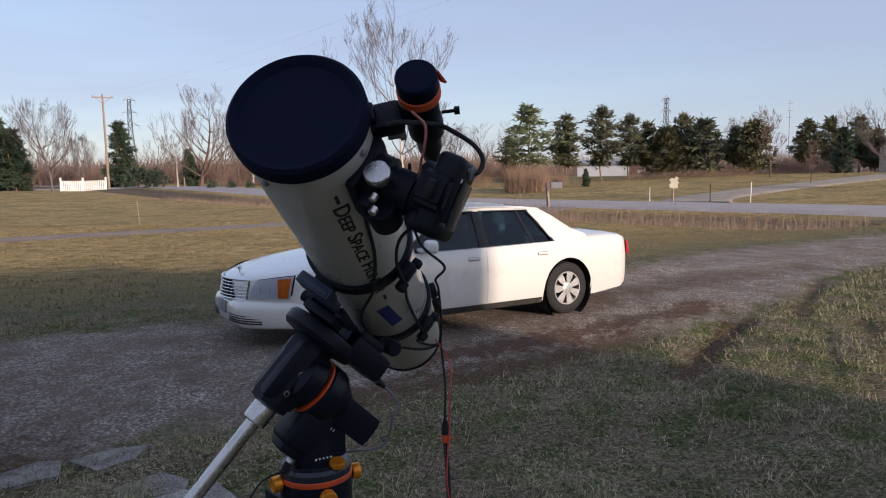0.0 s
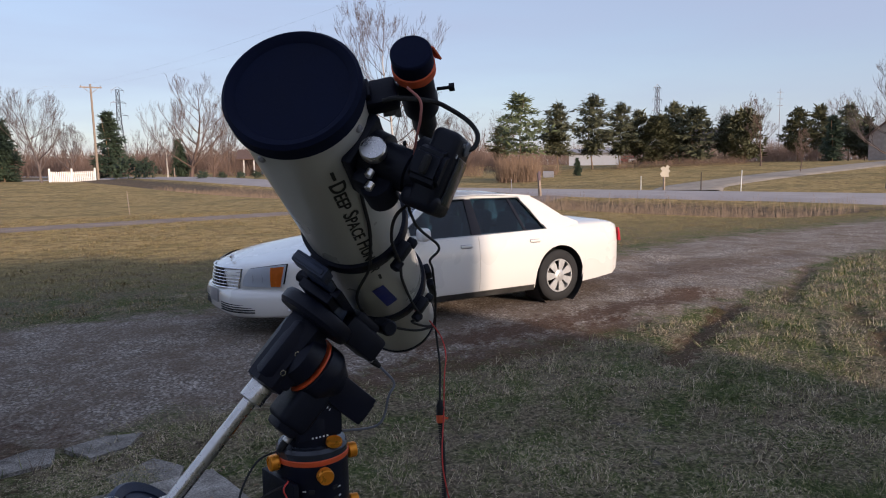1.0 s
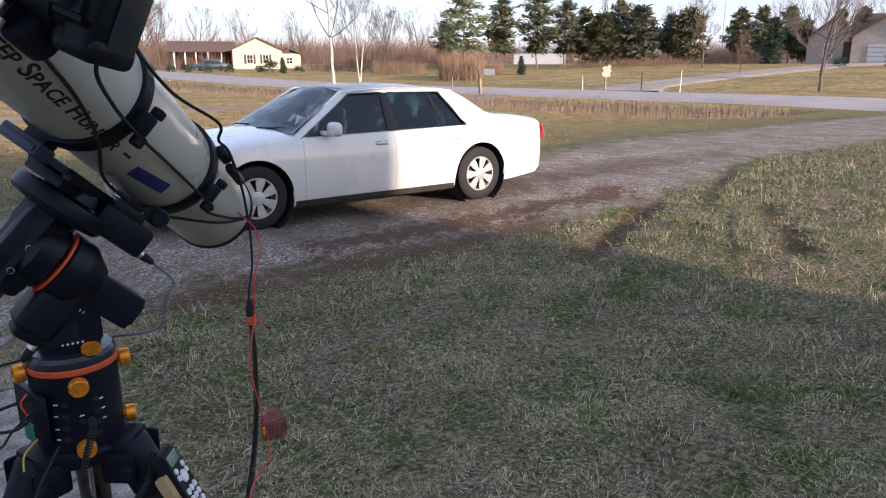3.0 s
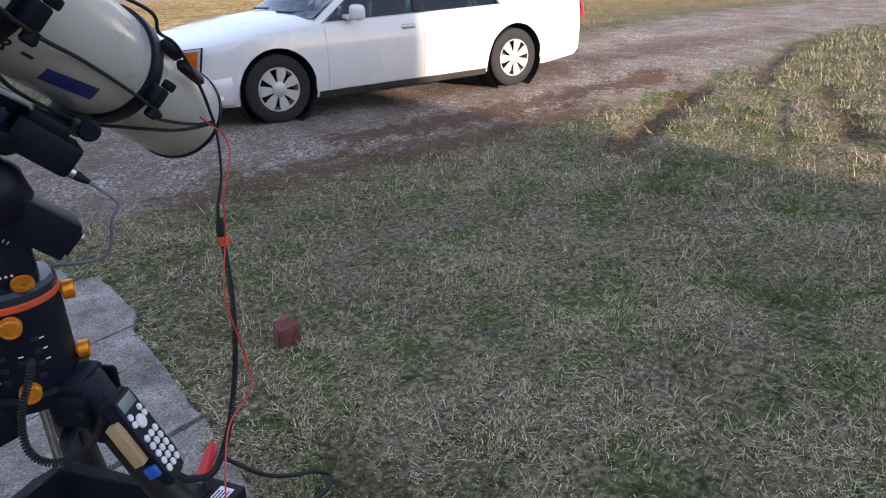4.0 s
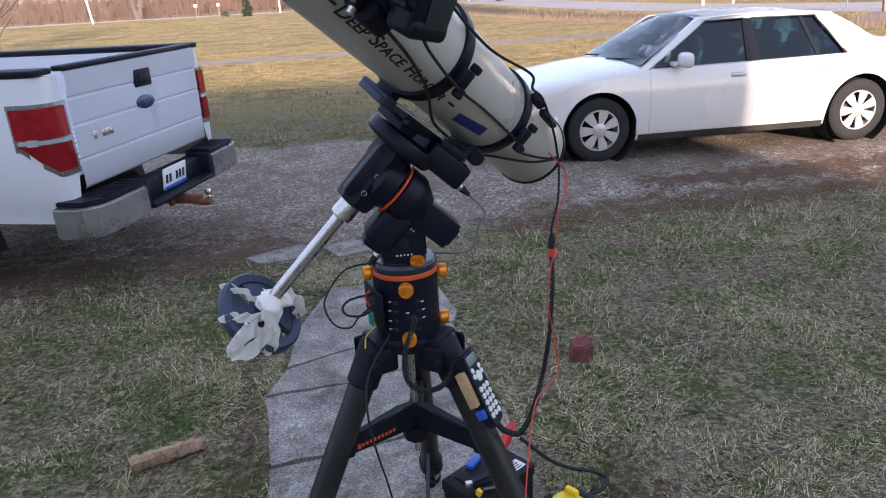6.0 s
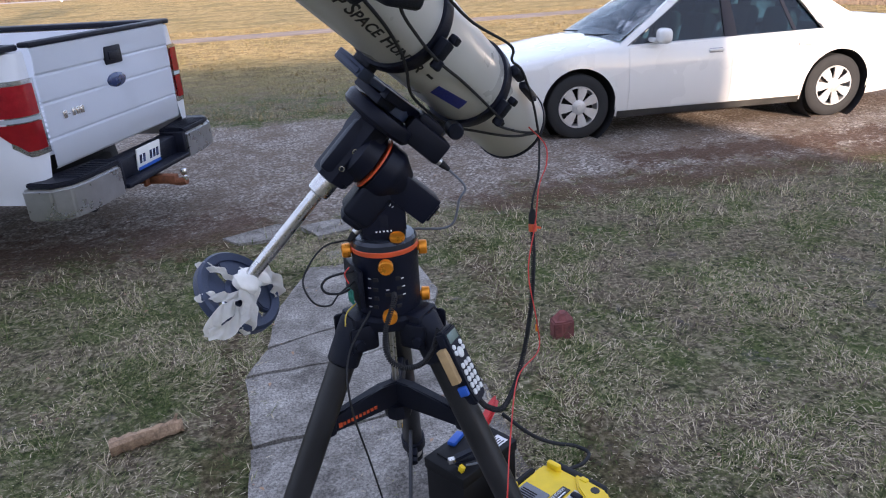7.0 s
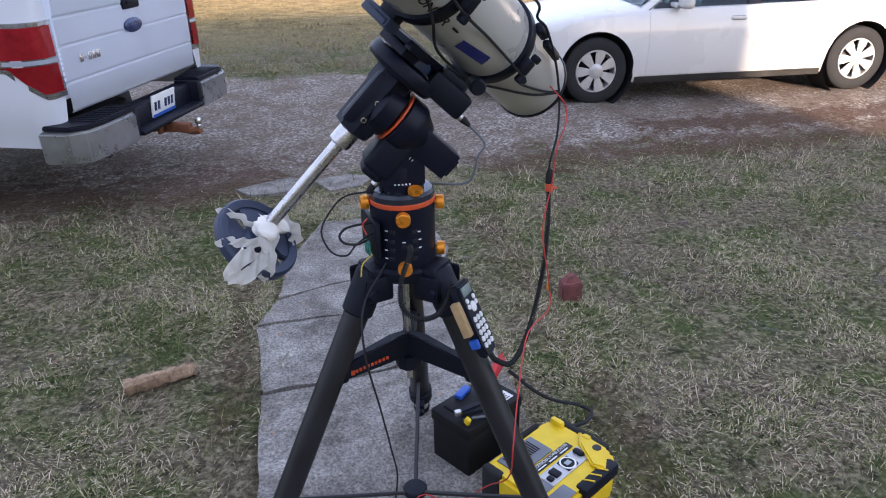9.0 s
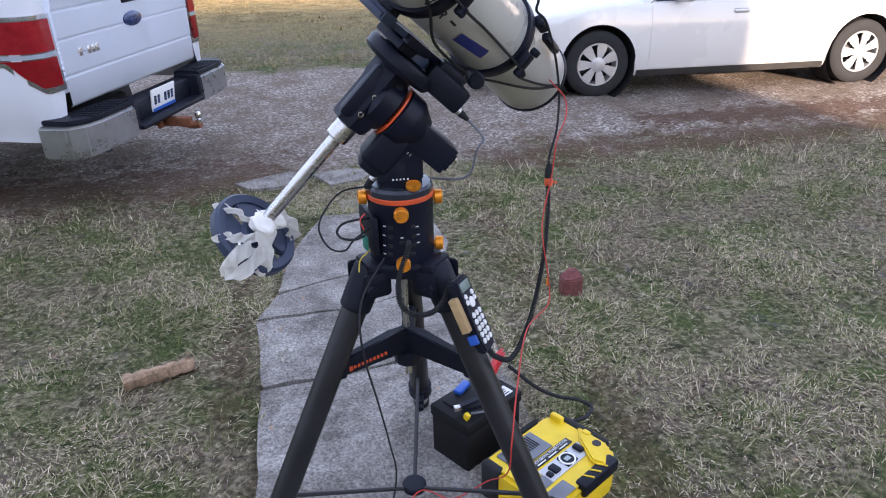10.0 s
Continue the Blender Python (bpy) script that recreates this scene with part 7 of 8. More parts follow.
hp = polar(20.2, 122)
hl = mat_axes(hp, Vector((.94, -.34, 0)), Vector((.34, .94, 0)), Vector((0, 0, 1)))
farm = thing("house", tuple(hp), "cream sided house with a brown roof and dark porch", "house")
bm = B()
wall_box(bm, hl @ pose(4.2, 0, 0), 7.5, 9, 2.9)
gable_end(bm, hl @ pose(4.2, 0, 0) @ pose(0, 0, 0, 0, 0, 90), 7.5, 2.9, 1.9, -4.5)
gable_end(bm, hl @ pose(4.2, 0, 0) @ pose(0, 0, 0, 0, 0, 90), 7.5, 2.9, 1.9, 4.4)
wall_box(bm, hl @ pose(9.5, 1.5, 0), 3.2, 5, 2.4)
part("wall", bm, cream_siding, farm, smooth=False)
bm = B()
for m_, ln_, w_, h_, rise in ((hl @ pose(4.2, 0, 0, 0, 0, 90), 9, 7.5, 2.9, 1.95), (hl @ pose(-4.2, 1.5, 0), 9.5, 7.5, 2.7, 1.6), (hl @ pose(9.5, 1.5, 0, 0, 0, 90), 5, 3.2, 2.4, .8)):
    bm = B()
    gable(bm, m_, ln_, w_, h_, rise)
    part("roof", bm, brown_shingle, farm, smooth=False)
bm = B()
wall_box(bm, hl @ pose(-4.0, 3.2, 0), 8.6, 4, 2.6)
part("porch_wall", bm, dark_wood, farm, smooth=False)
for x in (-8.2, -6.6, -5.0, -3.2, -1.2):
    bm = B()
    add_box(bm, (.2, .2, 2.7), hl @ pose(x, -2.2, 1.35))
    part("porch_post", bm, white_paint, farm, smooth=False)
for x in (3.0, 5.4):
    window(farm, hl @ pose(x, -4.55, 1.5), .9, 1.3, brown_shingle)
window(farm, hl @ pose(9.3, -1.05, 1.3), 1.0, 1.0)

hp = polar(66.3, 100)
hr = mat_axes(hp, Vector((.30, -.954, 0)), Vector((.954, .30, 0)), Vector((0, 0, 1)))
brickhouse = thing("house", tuple(hp), "grey brick house with gables and a white garage door", "house")
bm = B()
wall_box(bm, hr @ pose(3.0, 1, 0), 8.0, 9, 3.0)
gable_end(bm, hr @ pose(3.0, 1, 0) @ pose(0, 0, 0, 0, 0, 90), 8.0, 3.0, 3.0, -4.5)
wall_box(bm, hr @ pose(-3.4, 2.2, 0), 5.0, 8, 3.0)
gable_end(bm, hr @ pose(-3.4, 2.2, 0) @ pose(0, 0, 0, 0, 0, 90), 5.0, 3.0, 2.4, -4.0)
wall_box(bm, hr @ pose(13, 2.5, 0), 12.0, 8, 2.9)
part("wall", bm, grey_brick, brickhouse, smooth=False)
bm = B()
for m_, ln_, w_, h_, rise in ((hr @ pose(3.0, 1, 0, 0, 0, 90), 9, 8.0, 3.0, 3.05), (hr @ pose(-3.4, 2.2, 0, 0, 0, 90), 8, 5.0, 3.0, 2.45), (hr @ pose(8.6, 4.5, 0), 20.5, 8, 2.9, 3.2)):
    bm = B()
    gable(bm, m_, ln_, w_, h_, rise)
    part("roof", bm, brown_shingle, brickhouse, smooth=False)
bm = B()
add_box(bm, (5.0, .10, 2.1), hr @ pose(3.2, -3.52, 1.05))
door_ = part("garage_door", bm, garage_white, brickhouse, smooth=False)
for k in range(4):
    bm = B()
    add_box(bm, (4.9, .04, .03), hr @ pose(3.2, -3.59, .3 + .5 * k))
    part("door_seam", bm, grey_metal, door_, smooth=False)
bm = B()
add_box(bm, (1.3, .3, 2.5), hr @ pose(-1.35, -1.85, 1.25))
part("entrance", bm, dark_wood, brickhouse, smooth=False)
window(brickhouse, hr @ pose(-3.6, -1.83, 1.5), .9, 1.5)
window(brickhouse, hr @ pose(-3.4, -1.83, 3.6), .6, .7)

hp = polar(53.2, 150)
hb_ = mat_axes(hp, Vector((.62, -.78, 0)), Vector((.78, .62, 0)), Vector((0, 0, 1)))
barn = thing("house", tuple(hp), "distant house with a dark grey roof behind the pines", "house")
bm = B()
wall_box(bm, hb_, 10, 8, 4.0)
part("wall", bm, cream_siding, barn, smooth=False)
bm = B()
gable(bm, hb_, 10, 8, 4.0, 2.6)
part("roof", bm, surface("slate_roof", (.06, .06, .07), .9), barn, smooth=False)
hp = polar(44.0, 118)
hg = mat_axes(hp, Vector((.70, -.71, 0)), Vector((.71, .70, 0)), Vector((0, 0, 1)))
shed = thing("garage", tuple(hp), "low white outbuilding behind the pines", "garage")
bm = B()
wall_box(bm, hg, 8, 6, 1.9)
part("wall", bm, garage_white, shed, smooth=False)
bm = B()
gable(bm, hg, 8, 6, 1.9, .7)
part("roof", bm, grey_metal, shed, smooth=False)


def far_car(name, at, way, paint, label, cabin, pickup=False):
    c = thing(name, tuple(at), label, "car")
    w = Vector((way[0], way[1], 0)).normalized()
    m = mat_axes(at, w, Vector((-w.y, w.x, 0)), Vector((0, 0, 1)))
    bm = B()
    add_box(bm, (4.6, 1.8, .62), m @ pose(0, 0, .68), .14)
    add_box(bm, (2.4 if not pickup else 1.5, 1.6, .62), m @ pose(cabin, 0, 1.25), .2)
    part("body", bm, paint, c)
    bm = B()
    add_box(bm, (2.1 if not pickup else 1.3, 1.66, .38), m @ pose(cabin, 0, 1.24), .1)
    part("windows", bm, dark_pane, c)
    for x in (-1.4, 1.4):
        for y in (-.85, .85):
            bm = B()
            lathe(bm, [(.16, -.1), (.33, -.1), (.35, -.06), (.35, .06), (.33, .1), (.16, .1)], m @ pose(x, y, .35, 90), 20)
            part("wheel", bm, rubber, c)
    return c


far_car("suv_car", polar(18.8, 108), (.94, -.34), blue_car_paint, "dark blue sport utility vehicle by the porch", .3)
far_car("parked_car", polar(46.6, 145), (.7, -.7), red_car_paint, "red car parked behind the pines", .1)
far_car("parked_car", polar(47.5, 140), (.7, -.7), white_car_paint, "white car parked behind the pines", .1)
far_car("pickup_car", polar(-25.3, 97), (1, .12), red_car_paint, "red pickup truck on the side road", -.3, True)

# ---- poles, posts and fences ----
pole = thing("utility_pole", tuple(polar(6.0, 100)), "wooden utility pole with a crossarm", "utility pole")
b = polar(6.0, 100)
bm = B()
pipe(bm, [b, b + Vector((-.15, 0, 11.9))], .17, 10, .11)
part("mast", bm, weathered_wood, pole)
bm = B()
add_box(bm, (2.5, .12, .14), pose(b.x - .15, b.y - .1, b.z + 11.5))
pipe(bm, [(b.x - .15, b.y - .15, b.z + 10.7), (b.x - 1.0, b.y - .15, b.z + 11.45)], .03, 6)
pipe(bm, [(b.x - .15, b.y - .15, b.z + 10.7), (b.x + .7, b.y - .15, b.z + 11.45)], .03, 6)
arm = part("crossarm", bm, weathered_wood, pole)
for q in (-1.1, 0, 1.1):
    bm = B()
    lathe(bm, [(.03, 0), (.06, .05), (.04, .2)], pose(b.x - .15 + q, b.y - .1, b.z + 11.56), 8)
    part("insulator", bm, grey_metal, arm)
for q in (-1.1, 1.1):
    for s, e in ((1, Vector((20, -25, 0))), (-1, polar(-32, 115))):
        pts = [Vector((b.x - .15 + q, b.y - .1, b.z + 11.75)).lerp(Vector((e.x + q, e.y, 11.5)), f) - Vector((0, 0, 1.6 * 4 * f * (1 - f))) for f in np.linspace(0, 1, 14)]
        w = thing("power_line", tuple(pts[0]), "thin overhead power line", "wire")
        bm = B()
        pipe(bm, pts, .0032, 3)
        part("wire", bm, grey_metal, w)


def pylon(at, h, label):
    p = thing("pylon", tuple(at), label, "pylon")
    bm = B()
    lv = [0, .25, .45, .6, .7, .8, .9, 1.0]
    hw = [.085, .058, .038, .026, .024, .022, .02, .018]
    cor = lambda i, s: Vector(at) + Vector((s[0] * hw[i] * h, s[1] * hw[i] * h, lv[i] * h))
    cs = ((-1, -1), (1, -1), (1, 1), (-1, 1))
    for i in range(len(lv) - 1):
        for k in range(4):
            a, b_ = cs[k], cs[(k + 1) % 4]
            for s, e in ((cor(i, a), cor(i + 1, a)), (cor(i, a), cor(i + 1, b_)), (cor(i, b_), cor(i + 1, a)), (cor(i + 1, a), cor(i + 1, b_))):
                pipe(bm, [s, e], .11, 3)
    for f, w in ((.70, .10), (.85, .085), (1.0, .07)):
        for s in (-1, 1):
            c = Vector(at) + Vector((0, 0, f * h))
            pipe(bm, [c, c + Vector((s * w * h, 0, -.01 * h))], .14, 3)
            pipe(bm, [c + Vector((0, 0, .035 * h)), c + Vector((s * w * h, 0, -.01 * h))], .1, 3)
            pipe(bm, [c + Vector((s * w * h, 0, -.01 * h)), c + Vector((s * w * h, 0, -.05 * h))], .1, 3)
    part("lattice", bm, galvanised, p)


pylon(polar(7.7, 420), 44, "tall steel lattice pylon on the skyline")
pylon(polar(48.7, 430), 43.5, "tall steel lattice pylon on the skyline")
mast = polar(57.2, 190)
am = thing("antenna_mast", tuple(mast), "thin radio mast above the trees", "mast")
bm = B()
pipe(bm, [mast, mast + Vector((0, 0, 17))], .12, 5, .05)
for k in range(3):
    add_box(bm, (1.4, .1, .1), pose(mast.x, mast.y, mast.z + 13 + 1.6 * k, 0, 0, -40))
part("mast", bm, grey_metal, am)

fence = thing("picket_fence", tuple(polar(4.4, 94)), "short white picket fence at the road corner", "fence")
f0, f1, f2 = polar(2.9, 90), polar(4.3, 89), polar(5.8, 96)
for a, c in ((f0, f1), (f1, f2)):
    n = 12
    for k in range(n):
        q = a.lerp(c, k / n)
        bm = B()
        add_box(bm, (.12, .04, 1.15), pose(q.x, q.y, q.z + .58))
        part("picket", bm, white_paint, fence, smooth=False)
    for z in (.35, .9):
        bm = B()
        pipe(bm, [a + Vector((0, .04, z)), c + Vector((0, .04, z))], .05, 4)
        part("rail", bm, white_paint, fence, smooth=False)
for q in (f0, f1, f2):
    bm = B()
    add_box(bm, (.18, .18, 1.5), pose(q.x, q.y, q.z + .75))
    part("post", bm, white_paint, fence, smooth=False)

mb = polar(39.5, 40)
mail = thing("mailbox", tuple(mb), "grey mailbox on a weathered post by the road", "mailbox")
bm = B()
add_box(bm, (.14, .14, 1.35), pose(mb.x, mb.y, mb.z + .65, 0, -4, 0), .01)
part("post", bm, weathered_wood, mail)
bm = B()
prism(bm, [(-.14, 0), (.14, 0), (.14, .22), (.09, .32), (0, .36), (-.09, .32), (-.14, .22)], .6, mat_axes(mb + Vector((.35, .1, 1.05)), Vector((.7, .7, 0)), Vector((0, 0, 1)), Vector((.7, -.7, 0))), .01)
part("box", bm, grey_metal, mail)
bm = B()
add_box(bm, (.16, .05, .5), pose(mb.x - .06, mb.y - .06, mb.z + 1.15), .01)
part("paper_tube", bm, surface("purple_grey", (.10, .06, .08), .6), mail)
bp = polar(49.1, 46.5)
sign = thing("sign_post", tuple(bp), "pale wooden cut-out sign on a post", "sign")
bm = B()
add_box(bm, (.11, .11, 1.1), pose(bp.x, bp.y, bp.z + .55), .01)
part("post", bm, weathered_wood, sign)
bm = B()
prism(bm, [(-.2, 0), (.25, 0), (.22, .25), (.34, .35), (.2, .48), (.3, .62), (.12, .75), (.05, .58), (-.1, .66), (-.28, .52), (-.15, .35), (-.3, .2)], .04, mat_axes(bp + Vector((0, -.06, .95)), Vector((.7, -.7, 0)), Vector((0, 0, 1)), Vector((-.7, -.7, 0))), .005)
part("board", bm, cream_siding, sign)


def stake(az, d, h, r, material, label, lean=0.0):
    p = polar(az, d)
    t = thing("marker_stake", tuple(p), label, "stake")
    bm = B()
    pipe(bm, [p, p + Vector((lean, 0, h))], r, 6, r * .8)
    part("rod", bm, material, t)


stake(47.4, 47.5, 1.0, .03, white_paint, "thin white marker stake by the road")
stake(51.8, 47.0, 1.2, .04, dark_wood, "dark driveway marker stake")
stake(54.6, 46.0, 1.3, .03, white_paint, "thin white driveway marker stake", .05)
stake(7.8, 33, 1.0, .02, weathered_wood, "thin stake in the field", -.06)
stake(-16.6, 95, 6.0, .12, white_paint, "white leaning post beside the side road", -.6)
stake(-3.6, 96, 5.0, .10, white_paint, "white post beside the side road", -.2)
stake(11.2, 98, 1.3, .10, weathered_wood, "wooden post by the road")
stake(37.3, 44, .9, .03, galvanised, "small metal road marker")
for az in (-9.6, -8.0):
    p = polar(az, 90)
    m2 = thing("mailbox", tuple(p), "pale mailbox on a post at the corner", "mailbox")
    bm = B()
    pipe(bm, [p, p + Vector((0, 0, 1.3))], .06, 6)
    part("post", bm, weathered_wood, m2)
    bm = B()
    add_box(bm, (.35, .6, .35), pose(p.x, p.y, p.z + 1.4), .08)
    part("box", bm, white_paint, m2)

# ---- reeds in the ditch ----
rnd = np.random.RandomState(5)
n = 16000
ry = rnd.uniform(6.5, 60, n) ** 1.0
rd = rnd.normal(5.0, 1.7, n)
rx_ = road_x(ry) - rd
keep = (rd > 1.5) & (rd < 9)
rx_, ry = rx_[keep], ry[keep]
rz = ground_z(rx_, ry)
h = rnd.uniform(.2, .85, len(rx_)) * (1 - .35 * (ry > 30))
lx, ly = rnd.normal(0, .18, len(rx_)) * h, rnd.normal(0, .18, len(rx_)) * h
w = rnd.uniform(.005, .014, len(rx_))
rv = np.stack([np.stack([rx_ - w, ry, rz], 1), np.stack([rx_ + w, ry, rz], 1), np.stack([rx_ + lx, ry + ly, rz + h], 1)], 1).reshape(-1, 3)
tagged(raw("reeds", rv.tolist(), np.arange(len(rv)).reshape(-1, 3).tolist(), dry_reed), "dry tan reeds and weeds standing in the ditch", "reeds", kind="stuff")

# ---- grass, too fine to count ----
def blade_material(name, stops):
    m, t, N, L, bs = node_mat(name)
    geo = N.new("ShaderNodeNewGeometry")
    pat = tex(N, L, geo.outputs["Position"], 2.4, 5, .65)
    wide = tex(N, L, geo.outputs["Position"], .75, 3, .6)
    both = calc(N, L, "ADD", calc(N, L, "MULTIPLY_ADD", pat, 2.1, -.30), calc(N, L, "MULTIPLY_ADD", wide, 2.4, -1.2))
    both = calc(N, L, "ADD", both, calc(N, L, "MULTIPLY_ADD", tex(N, L, geo.outputs["Position"], 15, 5, .75), 1.6, -.80))
    mixv = calc(N, L, "ADD", both, calc(N, L, "MULTIPLY_ADD", geo.outputs["Random Per Island"], .95, -.87), 0, True)
    L.new(ramp(N, L, mixv, stops), bs.inputs["Base Color"])
    bs.inputs["Roughness"].default_value = .8
    bs.inputs["Specular IOR Level"].default_value = .2
    return m


grass_mat = blade_material("grass_blades", [(.05, (.14, .105, .08)), (.12, (.68, .575, .42)), (.27, (.51, .42, .275)), (.42, (.32, .285, .145)), (.60, (.165, .185, .066)), (.92, (.055, .08, .022))])


def blades(n, x0, x1, y0, y1, seed, fall, wide):
    r = np.random.RandomState(seed)
    x, y = r.uniform(x0, x1, n), r.uniform(y0, y1, n)
    d = np.hypot(x + 2.6, y + 7.0)
    drive = np.abs(y - (.3 + 1.7 * step(3, 11, x))) - np.interp(x, [-5, 1], [2.3, 1.75])
    keep = r.uniform(0, 1, n) < np.clip(fall / d, 0, 1) ** 1.6 * np.clip(.5 + drive * 1.4, .02, 1)
    wob = .04 * np.sin(y * 5.3) + .03 * np.sin(y * 13 + 1) + r.normal(0, .025, n)
    slabs = (x > -3.03 + wob) & (x < -2.08 + wob) & (y < -2.82)
    edge = r.uniform(0, 1, n) < .012
    keep &= ~slabs | edge
    patch = np.sin(x * 2.3 + 1.1 * np.sin(y * 1.7)) * np.sin(y * 2.1 + .9 * np.sin(x * 1.3 + 2)) + .5 * np.sin(x * 5.1 + y * 3.7)
    keep &= r.uniform(0, 1, n) < np.clip(.78 + .8 * patch, .06, 1)
    keep &= r.uniform(0, 1, n) < np.clip(1.05 - worn(x, y), .24, 1)
    x, y, d = x[keep], y[keep], d[keep]
    k = len(x)
    z = ground_z(x, y) + bumps(x, y) * np.exp(-(np.hypot(x, y + 2) / 14) ** 2) - worn(x, y, True) - .004
    clumps = np.clip(.9 + .45 * np.sin(x * 3.1 + 1.7 * np.sin(y * 2.3)) * np.sin(y * 3.7 + x) + .3 * np.sin(x * 11 + y * 7) * np.sin(y * 13 - x * 5), .4, 1.8)
    ln = (r.gamma(3.0, .0076, k) + .008) * clumps
    up = np.clip(r.beta(1.2, 3.0, k), .05, .95)
    a = r.uniform(0, 2 * np.pi, k) * .72 + 2.2 * np.sin(x * 4.3 + 2 * np.sin(y * 3.1)) + 1.8 * np.sin(y * 5.7 + x)
    dx, dy = np.cos(a), np.sin(a)
    w = wide * (.6 + .8 * r.uniform(0, 1, k)) * (1 + .10 * d)
    flat = np.sqrt(1 - up ** 2)
    b0 = np.stack([x, y, z], 1)
    mx, my, mz = x + dx * ln * .45 * flat, y + dy * ln * .45 * flat, z + ln * .6 * up
    m0 = np.stack([mx - dy * w, my + dx * w, mz], 1)
    m1 = np.stack([mx + dy * w, my - dx * w, mz], 1)
    tp = np.stack([x + dx * ln * flat * 1.1, y + dy * ln * flat * 1.1, z + ln * up * .85], 1)
    v = np.stack([b0, m1, m0, tp], 1).reshape(-1, 3)
    base = np.arange(k) * 4
    f = np.concatenate([np.stack([base, base + 1, base + 2], 1), np.stack([base + 2, base + 1, base + 3], 1)])
    return v, f


def mesh_of(name, v, f, material):
    me = bpy.data.meshes.new(name)
    me.vertices.add(len(v))
    me.vertices.foreach_set("co", v.astype(np.float32).ravel())
    me.loops.add(len(f) * 3)
    me.loops.foreach_set("vertex_index", f.astype(np.int32).ravel())
    me.polygons.add(len(f))
    me.polygons.foreach_set("loop_start", np.arange(0, len(f) * 3, 3, dtype=np.int32))
    me.update(calc_edges=True)
    me.materials.append(material)
    return new(name, me)


v, f = blades(3100000, -6.0, 8.0, -6.4, 3.5, 21, 3.2, .0014)
tagged(mesh_of("grass", v, f, grass_mat), "short matted winter grass, part green and part straw", "grass", kind="stuff")

# taller dry tufts over the field past the drive
dry_blades = blade_material("dry_blades", [(.10, (.16, .115, .06)), (.35, (.50, .385, .20)), (.60, (.33, .255, .12)), (.90, (.13, .125, .05))])
r = np.random.RandomState(55)
cx, cy = r.uniform(-14, 24, 16000), 2.6 + 22 * r.uniform(0, 1, 16000) ** 1.4
ok = (np.abs(cy - (.3 + 1.7 * step(3, 11, cx))) > 2.4) & (cx < road_x(cy) - 1.0)
cx, cy = np.repeat(cx[ok], 9), np.repeat(cy[ok], 9)
k = len(cx)
x, y = cx + r.normal(0, .09, k), cy + r.normal(0, .09, k)
z, ln, a = ground_z(x, y), r.gamma(3.0, .0085, k) + .012, r.uniform(0, 6.28, k)
w, lean = .003 + .0004 * y, r.uniform(.7, 2.2, k)
tv = np.stack([np.stack([x - np.sin(a) * w, y + np.cos(a) * w, z - .01], 1), np.stack([x + np.sin(a) * w, y - np.cos(a) * w, z - .01], 1), np.stack([x + np.cos(a) * ln * lean, y + np.sin(a) * ln * lean, z + ln], 1)], 1).reshape(-1, 3)
tagged(mesh_of("field_grass", tv, np.arange(k * 3).reshape(-1, 3), dry_blades), "dry yellow tufts of winter grass over the field", "grass", kind="stuff")

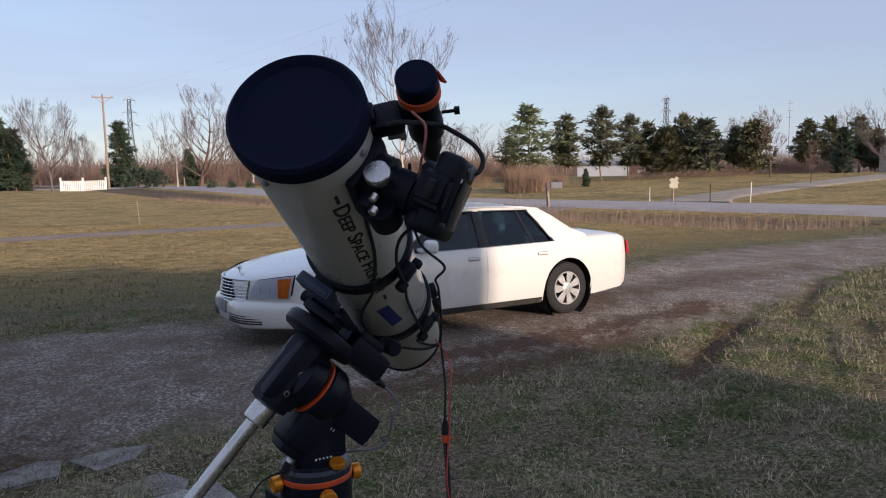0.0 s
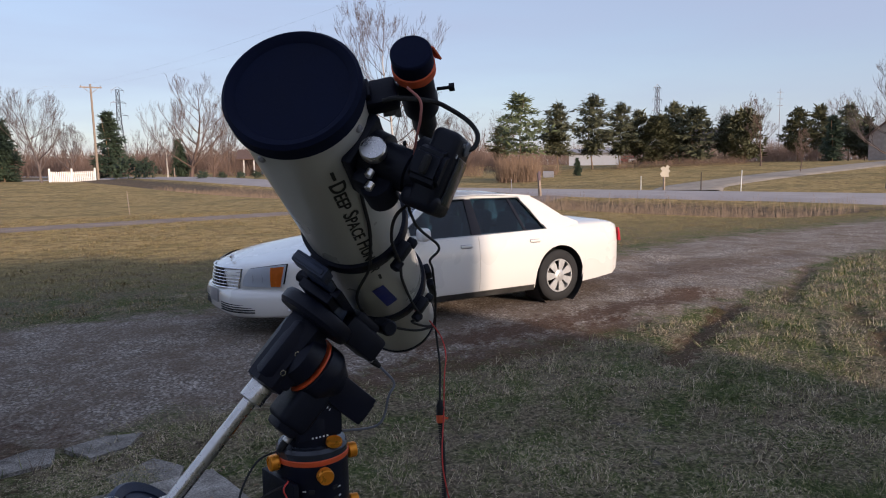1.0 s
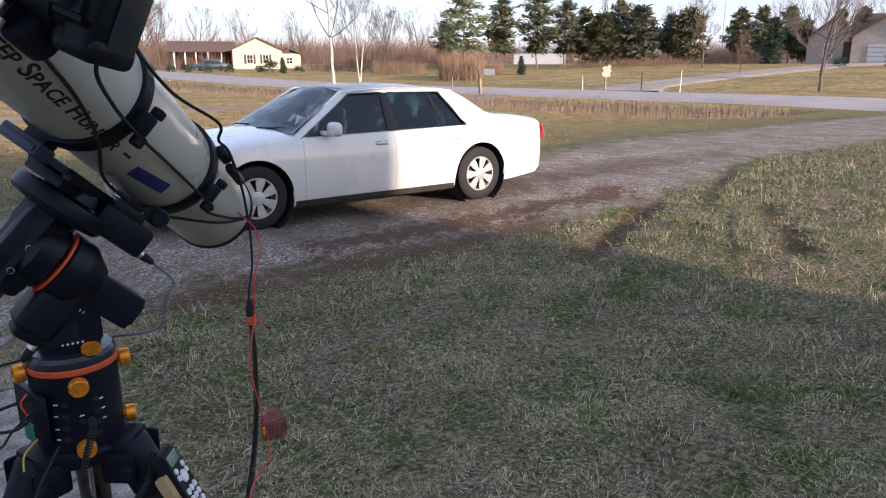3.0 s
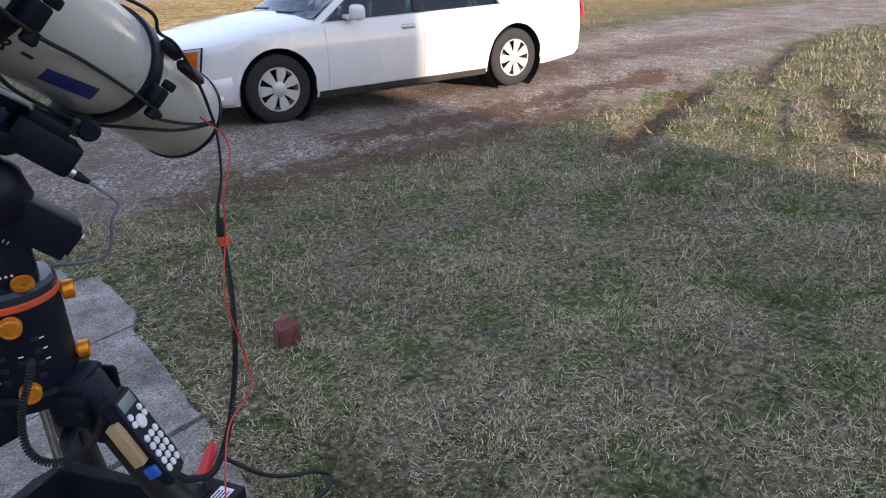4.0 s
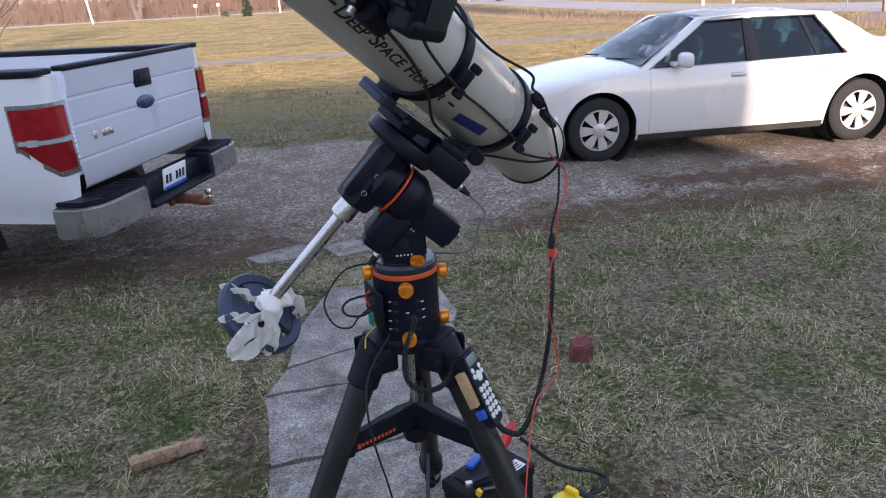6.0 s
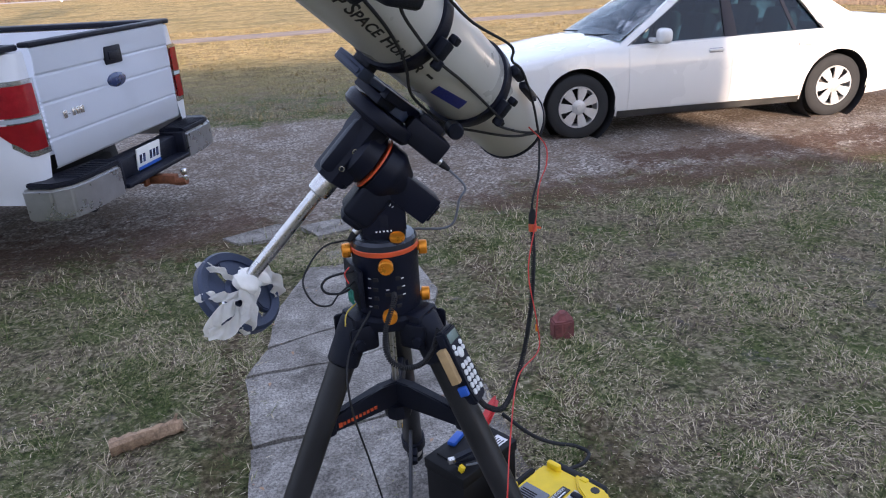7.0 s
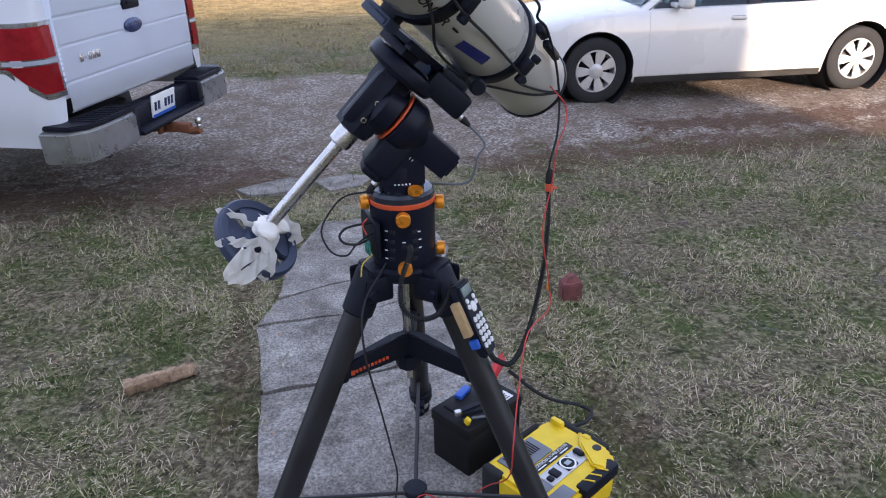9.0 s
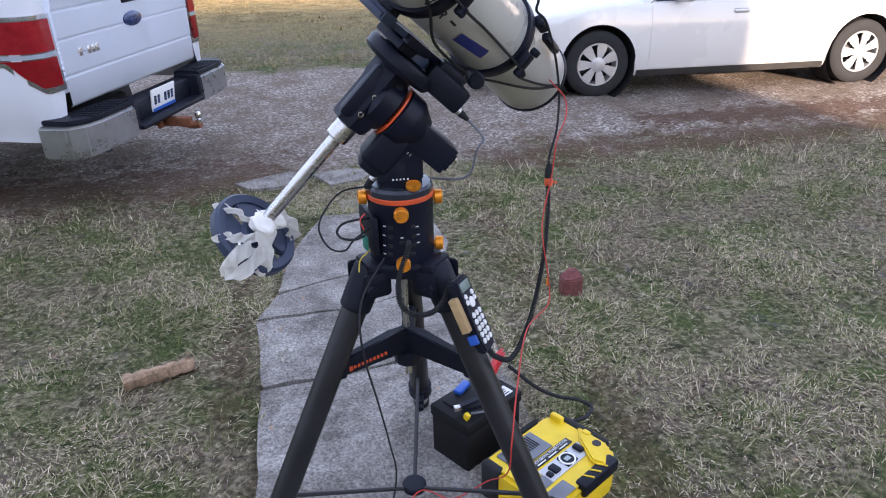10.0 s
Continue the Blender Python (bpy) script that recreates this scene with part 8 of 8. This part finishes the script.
# longer tufts standing out of the mown lawn
r = np.random.RandomState(56)
cx, cy = r.uniform(-6.5, 15, 15000), r.uniform(-6.3, 1.5, 15000)
ok = (np.abs(cy - (.3 + 1.7 * step(3, 11, cx))) > np.interp(cx, [-5, 1], [2.5, 1.95])) & ((cx < -3.1) | (cx > -1.95) | (cy > -2.4))
ok &= (worn(cx, cy) < .3) & (r.uniform(0, 1, 15000) < .55 + .45 * np.sin(cx * 1.9 + 1.3 * np.sin(cy * 1.4)) * np.sin(cy * 2.3 + cx * .6))
cx, cy = np.repeat(cx[ok], 9), np.repeat(cy[ok], 9)
k = len(cx)
x, y = cx + r.normal(0, .035, k), cy + r.normal(0, .035, k)
far_off = np.hypot(x + 2.6, y + 7.0)
z = ground_z(x, y) + bumps(x, y) * np.exp(-(np.hypot(x, y + 2) / 14) ** 2)
ln, a, w = r.gamma(3.0, .012, k) + .015, r.uniform(0, 6.28, k), .0013 + .00035 * far_off
lean = r.uniform(.5, 1.6, k)
tv = np.stack([np.stack([x - np.sin(a) * w, y + np.cos(a) * w, z - .008], 1), np.stack([x + np.sin(a) * w, y - np.cos(a) * w, z - .008], 1), np.stack([x + np.cos(a) * ln * lean, y + np.sin(a) * ln * lean, z + ln], 1)], 1).reshape(-1, 3)
tagged(mesh_of("lawn_tufts", tv, np.arange(k * 3).reshape(-1, 3), grass_mat), "longer green and straw tufts standing out of the lawn", "grass", kind="stuff")

r = np.random.RandomState(77)
k = 900
x, y = r.uniform(-6, 7, k), r.uniform(-6.5, 2.5, k)
s = r.uniform(.006, .018, k)
a = r.uniform(0, 6.28, k)
z = ground_z(x, y) + .018 + r.uniform(0, .012, k)
c, q = np.cos(a) * s, np.sin(a) * s
lv = np.stack([np.stack([x - c, y - q, z], 1), np.stack([x + q * .5, y - c * .5, z + s * .4], 1), np.stack([x + c, y + q, z + s * .2], 1), np.stack([x - q * .5, y + c * .5, z + s * .5], 1)], 1).reshape(-1, 3)
b = np.arange(k) * 4
tagged(mesh_of("litter", lv, np.concatenate([np.stack([b, b + 1, b + 2], 1), np.stack([b, b + 2, b + 3], 1)]), dead_leaf), "bits of dead leaf and bark on the lawn", "leaf litter", kind="stuff")

GROUPS = {"pine_tree": "pines across the road", "bare_tree": "bare trees along the fields", "spruce_tree": "spruces by the road", "birch_tree": "birches", "marker_stake": "stakes along the road", "power_line": "overhead power lines", "mailbox": "roadside mailboxes", "house": "houses across the road"}
for ob in list(scene.objects):
    if ob.parent is None and ob.name.split(".")[0] in GROUPS:
        tagged(ob, group=GROUPS[ob.name.split(".")[0]])
